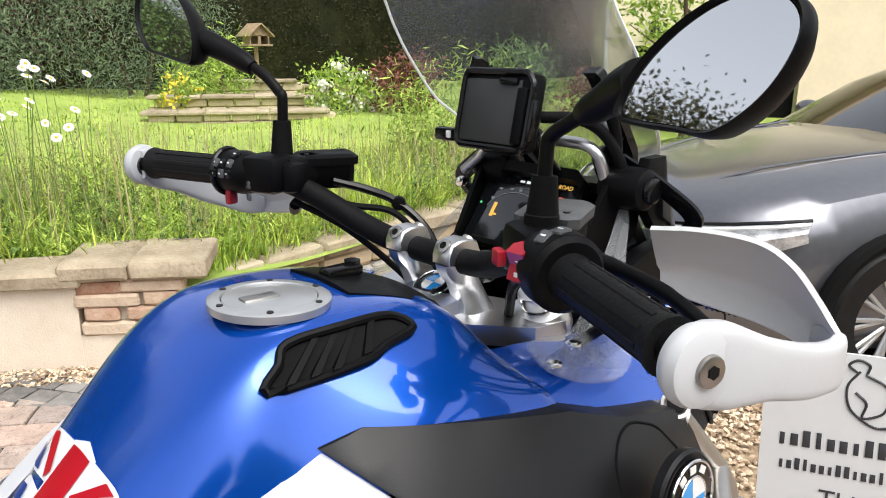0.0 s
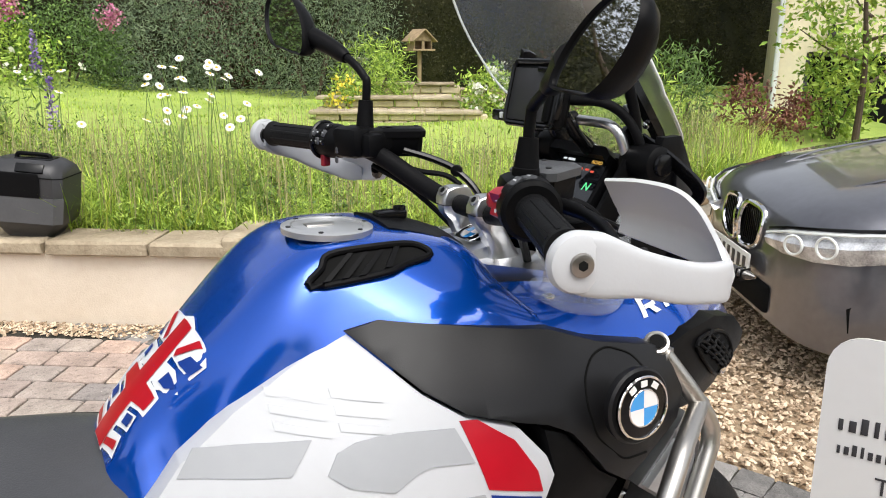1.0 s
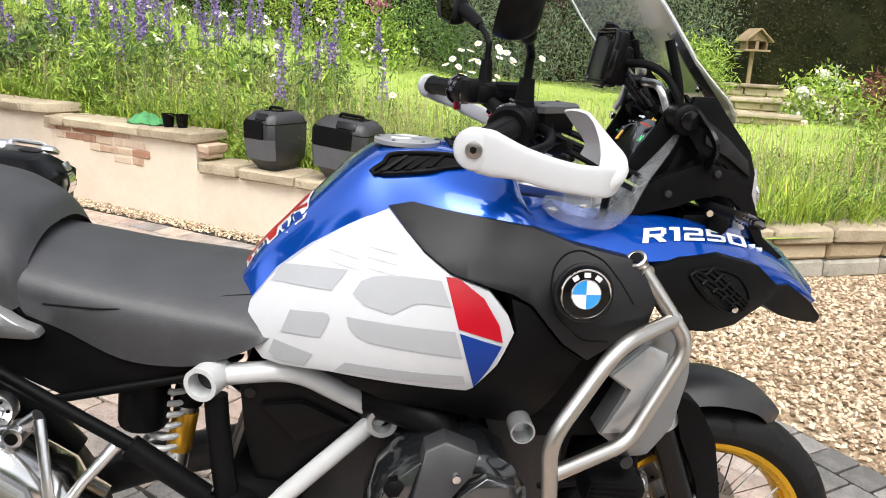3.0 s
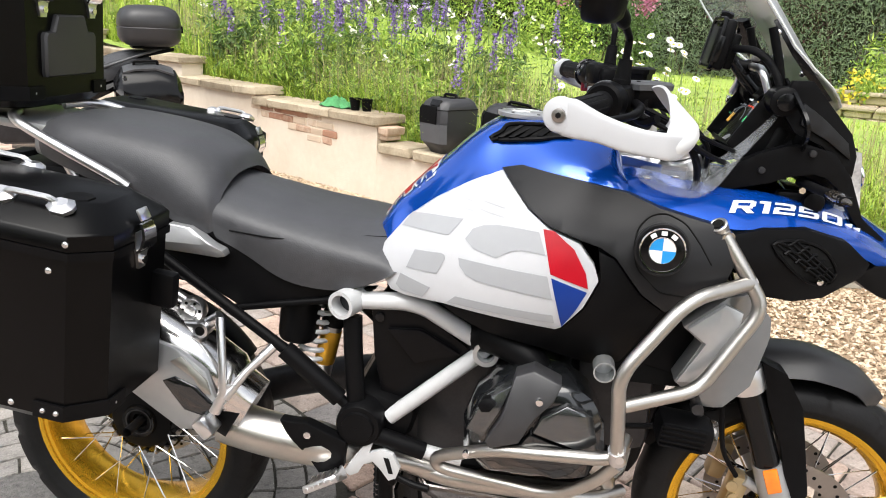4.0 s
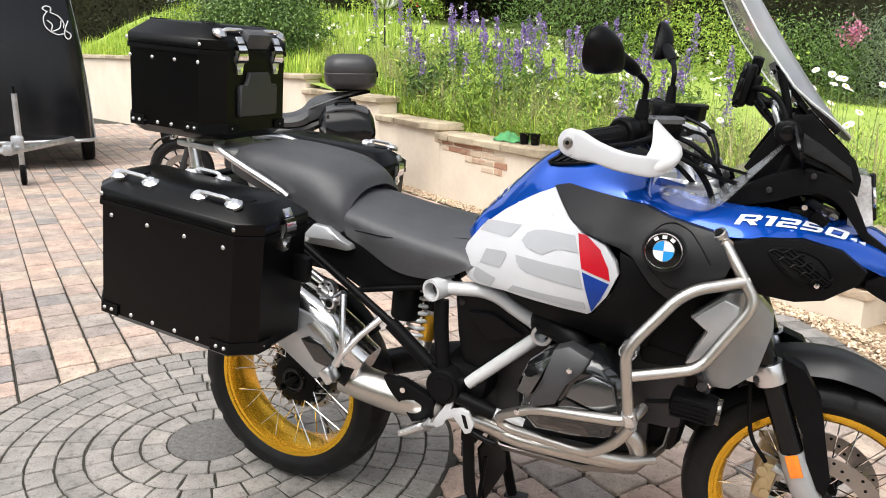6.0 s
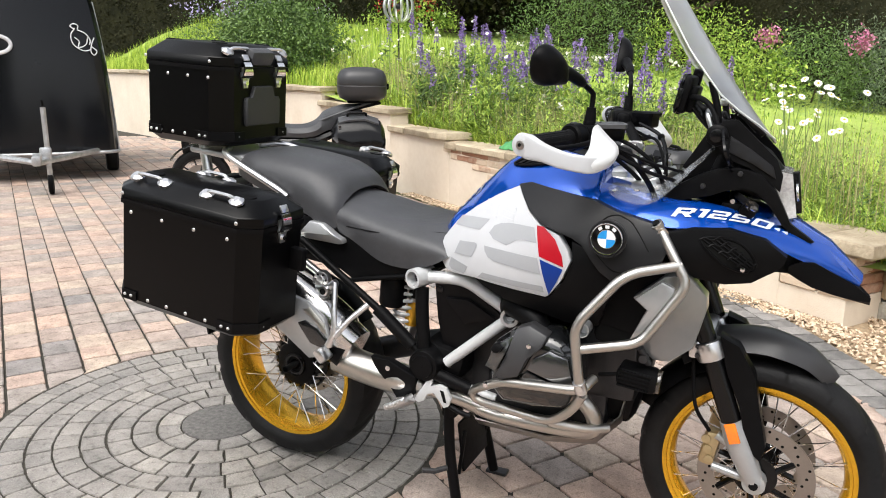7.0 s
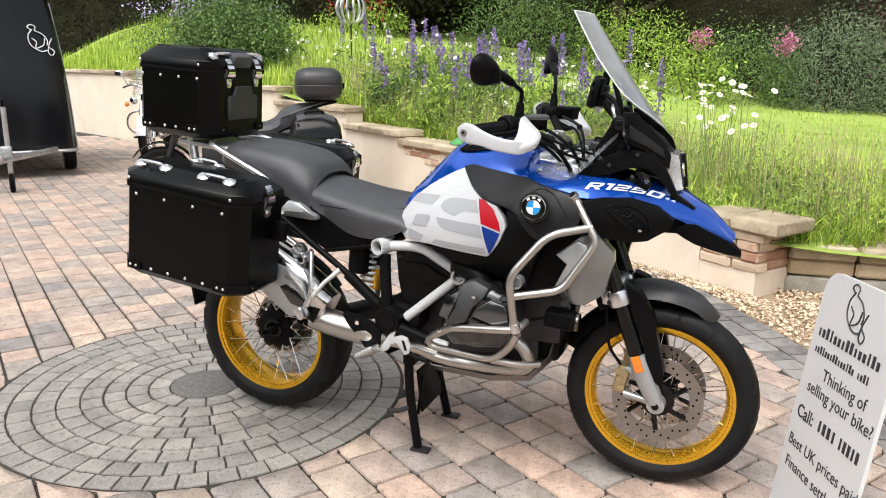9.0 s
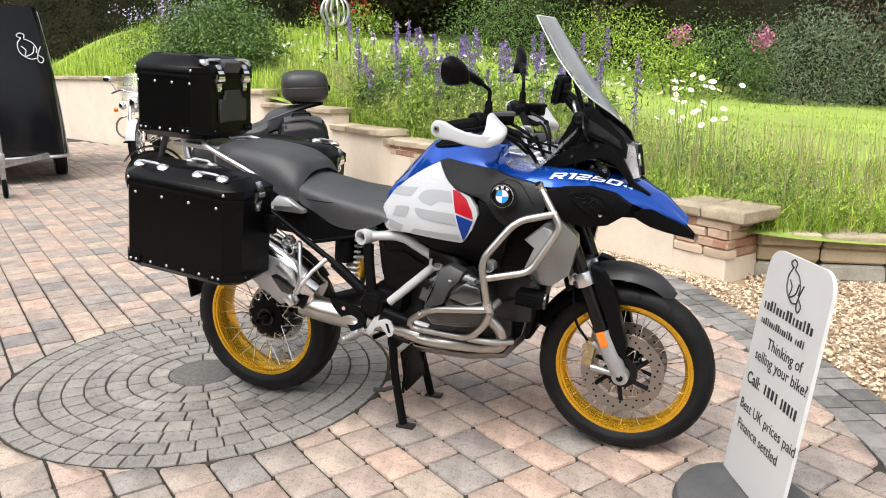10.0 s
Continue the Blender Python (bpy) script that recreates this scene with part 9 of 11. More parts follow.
# trader's name and number as plain bars
for x, y, w, h in ((0.030, 0.598, 0.335, 0.034), (0.035, 0.548, 0.225, 0.024), (0.275, 0.548, 0.06, 0.024), (0.155, 0.338, 0.105, 0.034), (0.275, 0.338, 0.110, 0.034)):
    n = max(2, int(w / (0.62 * h)))
    for k in range(n):
        tall = (k * 7 + int(h * 1000)) % 5 in (0, 3)
        hh = h * (1.0 if tall or h > 0.033 and y < 0.5 else 0.72)
        part("printed_bar", box(w / n * (0.62 if k % 3 else 0.40), hh, 0.0008, SM @ Matrix.Translation((x + w * (k + 0.5) / n, y + hh / 2, 0.0018)), 0.0003), M["ink"], sign)
emb = [[(0.165, 0.765), (0.150, 0.778), (0.165, 0.790), (0.185, 0.782), (0.182, 0.765)], [(0.170, 0.768), (0.150, 0.735), (0.158, 0.690), (0.200, 0.660), (0.235, 0.665)], [(0.180, 0.762), (0.215, 0.745), (0.235, 0.715), (0.232, 0.690)], [(0.165, 0.725), (0.185, 0.705), (0.180, 0.675), (0.215, 0.690), (0.225, 0.725)], [(0.240, 0.680), (0.262, 0.660), (0.250, 0.640), (0.235, 0.655), (0.240, 0.690), (0.255, 0.725)]]
for e in emb:
    part("emblem_line", tube([SM @ V(p.x, p.y, 0.001) for p in smooth_path([(a, b, 0) for a, b in e], 6)], 0.0026, 5), M["ink"], sign)
bc = BL + su * (SW / 2)
bz = bmesh.new()
prof = [(0.0, 0.064), (0.20, 0.058), (0.235, 0.045), (0.25, 0.015), (0.245, 0.0), (0.0, 0.0)]
ring = []
for k in range(40):
    a = 2 * math.pi * k / 40
    d = (su * math.cos(a) * 1.05 + V(-su.y, su.x, 0) * math.sin(a) * 0.92)
    ring.append([V(bc.x, bc.y, z) + V(d.x, d.y, 0) * r for r, z in prof[1:-1]])
bz = loft(ring + [ring[0]], False, False)
c1 = bz.faces.new([bz.verts.new(r[0]) for r in ring])
bmesh.ops.remove_doubles(bz, verts=bz.verts[:], dist=1e-5)
part("base", bz, M["greybase"], sign, "heavy grey rubber base")


# ---------------------------------------------------------------- dark saloon car on the gravel
car = thing("parked_car", "dark metallic saloon car parked on the gravel", "car", loc=Matrix.Translation((3.66, 1.44, 0)) @ Matrix.Rotation(math.atan2(0.53, -0.85), 4, "Z"))


def cpart(name, bm, material, parent=None, label=""):
    return part(name, bm, M[material], parent or car, label)


# local: x ahead from the front bumper (0), y to the car's left
sec = [(0.00, 0.45, 0.24, 0.40, 0.66), (-0.05, 0.62, 0.21, 0.40, 0.72), (-0.13, 0.75, 0.20, 0.41, 0.765), (-0.26, 0.84, 0.19, 0.42, 0.81), (-0.55, 0.905, 0.19, 0.45, 0.88), (-0.95, 0.925, 0.19, 0.47, 0.945), (-1.35, 0.93, 0.19, 0.48, 0.985), (-1.60, 0.93, 0.19, 0.48, 1.01), (-2.6, 0.935, 0.19, 0.48, 1.02), (-3.8, 0.92, 0.19, 0.50, 1.03), (-4.6, 0.88, 0.22, 0.52, 1.04), (-4.9, 0.78, 0.28, 0.5, 0.98)]
rings = []
for x, w, z0, zm, z1 in sec:
    r = []
    for y, z in ((0, z1 + 0.035), (w * 0.55, z1 + 0.022), (w * 0.80, z1), (w * 0.93, z1 - 0.05), (w * 1.0, z1 - 0.17), (w * 0.99, zm), (w * 0.985, z0 + 0.10), (w * 0.93, z0), (0, z0)):
        r.append((x, y, z))
    full = [(a, b, c) for a, b, c in r] + [(a, -b, c) for a, b, c in reversed(r[1:-1])]
    rings.append(full)
cols = [smooth_path(c, 4) for c in zip(*rings)]
body = loft([[c[i] for c in cols] for i in range(len(cols[0]))])
cpart("body", body, "carpaint", None, "dark metallic bodywork")
cab = [(-1.30, 0.74, 0.99), (-1.75, 0.66, 1.25), (-2.25, 0.60, 1.44), (-3.0, 0.60, 1.465), (-3.7, 0.62, 1.38), (-4.35, 0.70, 1.05)]
cpart("cabin_glass", loft([[(x, -w - 0.10 * (1.47 - z), 0.96), (x, -w, z - 0.03), (x, -w * 0.8, z), (x, w * 0.8, z), (x, w, z - 0.03), (x, w + 0.10 * (1.47 - z), 0.96)] for x, w, z in cab]), "carglass", None, "dark car windows")
cpart("roof", thicken(loft([[(x, -w * 0.98, z + 0.004), (x, 0, z + 0.02), (x, w * 0.98, z + 0.004)] for x, w, z in cab[2:5]], False, False), 0.01), "carpaint")
for sy in (-1, 1):
    kl = smooth_path([(0.022, sy * 0.030, 0.53), (0.030, sy * 0.028, 0.64), (0.010, sy * 0.045, 0.715), (0.0, sy * 0.14, 0.722), (-0.005, sy * 0.235, 0.70), (0.008, sy * 0.250, 0.62), (0.012, sy * 0.215, 0.545), (0.018, sy * 0.12, 0.515)], 4, True)
    kid = cpart("radiator_grille", tube(kl, 0.014, 8, True), "chrome", None, "chrome kidney grille surround")
    fm = bmesh.new()
    fm.faces.new([fm.verts.new(p + V(-0.012, 0, 0)) for p in kl])
    part("grille_back", fm, M["dark"], kid)
    for k in range(9):
        y = sy * (0.045 + 0.023 * k)
        part("grille_slat", rod((0.012, y, 0.545), (0.004, y, 0.705), 0.0035, 6), M["gloss"], kid)
    HP = ((0.030, 0.36, 0.590, 0.655), (0.012, 0.50, 0.580, 0.690), (-0.045, 0.66, 0.585, 0.718), (-0.135, 0.79, 0.605, 0.742), (-0.260, 0.875, 0.640, 0.762), (-0.400, 0.918, 0.690, 0.775))
    hl_ = loft([[(x - 0.005, sy * y, z0), (x + 0.014, sy * (y + 0.012), (z0 + z1) / 2), (x - 0.035, sy * (y - 0.035), z1)] for x, y, z0, z1 in HP], False, False)
    h_ = cpart("headlight", thicken(hl_, 0.05), "lens", None, "clear swept-back headlight")
    for x, y, z, r_ in ((0.000, 0.585, 0.642, 0.040), (-0.070, 0.725, 0.664, 0.044)):
        tg = V(-0.55, sy * 0.83, 0.0)
        part("lamp_ring", tube([V(x + 0.012, sy * (y + 0.012), z) + tg * (r_ * math.cos(a)) + V(0.02, 0, 1) * (r_ * math.sin(a)) for a in np.linspace(0, 2 * math.pi, 24, endpoint=False)], 0.006, 6, True), M["edge"], h_)
    part("light_strip", tube([V(x - 0.004, sy * (y - 0.004), z1 - 0.014) for x, y, z0, z1 in HP], 0.007, 6), M["edge"], h_)
    part("brow", tube([V(x - 0.02, sy * (y - 0.015), z1 + 0.002) for x, y, z0, z1 in HP], 0.008, 6), M["gloss"], h_)
    it = loft([[(-0.02 - 0.15 * f, sy * (0.42 + 0.36 * f), 0.30 + 0.02 * f), (0.0 - 0.16 * f, sy * (0.42 + 0.36 * f), 0.42), (-0.02 - 0.16 * f, sy * (0.42 + 0.36 * f), 0.45)] for f in (0, 0.5, 1)], False, False)
    cpart("bumper_intake", thicken(it, 0.01), "dark")
    for wx in (-0.86, -3.84):
        wm = Matrix.Translation((wx, sy * 0.83, 0.335))
        wh = cpart("wheel", revolve([(0.21, -0.11), (0.31, -0.115), (0.335, -0.09), (0.337, 0.09), (0.31, 0.115), (0.21, 0.11)], 40, wm, True), "tyre", None, "car wheel")
        part("rim_barrel", revolve([(0.212, -0.10), (0.225, -0.10), (0.225, 0.10), (0.212, 0.10)], 40, wm, True), M["disc"], wh)
        for k in range(10):
            a = 2 * math.pi * k / 10
            for da in (-0.09, 0.09):
                part("rim_spoke", rod(wm @ V(0.05 * math.cos(a), sy * 0.075, 0.05 * math.sin(a)), wm @ V(0.215 * math.cos(a + da), sy * 0.09, 0.215 * math.sin(a + da)), 0.011, 6), M["silver"], wh)
        part("hub_cap", revolve([(0.001, sy * 0.095), (0.045, sy * 0.09), (0.055, sy * 0.07)], 20, wm), M["silver"], wh)
        # near-black tube on the uncut body paints the shaded gap over the wheel
        aw = tube([V(wx + 0.365 * math.cos(a), sy * 0.925, 0.335 + 0.365 * math.sin(a)) for a in np.linspace(0.05, math.pi - 0.05, 20)], 0.035, 8)
        cpart("wheel_arch", aw, "dark")
    mb_ = cpart("door_mirror", ball(0.09, Matrix.Translation((-1.75, sy * 1.0, 1.03)), (0.75, 1.2, 0.75)), "carpaint")
    cpart("bonnet_crease", tube(smooth_path([(-0.10, sy * 0.28, 0.735), (-0.5, sy * 0.42, 0.905), (-1.3, sy * 0.56, 1.012)], 6), 0.006, 6), "carpaint")
cpart("lower_intake", box(0.05, 0.80, 0.13, Matrix.Translation((0.0, 0, 0.33)), 0.02), "dark")
pt = cpart("number_plate", box(0.012, 0.52, 0.11, Matrix.Translation((0.052, 0, 0.455)), 0.004), "plate", None, "white number plate with black bars")
for k in range(7):
    part("plate_bar", box(0.002, 0.036, 0.065, Matrix.Translation((0.059, -0.21 + 0.07 * k, 0.455))), M["ink"], pt)


# ---------------------------------------------------------------- black box trailer with its drawbar
trl = thing("box_trailer", "glossy black enclosed box trailer with a galvanised drawbar", "trailer", loc=Matrix.Translation((-6.23, 4.68, 0)) @ Matrix.Rotation(radians(-38.5), 4, "Z"))
# local: x towards the drawbar (0: front face), y to its left; the right-hand corner as seen is at y = +0
TWD, THT = 1.75, 2.2
prof = lambda w, z: (0.05 * (z / THT) ** 2 + 0.02 * max(0, (z - 1.5) / 0.7) ** 2)
rings = []
for z in np.linspace(0.34, THT, 12):
    ins = 0.16 * ((z - 0.34) / (THT - 0.34)) ** 2
    fx_ = -prof(0, z) * 2.0
    k = 0.14
    rings.append([(fx_ - k, -TWD + ins, z), (fx_ - 0.04, -TWD + ins + 0.05, z), (fx_, -TWD + ins + k, z), (fx_ + 0.03, -TWD / 2, z), (fx_, -ins - k, z), (fx_ - 0.04, -ins - 0.05, z), (fx_ - k, -ins, z), (-3.0, -ins, z), (-3.0, -TWD + ins, z)])
tb = part("body", loft(rings), M["trailer"], trl, "glossy black fibreglass body")
part("sill", tube(round_path([(-3.0, 0.01, 0.34), (-0.10, 0.01, 0.34), (0.01, -0.12, 0.34), (0.01, -TWD + 0.12, 0.34), (-0.10, -TWD - 0.01, 0.34), (-3.0, -TWD - 0.01, 0.34)], 0.08, 5), 0.022, 8), M["galv"], trl, "bright metal lower trim")
for y in (-0.06, -TWD + 0.06):
    w_ = part("wheel", revolve([(0.10, -0.07), (0.22, -0.075), (0.24, -0.05), (0.24, 0.05), (0.22, 0.075), (0.10, 0.07), (0.001, 0.03)], 28, Matrix.Translation((-0.85, y, 0.24))), M["tyre"], trl)
part("corner_strip", tube([(-0.14 - 0.0, 0.004, 0.36), (-0.16, -0.03, 1.0), (-0.20, -0.08, 1.6), (-0.30, -0.15, 2.15)], 0.014, 6), M["galv"], trl)
db = part("drawbar", join(rod((0.0, -TWD + 0.25, 0.36), (1.25, -TWD / 2, 0.38), 0.035, 8), rod((0.0, -0.25, 0.36), (1.25, -TWD / 2, 0.38), 0.035, 8)), M["galv"], trl, "galvanised drawbar")
part("hitch", box(0.30, 0.09, 0.11, Matrix.Translation((1.32, -TWD / 2, 0.42)), 0.02), M["galv"], db)
jk = part("jockey_wheel", tube([(1.02, -TWD / 2 + 0.1, 0.18), (1.02, -TWD / 2 + 0.1, 0.95)], 0.028, 12), M["galv"], trl, "jockey wheel on its tube")
part("wheel_disc", revolve([(0.001, -0.03), (0.08, -0.03), (0.11, -0.02), (0.11, 0.02), (0.08, 0.03), (0.001, 0.03)], 24, Matrix.Translation((1.02, -TWD / 2 + 0.1, 0.11))), M["rubber"], jk)
part("crank", join(rod((1.02, -TWD / 2 + 0.1, 0.95), (1.02, -TWD / 2 + 0.1, 1.02), 0.012, 8), rod((1.02, -TWD / 2 + 0.1, 1.02), (1.12, -TWD / 2 + 0.1, 1.02), 0.012, 8)), M["black"], jk)
part("jockey_clamp", box(0.10, 0.12, 0.14, Matrix.Translation((1.02, -TWD / 2 + 0.08, 0.45)), 0.02), M["galv"], jk)
for e in emb:
    part("emblem_line", tube([V(0.036 - 2 * prof(0, 1.66 + (p.y - 0.7) * 2.4), -0.30 + (0.2 - p.x) * -2.4, 1.66 + (p.y - 0.7) * 2.4) for p in smooth_path([(a, b, 0) for a, b in e], 6)], 0.007, 5), M["paintwhite"], trl)
part("emblem_ring", tube([V(0.015, -1.22 + 0.16 * math.cos(a), 1.62 + 0.10 * math.sin(a)) for a in np.linspace(0, 2 * math.pi, 24, endpoint=False)], 0.022, 6, True), M["paintwhite"], trl)


# ---------------------------------------------------------------- two more motorcycles by the wall
def simple_wheel(parent, c, R, half, rim, m_rim):
    w = part("wheel", revolve([(rim, -half * 0.8), (rim + 0.03, -half), (R - 0.02, -half * 0.9), (R, 0), (R - 0.02, half * 0.9), (rim + 0.03, half), (rim, half * 0.8)], 36, Matrix.Translation(c), True), M["tyre"], parent)
    part("rim", revolve([(rim, -half * 0.7), (rim - 0.02, -half * 0.5), (rim - 0.02, half * 0.5), (rim, half * 0.7)], 36, Matrix.Translation(c), True), m_rim, w)
    for k in range(10):
        a = 2 * math.pi * k / 10
        part("spoke", rod(c, c + V(math.cos(a), 0, math.sin(a)) * (rim - 0.01), 0.008, 6), m_rim, w)
    part("brake_disc", revolve([(0.09, half + 0.02), (0.15, half + 0.02), (0.15, half + 0.025), (0.09, half + 0.025)], 28, Matrix.Translation(c), True), M["disc"], w)


b2 = thing("black_motorcycle", "black touring motorcycle with a top box and side box", "motorcycle", loc=Matrix.Translation((-3.88, 3.60, 0)) @ Matrix.Rotation(math.radians(215), 4, "Z"))
# local: x ahead (0: front axle), rear axle at -1.45
simple_wheel(b2, V(0, 0, 0.30), 0.30, 0.06, 0.22, M["steel"])
simple_wheel(b2, V(-1.45, 0, 0.31), 0.31, 0.085, 0.21, M["steel"])
for sy in (-1, 1):
    part("fork_leg", rod((0, sy * 0.09, 0.30), (-0.22, sy * 0.09, 0.95), 0.026), M["steel"], b2)
    part("swing_arm", rod((-0.85, sy * 0.10, 0.42), (-1.45, sy * 0.11, 0.31), 0.028), M["steel"], b2)
    part("subframe_rail", rod((-0.85, sy * 0.12, 0.55), (-1.52, sy * 0.12, 0.80), 0.013), M["brushed"], b2)
    part("grab_rail", tube(round_path([(-1.18, sy * 0.13, 0.88), (-1.30, sy * 0.19, 0.93), (-1.55, sy * 0.18, 1.02), (-1.70, sy * 0.10, 1.06)], 0.05, 4), 0.011, 8), M["greycase"], b2)
part("mudguard", thicken(loft([[(0.34 * math.cos(a), -0.06, 0.30 + 0.34 * math.sin(a)), (0.355 * math.cos(a), 0, 0.30 + 0.355 * math.sin(a)), (0.34 * math.cos(a), 0.06, 0.30 + 0.34 * math.sin(a))] for a in np.linspace(0.6, 2.6, 12)], False, False), 0.004), M["gloss"], b2)
en2 = part("engine", box(0.44, 0.32, 0.36, Matrix.Translation((-0.62, 0, 0.46)), 0.07), M["steel"], b2)
part("clutch_cover", cyl(0.11, 0.40, Matrix.Translation((-0.74, 0, 0.42)) @ Matrix.Rotation(RX, 4, "X"), 20, bev=0.02), M["steel"], en2)
dome = lambda x, w, z0, z1: [(x, -w * 0.9, z0), (x, -w, z0 + 0.35 * (z1 - z0)), (x, -w * 0.86, z0 + 0.72 * (z1 - z0)), (x, -w * 0.45, z0 + 0.96 * (z1 - z0)), (x, 0, z1), (x, w * 0.45, z0 + 0.96 * (z1 - z0)), (x, w * 0.86, z0 + 0.72 * (z1 - z0)), (x, w, z0 + 0.35 * (z1 - z0)), (x, w * 0.9, z0)]
rise = lambda tab: [dome(p.x, p.y, p.z, q.z) for p, q in zip(smooth_path([(x, w, z0) for x, w, z0, z1 in tab], 4), smooth_path([(x, w, z1) for x, w, z0, z1 in tab], 4))]
part("tank", loft(rise([(-0.16, 0.10, 0.82, 0.92), (-0.28, 0.19, 0.76, 1.02), (-0.46, 0.21, 0.72, 1.04), (-0.64, 0.17, 0.72, 0.97), (-0.80, 0.11, 0.72, 0.86)])), M["gloss"], b2, "gloss black tank")
part("seat", loft(rise([(-0.74, 0.09, 0.72, 0.87), (-0.90, 0.15, 0.72, 0.845), (-1.05, 0.18, 0.72, 0.85), (-1.16, 0.18, 0.74, 0.90), (-1.24, 0.17, 0.78, 0.98), (-1.42, 0.16, 0.84, 1.04), (-1.60, 0.12, 0.90, 1.05)])), M["seat"], b2, "black stepped seat")
part("side_cover", loft(rise([(-0.72, 0.10, 0.50, 0.74), (-0.95, 0.16, 0.56, 0.76), (-1.25, 0.15, 0.68, 0.80), (-1.62, 0.10, 0.88, 0.99)])), M["gloss"], b2)
part("handlebar", tube(round_path([(-0.40, -0.40, 1.08), (-0.30, -0.22, 1.12), (-0.26, 0, 1.08), (-0.30, 0.22, 1.12), (-0.40, 0.40, 1.08)], 0.05, 4), 0.014, 10), M["black"], b2)
part("cowl", loft(rise([(0.10, 0.05, 0.84, 0.94), (0.02, 0.12, 0.78, 1.04), (-0.12, 0.17, 0.78, 1.12), (-0.22, 0.15, 0.86, 1.10)])), M["gloss"], b2)
for sy in (-1, 1):
    part("hand_shield", thicken(loft([[(-0.34 + 0.11 * math.sin(math.pi * u), sy * (0.20 + 0.26 * u), 1.06 + v * (0.05 + 0.05 * math.sin(math.pi * u))) for v in (-1, -0.3, 0.4, 1)] for u in np.linspace(0, 1, 9)], False, False), 0.005), M["greycase"], b2, "dark grey hand shield")
    ms = part("mirror", tube(smooth_path([(-0.32, sy * 0.24, 1.12), (-0.33, sy * 0.26, 1.22), (-0.40, sy * 0.36, 1.27)], 4), 0.008, 8), M["black"], b2)
    part("mirror_head", loft([[(-0.42 + d, sy * (0.43 + 0.085 * k * math.cos(a)), 1.275 + 0.045 * k * math.sin(a) + 0.02 * math.cos(a)) for a in np.linspace(0, 2 * math.pi, 16, endpoint=False)] for d, k in ((-0.012, 1.0), (0.006, 0.96), (0.028, 0.6))]), M["black"], ms)
    part("indicator", ball(0.018, Matrix.Translation((-1.68, sy * 0.13, 0.86)), (1, 1.5, 1)), M["amber"], b2)
sc = [(-1.30, 0.60, 0.80), (-1.36, 0.54, 0.90), (-1.62, 0.47, 0.93), (-1.78, 0.50, 0.88), (-1.82, 0.58, 0.80)]
pn_ = part("side_box", loft([[(x, 0.20, z0 + 0.05), (x, 0.20, z1), (x, 0.27, z1 + 0.015), (x, 0.36, z1 - 0.03), (x, 0.43, z1 - 0.13), (x, 0.44, z0 + 0.14), (x, 0.39, z0 + 0.03), (x, 0.28, z0)] for x, z0, z1 in sc]), M["gloss"], b2, "black plastic side box")
part("box_trim", loft([[(x, 0.215, z + 0.004), (x, 0.215, z + 0.022), (x, 0.28, z + 0.032), (x, 0.365, z - 0.014), (x, 0.36, z - 0.030), (x, 0.28, z + 0.006)] for x, z in ((-1.37, 0.895), (-1.46, 0.92), (-1.62, 0.93), (-1.76, 0.885))]), M["greycase"], pn_, "dark grey lid trim")
part("box_handle", tube(round_path([(-1.46, 0.30, 0.930), (-1.46, 0.31, 0.965), (-1.64, 0.31, 0.970), (-1.64, 0.30, 0.935)], 0.015, 4), 0.012, 8), M["black"], pn_)
part("box_lock", cyl(0.014, 0.012, Matrix.Translation((-1.38, 0.40, 0.84)) @ Matrix.Rotation(-RX, 4, "X"), 14), M["chrome"], pn_)
tbx = [(1.13, 0.17, 0.20), (1.16, 0.225, 0.27), (1.20, 0.245, 0.295), (1.275, 0.25, 0.305), (1.283, 0.242, 0.298), (1.30, 0.25, 0.305), (1.37, 0.24, 0.295), (1.42, 0.215, 0.265), (1.45, 0.16, 0.20), (1.46, 0.09, 0.12)]
sq = lambda c: math.copysign(abs(c) ** 0.55, c)
tb2 = part("top_box", loft([[(-1.62 + l * sq(math.cos(a)), w * sq(math.sin(a)), z - 0.05) for a in np.linspace(0, 2 * math.pi, 32, endpoint=False)] for z, l, w in tbx]), M["satin"], b2, "rounded black top box")
part("box_catch", box(0.03, 0.12, 0.06, Matrix.Translation((-1.875, 0, 1.22)), 0.008), M["black"], tb2)
rk2 = part("rack", box(0.30, 0.26, 0.02, Matrix.Translation((-1.62, 0, 1.066)), 0.006), M["black"], b2)
for sy in (-1, 1):
    part("rack_arm", rod((-1.25, sy * 0.12, 0.93), (-1.80, sy * 0.12, 1.06), 0.014), M["black"], rk2)
part("exhaust", tube(smooth_path([(-0.5, -0.16, 0.25), (-0.9, -0.2, 0.24), (-1.3, -0.24, 0.36), (-1.65, -0.26, 0.46)], 6), 0.045, 14), M["brushed"], b2)
part("side_stand", rod((-0.75, 0.14, 0.30), (-0.70, 0.26, 0.0), 0.014), M["black"], b2)
part("side_plate", thicken(loft([[(-1.62, -0.09, 0.86), (-1.62, 0.09, 0.86)], [(-1.80, -0.085, 0.60), (-1.80, 0.085, 0.60)], [(-1.82, -0.08, 0.50), (-1.82, 0.08, 0.50)]], False, False), 0.006), M["black"], b2)

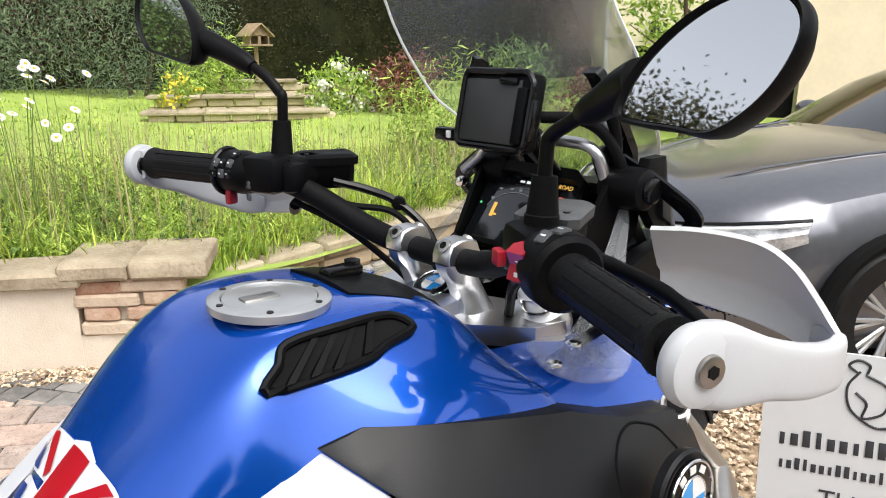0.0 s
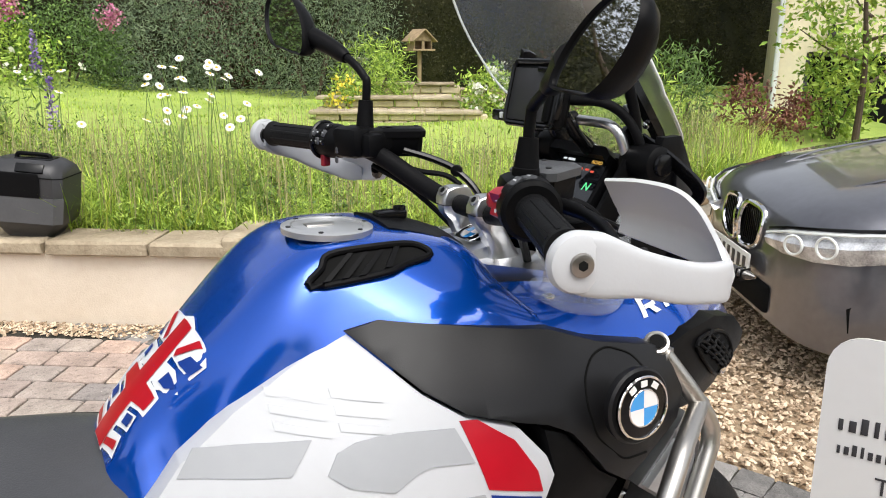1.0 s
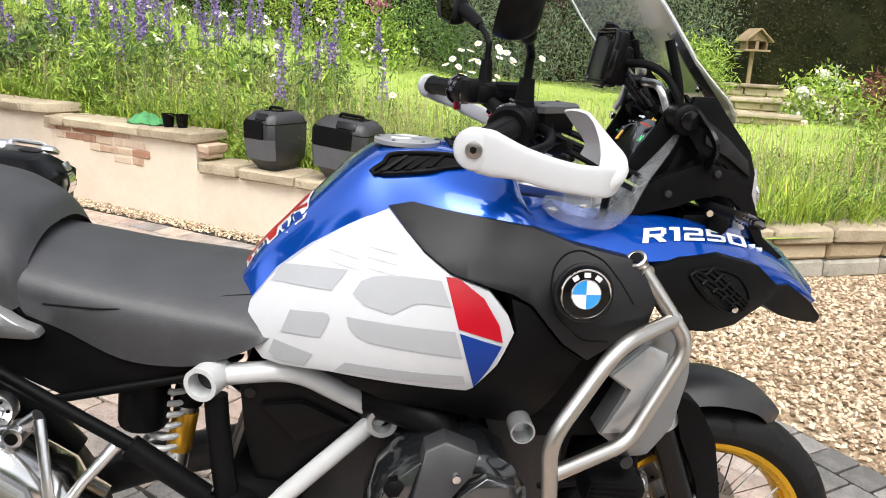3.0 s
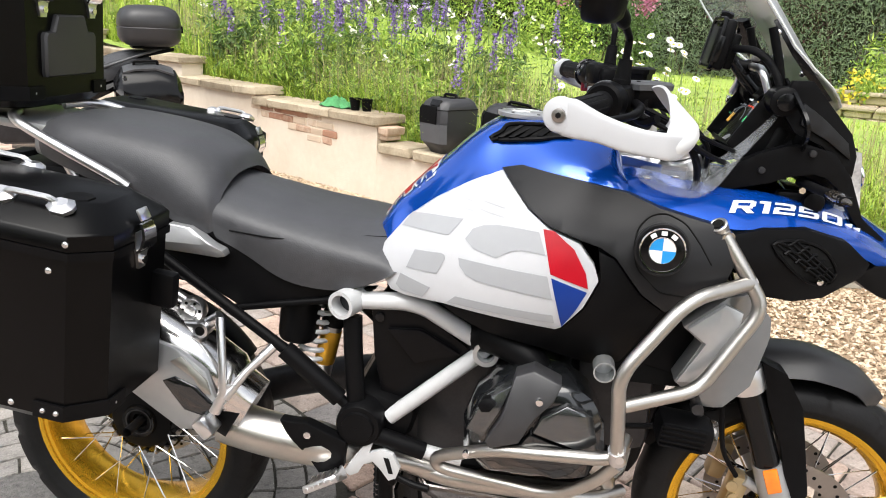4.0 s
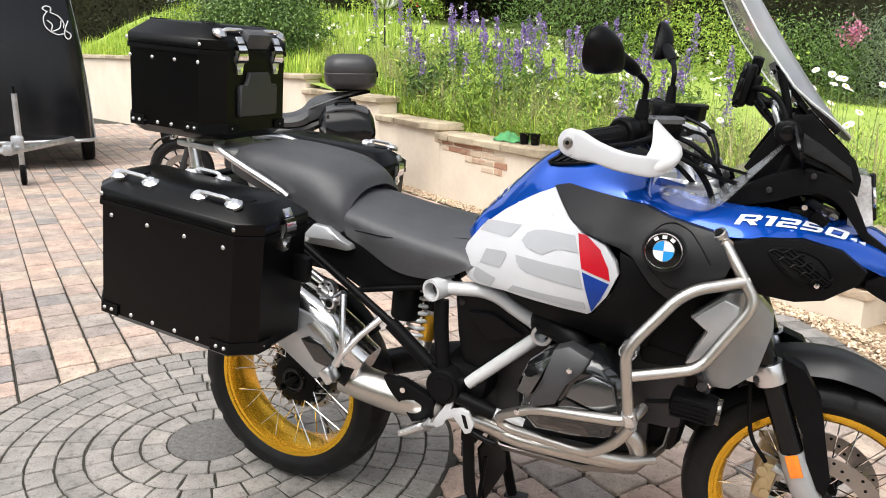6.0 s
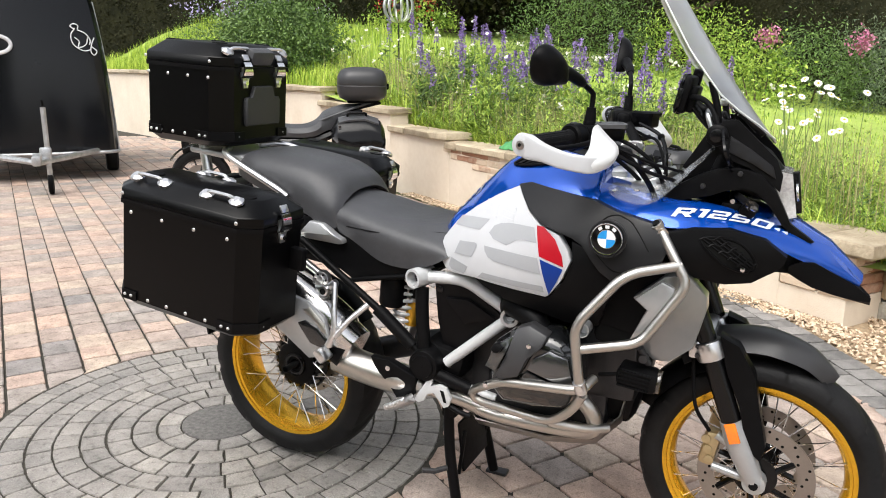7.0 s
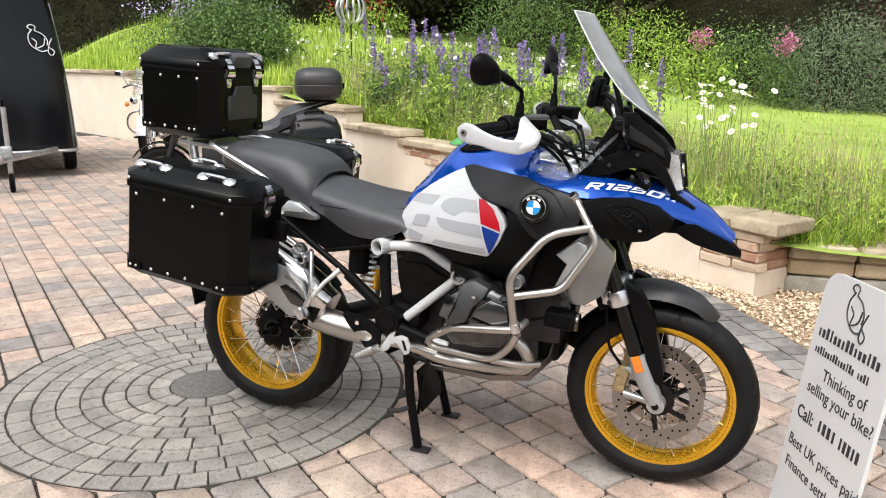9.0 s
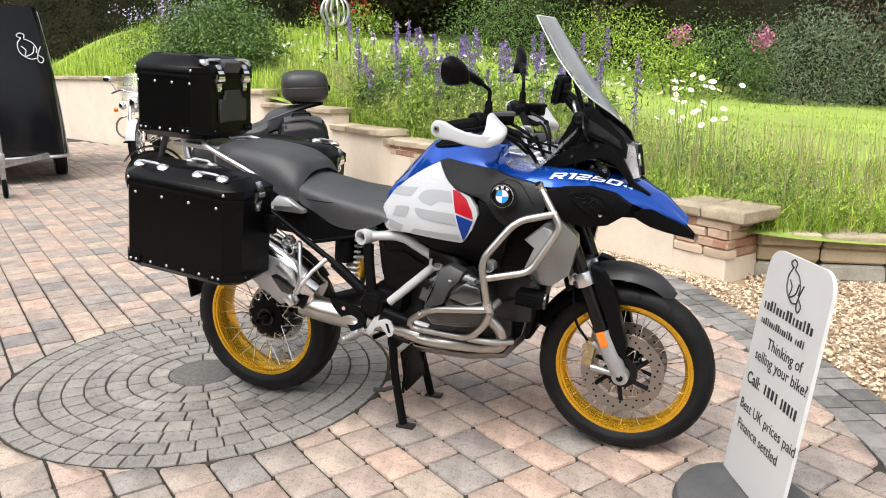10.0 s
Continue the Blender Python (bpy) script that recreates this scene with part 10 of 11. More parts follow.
cr = thing("cruiser_motorcycle", "white and chrome cruiser motorcycle with a windshield", "motorcycle", loc=Matrix.Translation((-6.75, 6.45, 0)) @ Matrix.Rotation(math.atan2(-0.80, 0.45), 4, "Z"))
simple_wheel(cr, V(0, 0, 0.32), 0.32, 0.06, 0.22, M["chrome"])
simple_wheel(cr, V(-1.6, 0, 0.31), 0.31, 0.08, 0.21, M["chrome"])
for sy in (-1, 1):
    part("fork_leg", rod((0, sy * 0.10, 0.32), (-0.34, sy * 0.10, 1.0), 0.028), M["chrome"], cr)
    part("spot_lamp", ball(0.06, Matrix.Translation((-0.22, sy * 0.20, 0.88)), (0.9, 1, 1)), M["chrome"], cr)
    part("indicator", ball(0.035, Matrix.Translation((-0.20, sy * 0.30, 0.82))), M["orange"], cr)
    part("engine_guard", tube(round_path([(-0.42, sy * 0.08, 0.75), (-0.40, sy * 0.36, 0.66), (-0.42, sy * 0.38, 0.42), (-0.46, sy * 0.10, 0.28)], 0.12, 6), 0.016, 10), M["chrome"], cr)
    part("mirror", join(rod((-0.42, sy * 0.32, 1.10), (-0.40, sy * 0.40, 1.26), 0.007), ball(0.06, Matrix.Translation((-0.40, sy * 0.43, 1.28)), (0.3, 1.2, 0.7))), M["chrome"], cr)
    part("floorboard", box(0.25, 0.10, 0.025, Matrix.Translation((-0.72, sy * 0.30, 0.28)), 0.008), M["black"], cr)
part("headlamp", ball(0.10, Matrix.Translation((-0.20, 0, 0.92)), (0.9, 1, 1)), M["chrome"], cr)
part("front_mudguard", thicken(loft([[(0.35 * math.cos(a), -0.07, 0.32 + 0.35 * math.sin(a)), (0.37 * math.cos(a), 0, 0.32 + 0.37 * math.sin(a)), (0.35 * math.cos(a), 0.07, 0.32 + 0.35 * math.sin(a))] for a in np.linspace(0.2, 2.9, 14)], False, False), 0.004), M["paintwhite"], cr, "white mudguard")
part("handlebar", tube(round_path([(-0.52, -0.42, 1.06), (-0.42, -0.25, 1.12), (-0.36, 0, 1.04), (-0.42, 0.25, 1.12), (-0.52, 0.42, 1.06)], 0.06, 4), 0.015, 10), M["chrome"], cr)
wsr = part("windshield", thicken(loft([[(-0.24 - 0.20 * v - 0.10 * u * u, 0.24 * u * (1 - 0.15 * v), 0.95 + 0.42 * v) for u in np.linspace(-1, 1, 11)] for v in np.linspace(0, 1, 8)], False, False), 0.004), M["screen"], cr, "clear windshield")
wsr.visible_shadow = False
part("engine", box(0.42, 0.30, 0.40, Matrix.Translation((-0.72, 0, 0.48)), 0.08), M["chrome"], cr)
part("tank", loft([[(x, -w, z0), (x, -w, (z0 + z1) / 2), (x, 0, z1), (x, w, (z0 + z1) / 2), (x, w, z0)] for x, w, z0, z1 in ((-0.42, 0.07, 0.82, 0.90), (-0.60, 0.16, 0.76, 0.95), (-0.85, 0.12, 0.74, 0.86), (-0.95, 0.05, 0.72, 0.78))]), M["paintwhite"], cr, "white tank")
part("seat", box(0.55, 0.28, 0.12, Matrix.Translation((-1.18, 0, 0.72)), 0.05), M["seat"], cr)
part("rear_mudguard", thicken(loft([[(-1.6 + 0.36 * math.cos(a), -0.1, 0.31 + 0.36 * math.sin(a)), (-1.6 + 0.38 * math.cos(a), 0, 0.31 + 0.38 * math.sin(a)), (-1.6 + 0.36 * math.cos(a), 0.1, 0.31 + 0.36 * math.sin(a))] for a in np.linspace(0.6, 3.0, 14)], False, False), 0.004), M["paintwhite"], cr)


# ---------------------------------------------------------------- things on the wall
def wall_case(m, label, w, d, H=0.40):
    """A tapering plastic case: w across its front, d deep; the lower half of the front is grey."""
    th = thing("side_case", label, "case", "cases on the wall", loc=m)

    def ring(z, k, c=0.035, o=0.0):
        x, y = w / 2 * k, d / 2 * k
        return [(-x + c, -y + o, z), (x - c, -y + o, z), (x, -y + c + o, z), (x, y - c, z), (x - c, y, z), (-x + c, y, z), (-x, y - c, z), (-x, -y + c + o, z)]
    part("shell", loft([ring(0.0, 0.62), ring(0.03, 0.70), ring(0.085, 0.93), ring(0.20, 0.99), ring(0.215, 0.985), ring(0.32, 1.0), ring(H - 0.03, 0.93, 0.05), ring(H, 0.74, 0.05)]), M["satin"], th)
    fr = [ring(0.085, 0.945), ring(0.20, 1.005), ring(0.222, 1.005)]
    part("grey_panel", thicken(loft([[r[7], r[0], r[1], r[2]] for r in fr], False, False), -0.005), M["casegrey"], th, "grey lower panel")
    for f in (-0.28, -0.16):
        part("panel_groove", rod((f * w, -d / 2 * 0.955, 0.088), (f * w * 1.06, -d / 2 * 1.012, 0.220), 0.0025, 6), M["dark"], th)
    up = [ring(0.222, 1.012), ring(0.32, 1.018), ring(H - 0.055, 0.985, 0.045)]
    part("corner_cover", thicken(loft([[r[7], r[0], (r[0][0] * 0.2 + r[1][0] * 0.8, r[0][1], r[0][2])] for r in up], False, False), -0.006), M["black"], th)
    part("lid_seam", tube([V(*p) for p in ring(0.325, 1.004)], 0.003, 6, True), M["dark"], th)
    lid = part("lid_recess", box(w * 0.45, d * 0.40, 0.012, Matrix.Translation((w * 0.05, 0.01, H)), 0.004), M["gloss"], th)
    part("handle", tube(round_path([(-w * 0.2, 0.0, H), (-w * 0.18, 0.0, H + 0.022), (w * 0.22, 0.0, H + 0.022), (w * 0.24, 0.0, H)], 0.015, 4), 0.011, 10), M["black"], th)
    part("latch_cover", box(w * 0.35, 0.02, 0.05, Matrix.Translation((w * 0.12, -d / 2 * 0.90, H - 0.030)) @ Matrix.Rotation(-0.5, 4, "X"), 0.006), M["gloss"], th)


for s, lab, turn, tilt, w, d in ((2.14, "black plastic motorcycle side case standing on the wall", -40, 0.0, 0.29, 0.36), (1.55, "black and grey side case leaning on the wall", -28, 5.0, 0.40, 0.30)):
    wall_case(Matrix.Translation(site(s, 0.13, 0.462)) @ Matrix.Rotation(math.radians(turn), 4, "Z") @ Matrix.Rotation(math.radians(tilt), 4, "Y"), lab, w, d)
for s, o in ((3.06, 0.14), (3.16, 0.10)):
    p = site(s, o, 0.662)
    pot = thing("plant_pot", "small black plastic plant pot on the coping", "pot", "pots on the wall", loc=Matrix.Translation(p))
    part("pot", revolve([(0.035, 0.0), (0.045, 0.085), (0.050, 0.088), (0.050, 0.10), (0.043, 0.10), (0.034, 0.01), (0.001, 0.01)], 20, Matrix.Rotation(RX, 4, "X")), M["black"], pot)
p = site(3.42, 0.13, 0.662)
cl = thing("green_cloth", "crumpled green cloth lying on the coping", "cloth", loc=Matrix.Translation(p) @ Matrix.Rotation(math.atan2(DW[1], DW[0]), 4, "Z"))
rows = [[(0.18 * u * (1 + 0.12 * math.sin(5 * v)), 0.09 * v * (1 + 0.2 * math.sin(4 * u)), max(0.004, 0.075 * (1 - u * u) * (1 - v * v) + 0.018 * math.sin(9 * u + 3 * v) * math.cos(7 * v))) for u in np.linspace(-1, 1, 22)] for v in np.linspace(-1, 1, 14)]
part("fabric", thicken(loft(rows, False, False), -0.004), M["cloth"], cl)

# ---------------------------------------------------------------- garden ornaments
bh = thing("bird_table", "timber bird house on a post", "bird table", loc=Matrix.Translation((6.75, 10.4, 0.55)))
part("post", rod((0, 0, -0.1), (0, 0, 0.86), 0.035, 8), M["timber"], bh)
part("floor", box(0.42, 0.34, 0.03, Matrix.Translation((0, 0, 0.86)), 0.004), M["timber"], bh)
for sx in (-1, 1):
    part("side", box(0.02, 0.26, 0.16, Matrix.Translation((sx * 0.16, 0, 0.95))), M["timber"], bh)
    part("roof_slope", box(0.30, 0.42, 0.02, Matrix.Translation((sx * 0.115, 0, 1.09)) @ Matrix.Rotation(sx * 0.72, 4, "Y"), 0.003), M["timber"], bh)
part("gable", loft([[(-0.17, y, 0.87), (-0.17, y, 1.02), (0, y, 1.16), (0.17, y, 1.02), (0.17, y, 0.87)] for y in (0.10, 0.12)]), M["timber"], bh)
part("front", loft([[(-0.17, y, 1.0), (-0.17, y, 1.02), (0, y, 1.16), (0.17, y, 1.02), (0.17, y, 1.0)] for y in (-0.13, -0.11)]), M["timber"], bh)
part("pillar", box(0.05, 0.02, 0.15, Matrix.Translation((0, -0.12, 0.94))), M["timber"], bh)
bb = thing("bird_bath", "weathered stone bird bath on a baluster", "bird bath", loc=Matrix.Translation((6.35, 12.35, 0.55)))
part("pedestal", revolve([(0.20, 0.0), (0.20, 0.07), (0.13, 0.10), (0.10, 0.20), (0.12, 0.34), (0.075, 0.46), (0.11, 0.56), (0.16, 0.60), (0.001, 0.60)], 28, Matrix.Rotation(RX, 4, "X")), M["stone"], bb)
part("bowl", revolve([(0.001, 0.60), (0.14, 0.60), (0.30, 0.66), (0.33, 0.69), (0.33, 0.715), (0.29, 0.715), (0.22, 0.67), (0.001, 0.665)], 32, Matrix.Rotation(RX, 4, "X")), M["stone"], bb)
sph = thing("garden_sphere", "openwork metal ribbon sphere on a thin pole", "sculpture", loc=Matrix.Translation((-4.75, 9.30, 1.0)))
part("pole", rod((0, 0, -0.1), (0, 0, 1.15), 0.014, 8), M["steel"], sph)
for k in range(7):
    a = math.pi * k / 7
    part("ribbon", tube([(0.25 * math.sin(b) * math.cos(a), 0.25 * math.sin(b) * math.sin(a), 1.38 + 0.25 * math.cos(b)) for b in np.linspace(0, 2 * math.pi, 28, endpoint=False)], 0.014, 6, True), M["alu"], sph)
part("core_ball", ball(0.05, Matrix.Translation((0, 0, 1.38))), M["steel"], sph)

# stone-edged terraces on the lawn
tv = V(0.876, -0.482, 0)
for i, (c, L, z, h) in enumerate((((4.75, 7.35), 2.1, 0.50, 0.16), ((5.05, 8.15), 1.9, 0.58, 0.20), ((6.35, 8.15), 1.3, 0.56, 0.16), ((6.05, 9.25), 1.2, 0.66, 0.24), ((6.95, 9.2), 1.1, 0.60, 0.20))):
    tr_ = thing("terrace_wall", "low buff stone terrace wall on the lawn", "wall", "garden terraces", loc=Matrix.Translation((c[0], c[1], z)) @ Matrix.Rotation(math.atan2(tv.y, tv.x), 4, "Z"))
    n = int(L / 0.30)
    for r in range(2):
        for k in range(n):
            w = L / n * 0.94
            part("stone", box(w, 0.22, h / 2 - 0.008, Matrix.Translation((-L / 2 + (k + 0.5 + 0.25 * (r % 2)) * L / n, 0.005 * ((k * 7 + r * 3) % 3), h / 4 + r * h / 2)), 0.012, 1), M["rockery"], tr_)
    for k in range(max(2, n // 2)):
        q = max(2, n // 2)
        part("cap_stone", box(L / q * 0.98, 0.32, 0.045, Matrix.Translation((-L / 2 + (k + 0.5) * L / q, 0, h + 0.02)), 0.012, 1), M["coping"], tr_)


# ---------------------------------------------------------------- stones of the walls
prng = random.Random(11)


def stone_mesh(name, l, w, h, material, seed, rough=0.012, seg=(4, 2)):
    """A worn block, its top edges rounded and its faces uneven; length on x, depth on y, standing on z = 0."""
    r = random.Random(seed)
    bm = bmesh.new()
    bmesh.ops.create_cube(bm, size=1)
    bmesh.ops.scale(bm, vec=(l, w, h), verts=bm.verts)
    bmesh.ops.translate(bm, vec=(0, 0, h / 2), verts=bm.verts)
    bmesh.ops.bevel(bm, geom=bm.edges[:], offset=min(l, w, h) * 0.16, segments=1, affect="EDGES")
    for v in bm.verts:
        v.co += V(r.uniform(-1, 1), r.uniform(-1, 1), r.uniform(-1, 1)) * rough
    return finish(name, bm, material, 30)


cope_meshes = {}
for a, b, topz in COPES:
    L = (b - a).length
    d = (b - a).normalized()
    n = V(-d.y, d.x, 0)
    if n.dot(V(NW[0], NW[1], 0)) < 0:
        n = -n
    ang_ = math.atan2(d.y, d.x)
    x = -0.03
    while x < L - 0.05:
        l = min(prng.uniform(0.34, 0.62), L + 0.04 - x)
        key = round(l / 0.06)
        if key not in cope_meshes:
            cope_meshes[key] = [stone_mesh("coping_stone", key * 0.06 - 0.008, 0.33, 0.075, M["coping"], 100 + key * 3 + j, 0.006) for j in range(2)]
        o = new("coping_stone", cope_meshes[key][prng.randrange(2)])
        o.parent = wall
        o.matrix_world = Matrix.Translation(a + d * (x + l / 2) + n * 0.115 + V(0, 0, topz + prng.uniform(-0.003, 0.004))) @ Matrix.Rotation(ang_ + prng.uniform(-0.012, 0.012) + (math.pi if prng.random() < 0.5 else 0), 4, "Z")
        x += l
# pier: coursed brick and stone under two flat caps
wa = math.atan2(DW[1], DW[0])
bl_meshes = [stone_mesh("brick", l, 0.11, h, M["brick"], 200 + i, 0.004) for i, (l, h) in enumerate(((0.20, 0.062), (0.24, 0.062), (0.15, 0.062), (0.28, 0.062)))]
for r in range(4):
    z = 0.152 + 0.066 * r
    for k, (s, o, turn) in enumerate(((0.06, 0.040, 0), (0.29, 0.040, 0), (0.03, 0.12, 1), (0.03, 0.28, 1))):
        ob = new("brick", bl_meshes[(r + k) % 4])
        ob.parent = wall
        ob.matrix_world = Matrix.Translation(site(s + 0.03 * (r % 2) * (1 - turn), o, z)) @ Matrix.Rotation(wa + turn * math.pi / 2, 4, "Z")
for s, l in ((-0.02, 0.34), (0.30, 0.30)):
    ob = new("coping_stone", stone_mesh("coping_stone", l, 0.44, 0.08, M["coping"], int(300 + s * 100), 0.006))
    ob.parent = wall
    ob.matrix_world = Matrix.Translation(site(s + 0.03, 0.17, 0.418)) @ Matrix.Rotation(wa, 4, "Z")
# patch of bare stones where the render has come away
for r in range(4):
    z = 0.545 - 0.064 * r
    for k in range(6):
        s = 4.44 - 0.175 * k - 0.10 * r - 0.04 * (r % 2)
        if 3.25 + 0.02 * r < s < (4.46, 4.42, 3.95, 3.75)[r] and not (r == 0 and s < 3.42):
            ob = new("brick", bl_meshes[(2 * r + k) % 4])
            ob.parent = wall
            ob.matrix_world = Matrix.Translation(site(s, 0.036, z)) @ Matrix.Rotation(wa, 4, "Z") @ Matrix.Diagonal((0.80, 0.8, 0.94, 1))
for s, z, t in ((2.74, 0.475, 0), (2.72, 0.520, 1), (4.40, 0.60, 0)):
    ob = new("brick", bl_meshes[0 if t else 2])
    ob.parent = wall
    ob.matrix_world = Matrix.Translation(site(s, 0.10, z)) @ Matrix.Rotation(wa + math.pi / 2, 4, "Z")

# low edging wall of squared stones beyond the pier
lp = [V(2.06, 2.80, 0), V(2.9, 2.92, 0), V(4.2, 3.10, 0), V(6.0, 3.55, 0)]
for a, b in zip(lp, lp[1:]):
    L = (b - a).length
    d = (b - a).normalized()
    ang_ = math.atan2(d.y, d.x)
    q = max(2, int(L / 0.42))
    for k in range(q):
        l = L / q
        for h0, h1, w, m_, nm in ((-0.03, 0.10, 0.24, "stone", "stone"), (0.10, 0.215, 0.24, "rockery", "stone"), (0.215, 0.315, 0.32, "coping", "coping_stone")):
            key = (round(l, 2), h0, k % 3)
            if key not in cope_meshes:
                cope_meshes[key] = stone_mesh(nm, l - 0.012, w, h1 - h0 - 0.004, M[m_], int(400 + 31 * k + 100 * h1), 0.007)
            ob = new(nm, cope_meshes[key])
            ob.parent = low
            ob.matrix_world = Matrix.Translation(a + d * ((k + 0.5) * l) + V(-d.y, d.x, 0) * 0.13 + V(0, 0, h0)) @ Matrix.Rotation(ang_, 4, "Z")

# ---------------------------------------------------------------- paving blocks
CC = V(-0.48, 0.03, 0)   # the middle of the paved circle
CR = 0.90
UA = math.atan2(-DW[1], -DW[0])
U2, V2 = np.array([-DW[0], -DW[1]]), NW
EL = np.array(edge_line)


def inside_pave(x, y, margin=0.0):
    """Whether a place lies on the paved side of the gravel's edge and before the wall."""
    xe = float(np.interp(y, EL[::-1, 1], EL[::-1, 0]))
    q = np.array([x, y]) - P0
    s, off = float(q @ DW), float(q @ NW)
    wo = float(wall_off(np.array(s))) if s > 0 else 5.0
    return x < xe - margin and off < wo - 0.04 - 0.10 and (x + 0.48) ** 2 + (y - 0.03) ** 2 > (CR - 0.085) ** 2


def paver_mesh(name, l, w, h, material, seed, c=0.004, fine=True):
    """A tumbled block: a worn top face, sloping edges, standing in the joint."""
    r = random.Random(seed)
    bm = bmesh.new()
    out = []
    for (ax, ay), (bx, by) in zip(((-1, -1), (1, -1), (1, 1), (-1, 1)), ((1, -1), (1, 1), (-1, 1), (-1, -1))):
        for f in ((0.045, 0.35, 0.66, 0.955) if fine else (0.0,)):
            k = r.uniform(0.978, 1.004)
            out.append(V((ax + (bx - ax) * f) * l / 2 * k, (ay + (by - ay) * f) * w / 2 * k, 0))
    lo = [bm.verts.new((p.x, p.y, -0.03)) for p in out]
    mid = [bm.verts.new((p.x, p.y, -0.004)) for p in out]
    up = [bm.verts.new((p.x * (1 - 2 * c / l), p.y * (1 - 2 * c / w), h + r.uniform(-0.002, 0.0015))) for p in out]
    bm.faces.new(up)
    n = len(out)
    for a, b in ((lo, mid), (mid, up)):
        for k in range(n):
            bm.faces.new((a[k], a[(k + 1) % n], b[(k + 1) % n], b[k]))
    return finish(name, bm, material, 50)


lengths = (0.165, 0.205, 0.245)
pm = {l: [paver_mesh("paving_block", l - 0.010, 0.155, 0.0, M["paver"], 500 + 7 * i + int(l * 1000)) for i in range(6)] for l in lengths}
pmf = {l: [paver_mesh("paving_block", l - 0.006, 0.160, 0.0, M["paver"], 500 + 7 * i + int(l * 1000), 0.004, False) for i in range(6)] for l in lengths}
near, far_v, far_f = [], [], []
row = 0
for vi in np.arange(-9.0, 12.0, 0.165):
    u = -14.0 + prng.uniform(0, 0.2)
    while u < 11.0:
        l = lengths[prng.choice((0, 1, 1, 2))]
        c = P0 + U2 * (u + l / 2) + V2 * (vi - 3.0)
        u += l
        if c[1] < -7.5 or c[0] < -12 or not inside_pave(c[0], c[1], 0.25):
            continue
        d = math.hypot(c[0] - 0.9, c[1] + 0.25)
        near.append((d, c[0], c[1], l, prng.randrange(6), prng.random() < 0.5, prng.uniform(-0.002, 0.002)))
near.sort()


def cut(p):
    """Trim a block's corner to the rim of the circle and to the edging."""
    x, y, z = p
    r = math.hypot(x - CC.x, y - CC.y)
    if r < CR + 0.012:
        k = (CR + 0.012) / max(r, 0.01)
        x, y = CC.x + (x - CC.x) * k, CC.y + (y - CC.y) * k
    xe = float(np.interp(y, EL[::-1, 1], EL[::-1, 0])) - 0.318
    return (min(x, xe), y, z)


for i, (d, x, y, l, k, flip, dz) in enumerate(near):
    me = (pm if i < 900 else pmf)[l][k]
    m = Matrix.Translation((x, y, dz)) @ Matrix.Rotation(UA + (math.pi if flip else 0), 4, "Z")
    w_ = [m @ v.co for v in me.vertices]
    c_ = [cut(p) for p in w_]
    trimmed = any(abs(a.x - b[0]) + abs(a.y - b[1]) > 1e-4 for a, b in zip(w_, c_))
    if i < 300:
        if trimmed:
            me = me.copy()
            inv = m.inverted()
            for v, p in zip(me.vertices, c_):
                v.co = inv @ V(*p)
        ob = new("paving_block", me)
        ob.parent = pave
        ob.matrix_world = m
    else:
        n0 = len(far_v)
        far_v.extend(c_)
        far_f.extend([tuple(n0 + q for q in p.vertices) for p in me.polygons])
tagged(from_arrays("paving_blocks_beyond", far_v, far_f, M["paverfar"], pave), "the rest of the block paving", kind="stuff")

# the circle: rings of small setts round a plain disc
circ = tagged(part("paved_circle", cyl(CR + 0.03, 0.02, Matrix.Translation((CC.x, CC.y, -0.0150)), 64), M["jointsand"], pave), "circle of grey setts")
disc = cyl(0.156, 0.03, Matrix.Translation((CC.x, CC.y, -0.0145)), 48, bev=0.004)
part("centre_disc", disc, M["manhole"], circ, "plain concrete centre disc")
r0 = 0.158
ringn = 8
dr = (CR - r0) / ringn
for k in range(ringn):
    ra, rb = r0 + k * dr + 0.0036, r0 + (k + 1) * dr - 0.0036
    n = max(9, int(2 * math.pi * (ra + rb) / 2 / 0.105))
    meshes = []
    for q in range(5):
        r = random.Random(900 + 10 * k + q)
        bm = bmesh.new()
        da = math.pi / n
        lo = []
        for rr, s in ((ra, -1), (ra * 0.4 + rb * 0.6, -1), (rb, -1), (rb, -0.3), (rb, 0.35), (rb, 1), (ra * 0.5 + rb * 0.5, 1), (ra, 1), (ra, 0.3), (ra, -0.35)):
            a = s * (da - 0.0034 / rr)
            lo.append(V(rr * math.cos(a) + r.uniform(-0.0022, 0.0018), rr * math.sin(a) + r.uniform(-0.0022, 0.0018), 0))
        cen = sum(lo, V(0, 0, 0)) / len(lo)
        l3 = [[bm.verts.new((p.x, p.y, z)) for p in lo] for z in (-0.03, -0.004)]
        l3.append([bm.verts.new(cen + (p - cen) * 0.955 + V(0, 0, r.uniform(-0.001, 0.0015))) for p in lo])
        bm.faces.new(l3[2])
        for a, b in zip(l3, l3[1:]):
            for e in range(len(lo)):
                bm.faces.new((a[e], a[(e + 1) % len(lo)], b[(e + 1) % len(lo)], b[e]))
        meshes.append(finish("sett", bm, M["sett"], 50))
    ph = prng.uniform(0, 6)
    for q in range(n):
        ob = new("sett", meshes[prng.randrange(5)])
        ob.parent = circ
        ob.matrix_world = Matrix.Translation((CC.x, CC.y, prng.uniform(-0.0015, 0.0015))) @ Matrix.Rotation(ph + 2 * math.pi * q / n, 4, "Z")

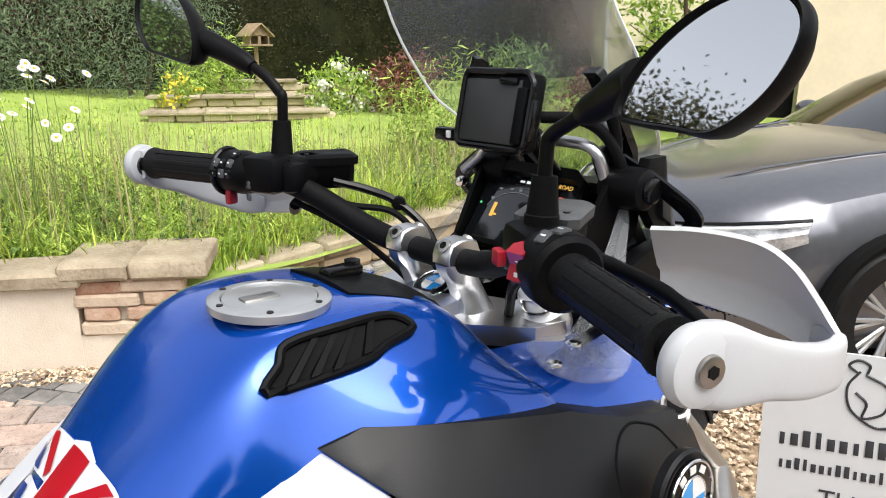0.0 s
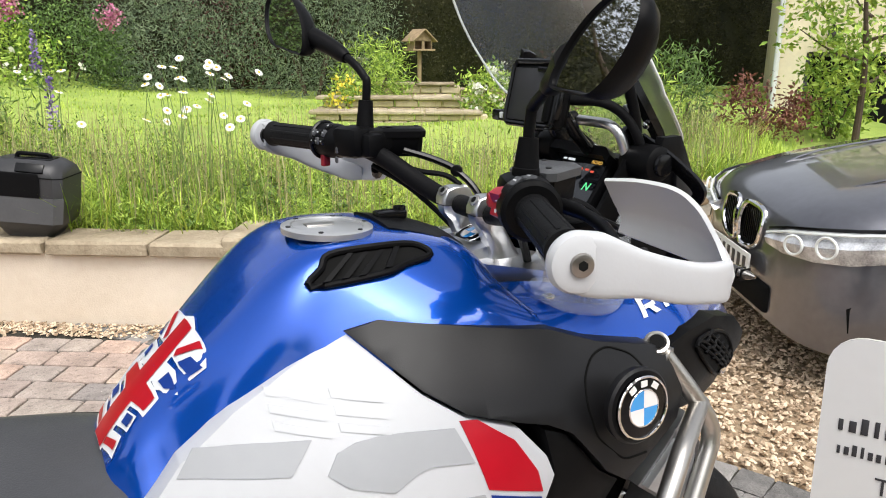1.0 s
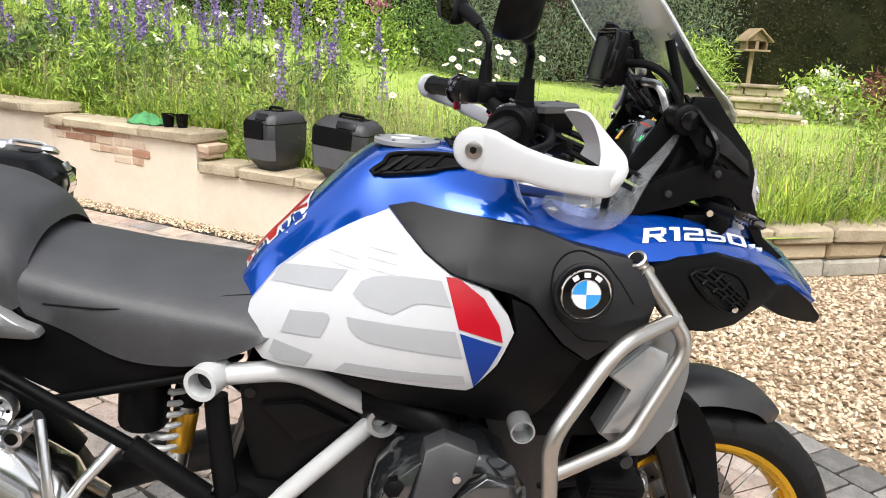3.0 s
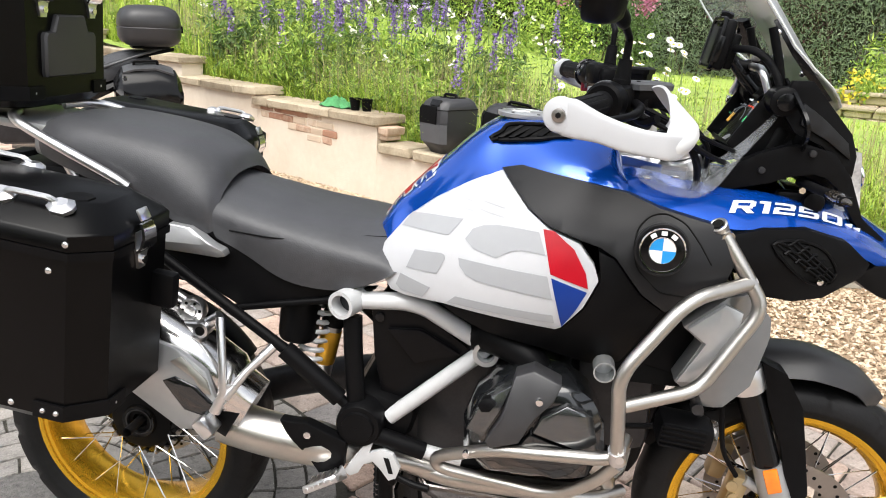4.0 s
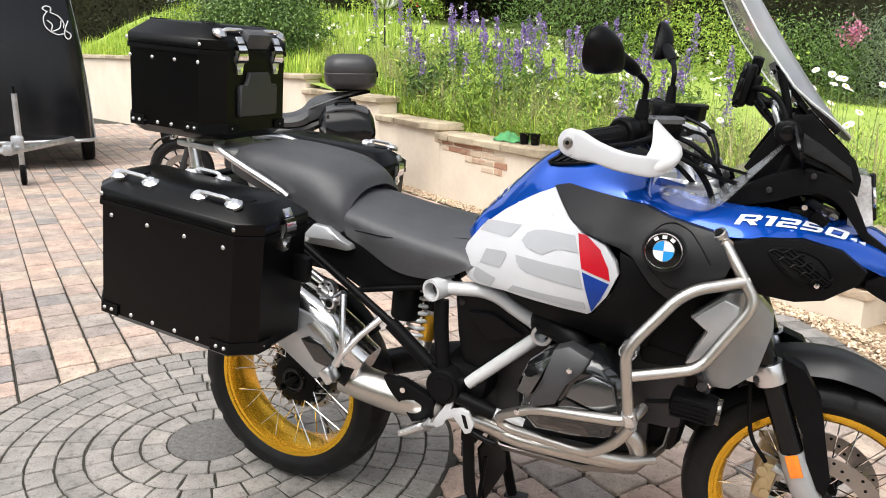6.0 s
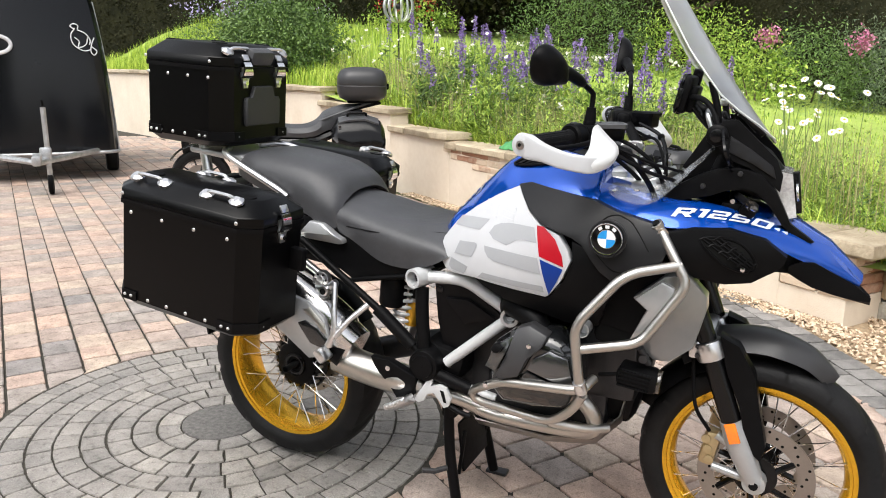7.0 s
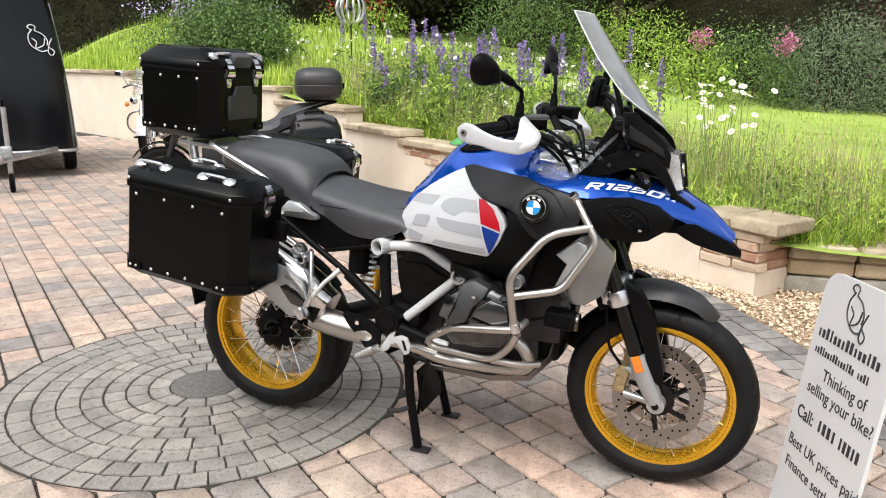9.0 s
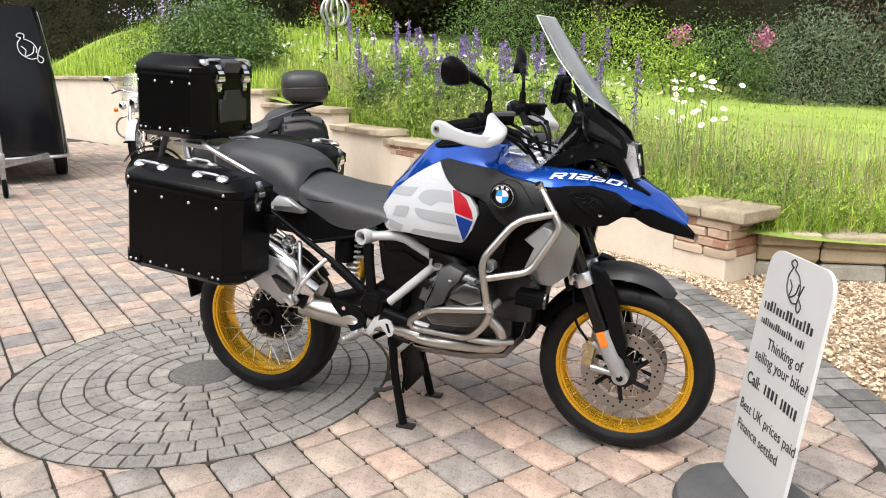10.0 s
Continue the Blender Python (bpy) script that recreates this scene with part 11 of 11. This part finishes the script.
# two rows of charcoal edging along the gravel
em_ = [paver_mesh("edging_sett", 0.115, 0.145, 0.0, M["settdark"], 700 + i, 0.008) for i in range(4)]
pts = smooth_path([(x, y, 0) for x, y in edge_line + [(2.85, -7.5)]], 12)
acc = 0.0
for p, q in zip(pts, pts[1:]):
    seg = (q - p).length
    d = (q - p).normalized()
    while acc < seg:
        c = p + d * acc
        nrm = V(d.y, -d.x, 0)
        if nrm.x > 0:
            nrm = -nrm
        for j in range(2):
            ob = new("edging_sett", em_[prng.randrange(4)])
            ob.parent = pave
            ob.matrix_world = Matrix.Translation(c + nrm * (0.075 + 0.152 * j) + d * (0.06 * j) + V(0, 0, prng.uniform(-0.002, 0.002))) @ Matrix.Rotation(math.atan2(d.y, d.x), 4, "Z")
        acc += 0.124
    acc -= seg

# ---------------------------------------------------------------- loose gravel
def gravel(n, pick, size, name, label):
    """Small angular stones lying in a bed."""
    base_v = np.array([(-1, -0.7, -0.4), (0.9, -0.8, -0.4), (1.0, 0.7, -0.4), (-0.8, 0.9, -0.4), (-0.5, -0.4, 0.5), (0.55, -0.45, 0.45), (0.45, 0.5, 0.5), (-0.5, 0.45, 0.42)])
    fs = np.array([(4, 5, 6, 7), (0, 1, 5, 4), (1, 2, 6, 5), (2, 3, 7, 6), (3, 0, 4, 7)])
    c = pick(n)
    n = len(c)
    a = rng.uniform(0, 2 * np.pi, n)
    sx, sy, sz = size * rng.uniform(0.6, 1.3, n), size * rng.uniform(0.5, 1.0, n), size * rng.uniform(0.4, 0.8, n)
    b = base_v[None] + rng.normal(size=(n, 8, 3)) * 0.22
    x, y, z = b[..., 0] * sx[:, None], b[..., 1] * sy[:, None], b[..., 2] * sz[:, None]
    tl = rng.normal(size=n) * 0.3
    z = z + x * tl[:, None]
    X = x * np.cos(a)[:, None] - y * np.sin(a)[:, None] + c[:, 0:1]
    Y = x * np.sin(a)[:, None] + y * np.cos(a)[:, None] + c[:, 1:2]
    Z = z + c[:, 2:3]
    v = np.stack([X, Y, Z], -1).reshape(-1, 3)
    f = (fs[None] + (np.arange(n) * 8)[:, None, None]).reshape(-1, 4)
    return tagged(from_arrays(name, v, f, M["pebble"]), label, "gravel", kind="stuff")


def gravel_area(n):
    x, y = rng.uniform(1.2, 6.0, n), rng.uniform(-2.6, 3.1, n)
    xe = np.interp(y, EL[::-1, 1], EL[::-1, 0])
    ok = (x > xe + 0.01) & (y < np.interp(x, [2.0, 2.9, 4.2, 6], [2.78, 2.86, 3.05, 3.4])) & ~((x < 2.0) & ((x - P0[0]) * NW[0] + (y - P0[1]) * NW[1] > -0.02))
    x, y = x[ok], y[ok]
    return np.stack([x, y, rng.uniform(-0.012, 0.010, len(x))], 1)


def foot_area(n):
    s, o = rng.uniform(-0.2, 5.2, n), -0.02 - 0.16 * rng.uniform(0, 1, n) ** 1.5
    return np.stack([P0[0] + s * DW[0] + o * NW[0], P0[1] + s * DW[1] + o * NW[1], rng.uniform(-0.004, 0.012, n)], 1)


gravel(60000, gravel_area, 0.0125, "gravel_stones", "loose buff and cream flint gravel")
gravel(4200, foot_area, 0.010, "wall_foot_gravel", "strip of gravel and grit along the foot of the wall")
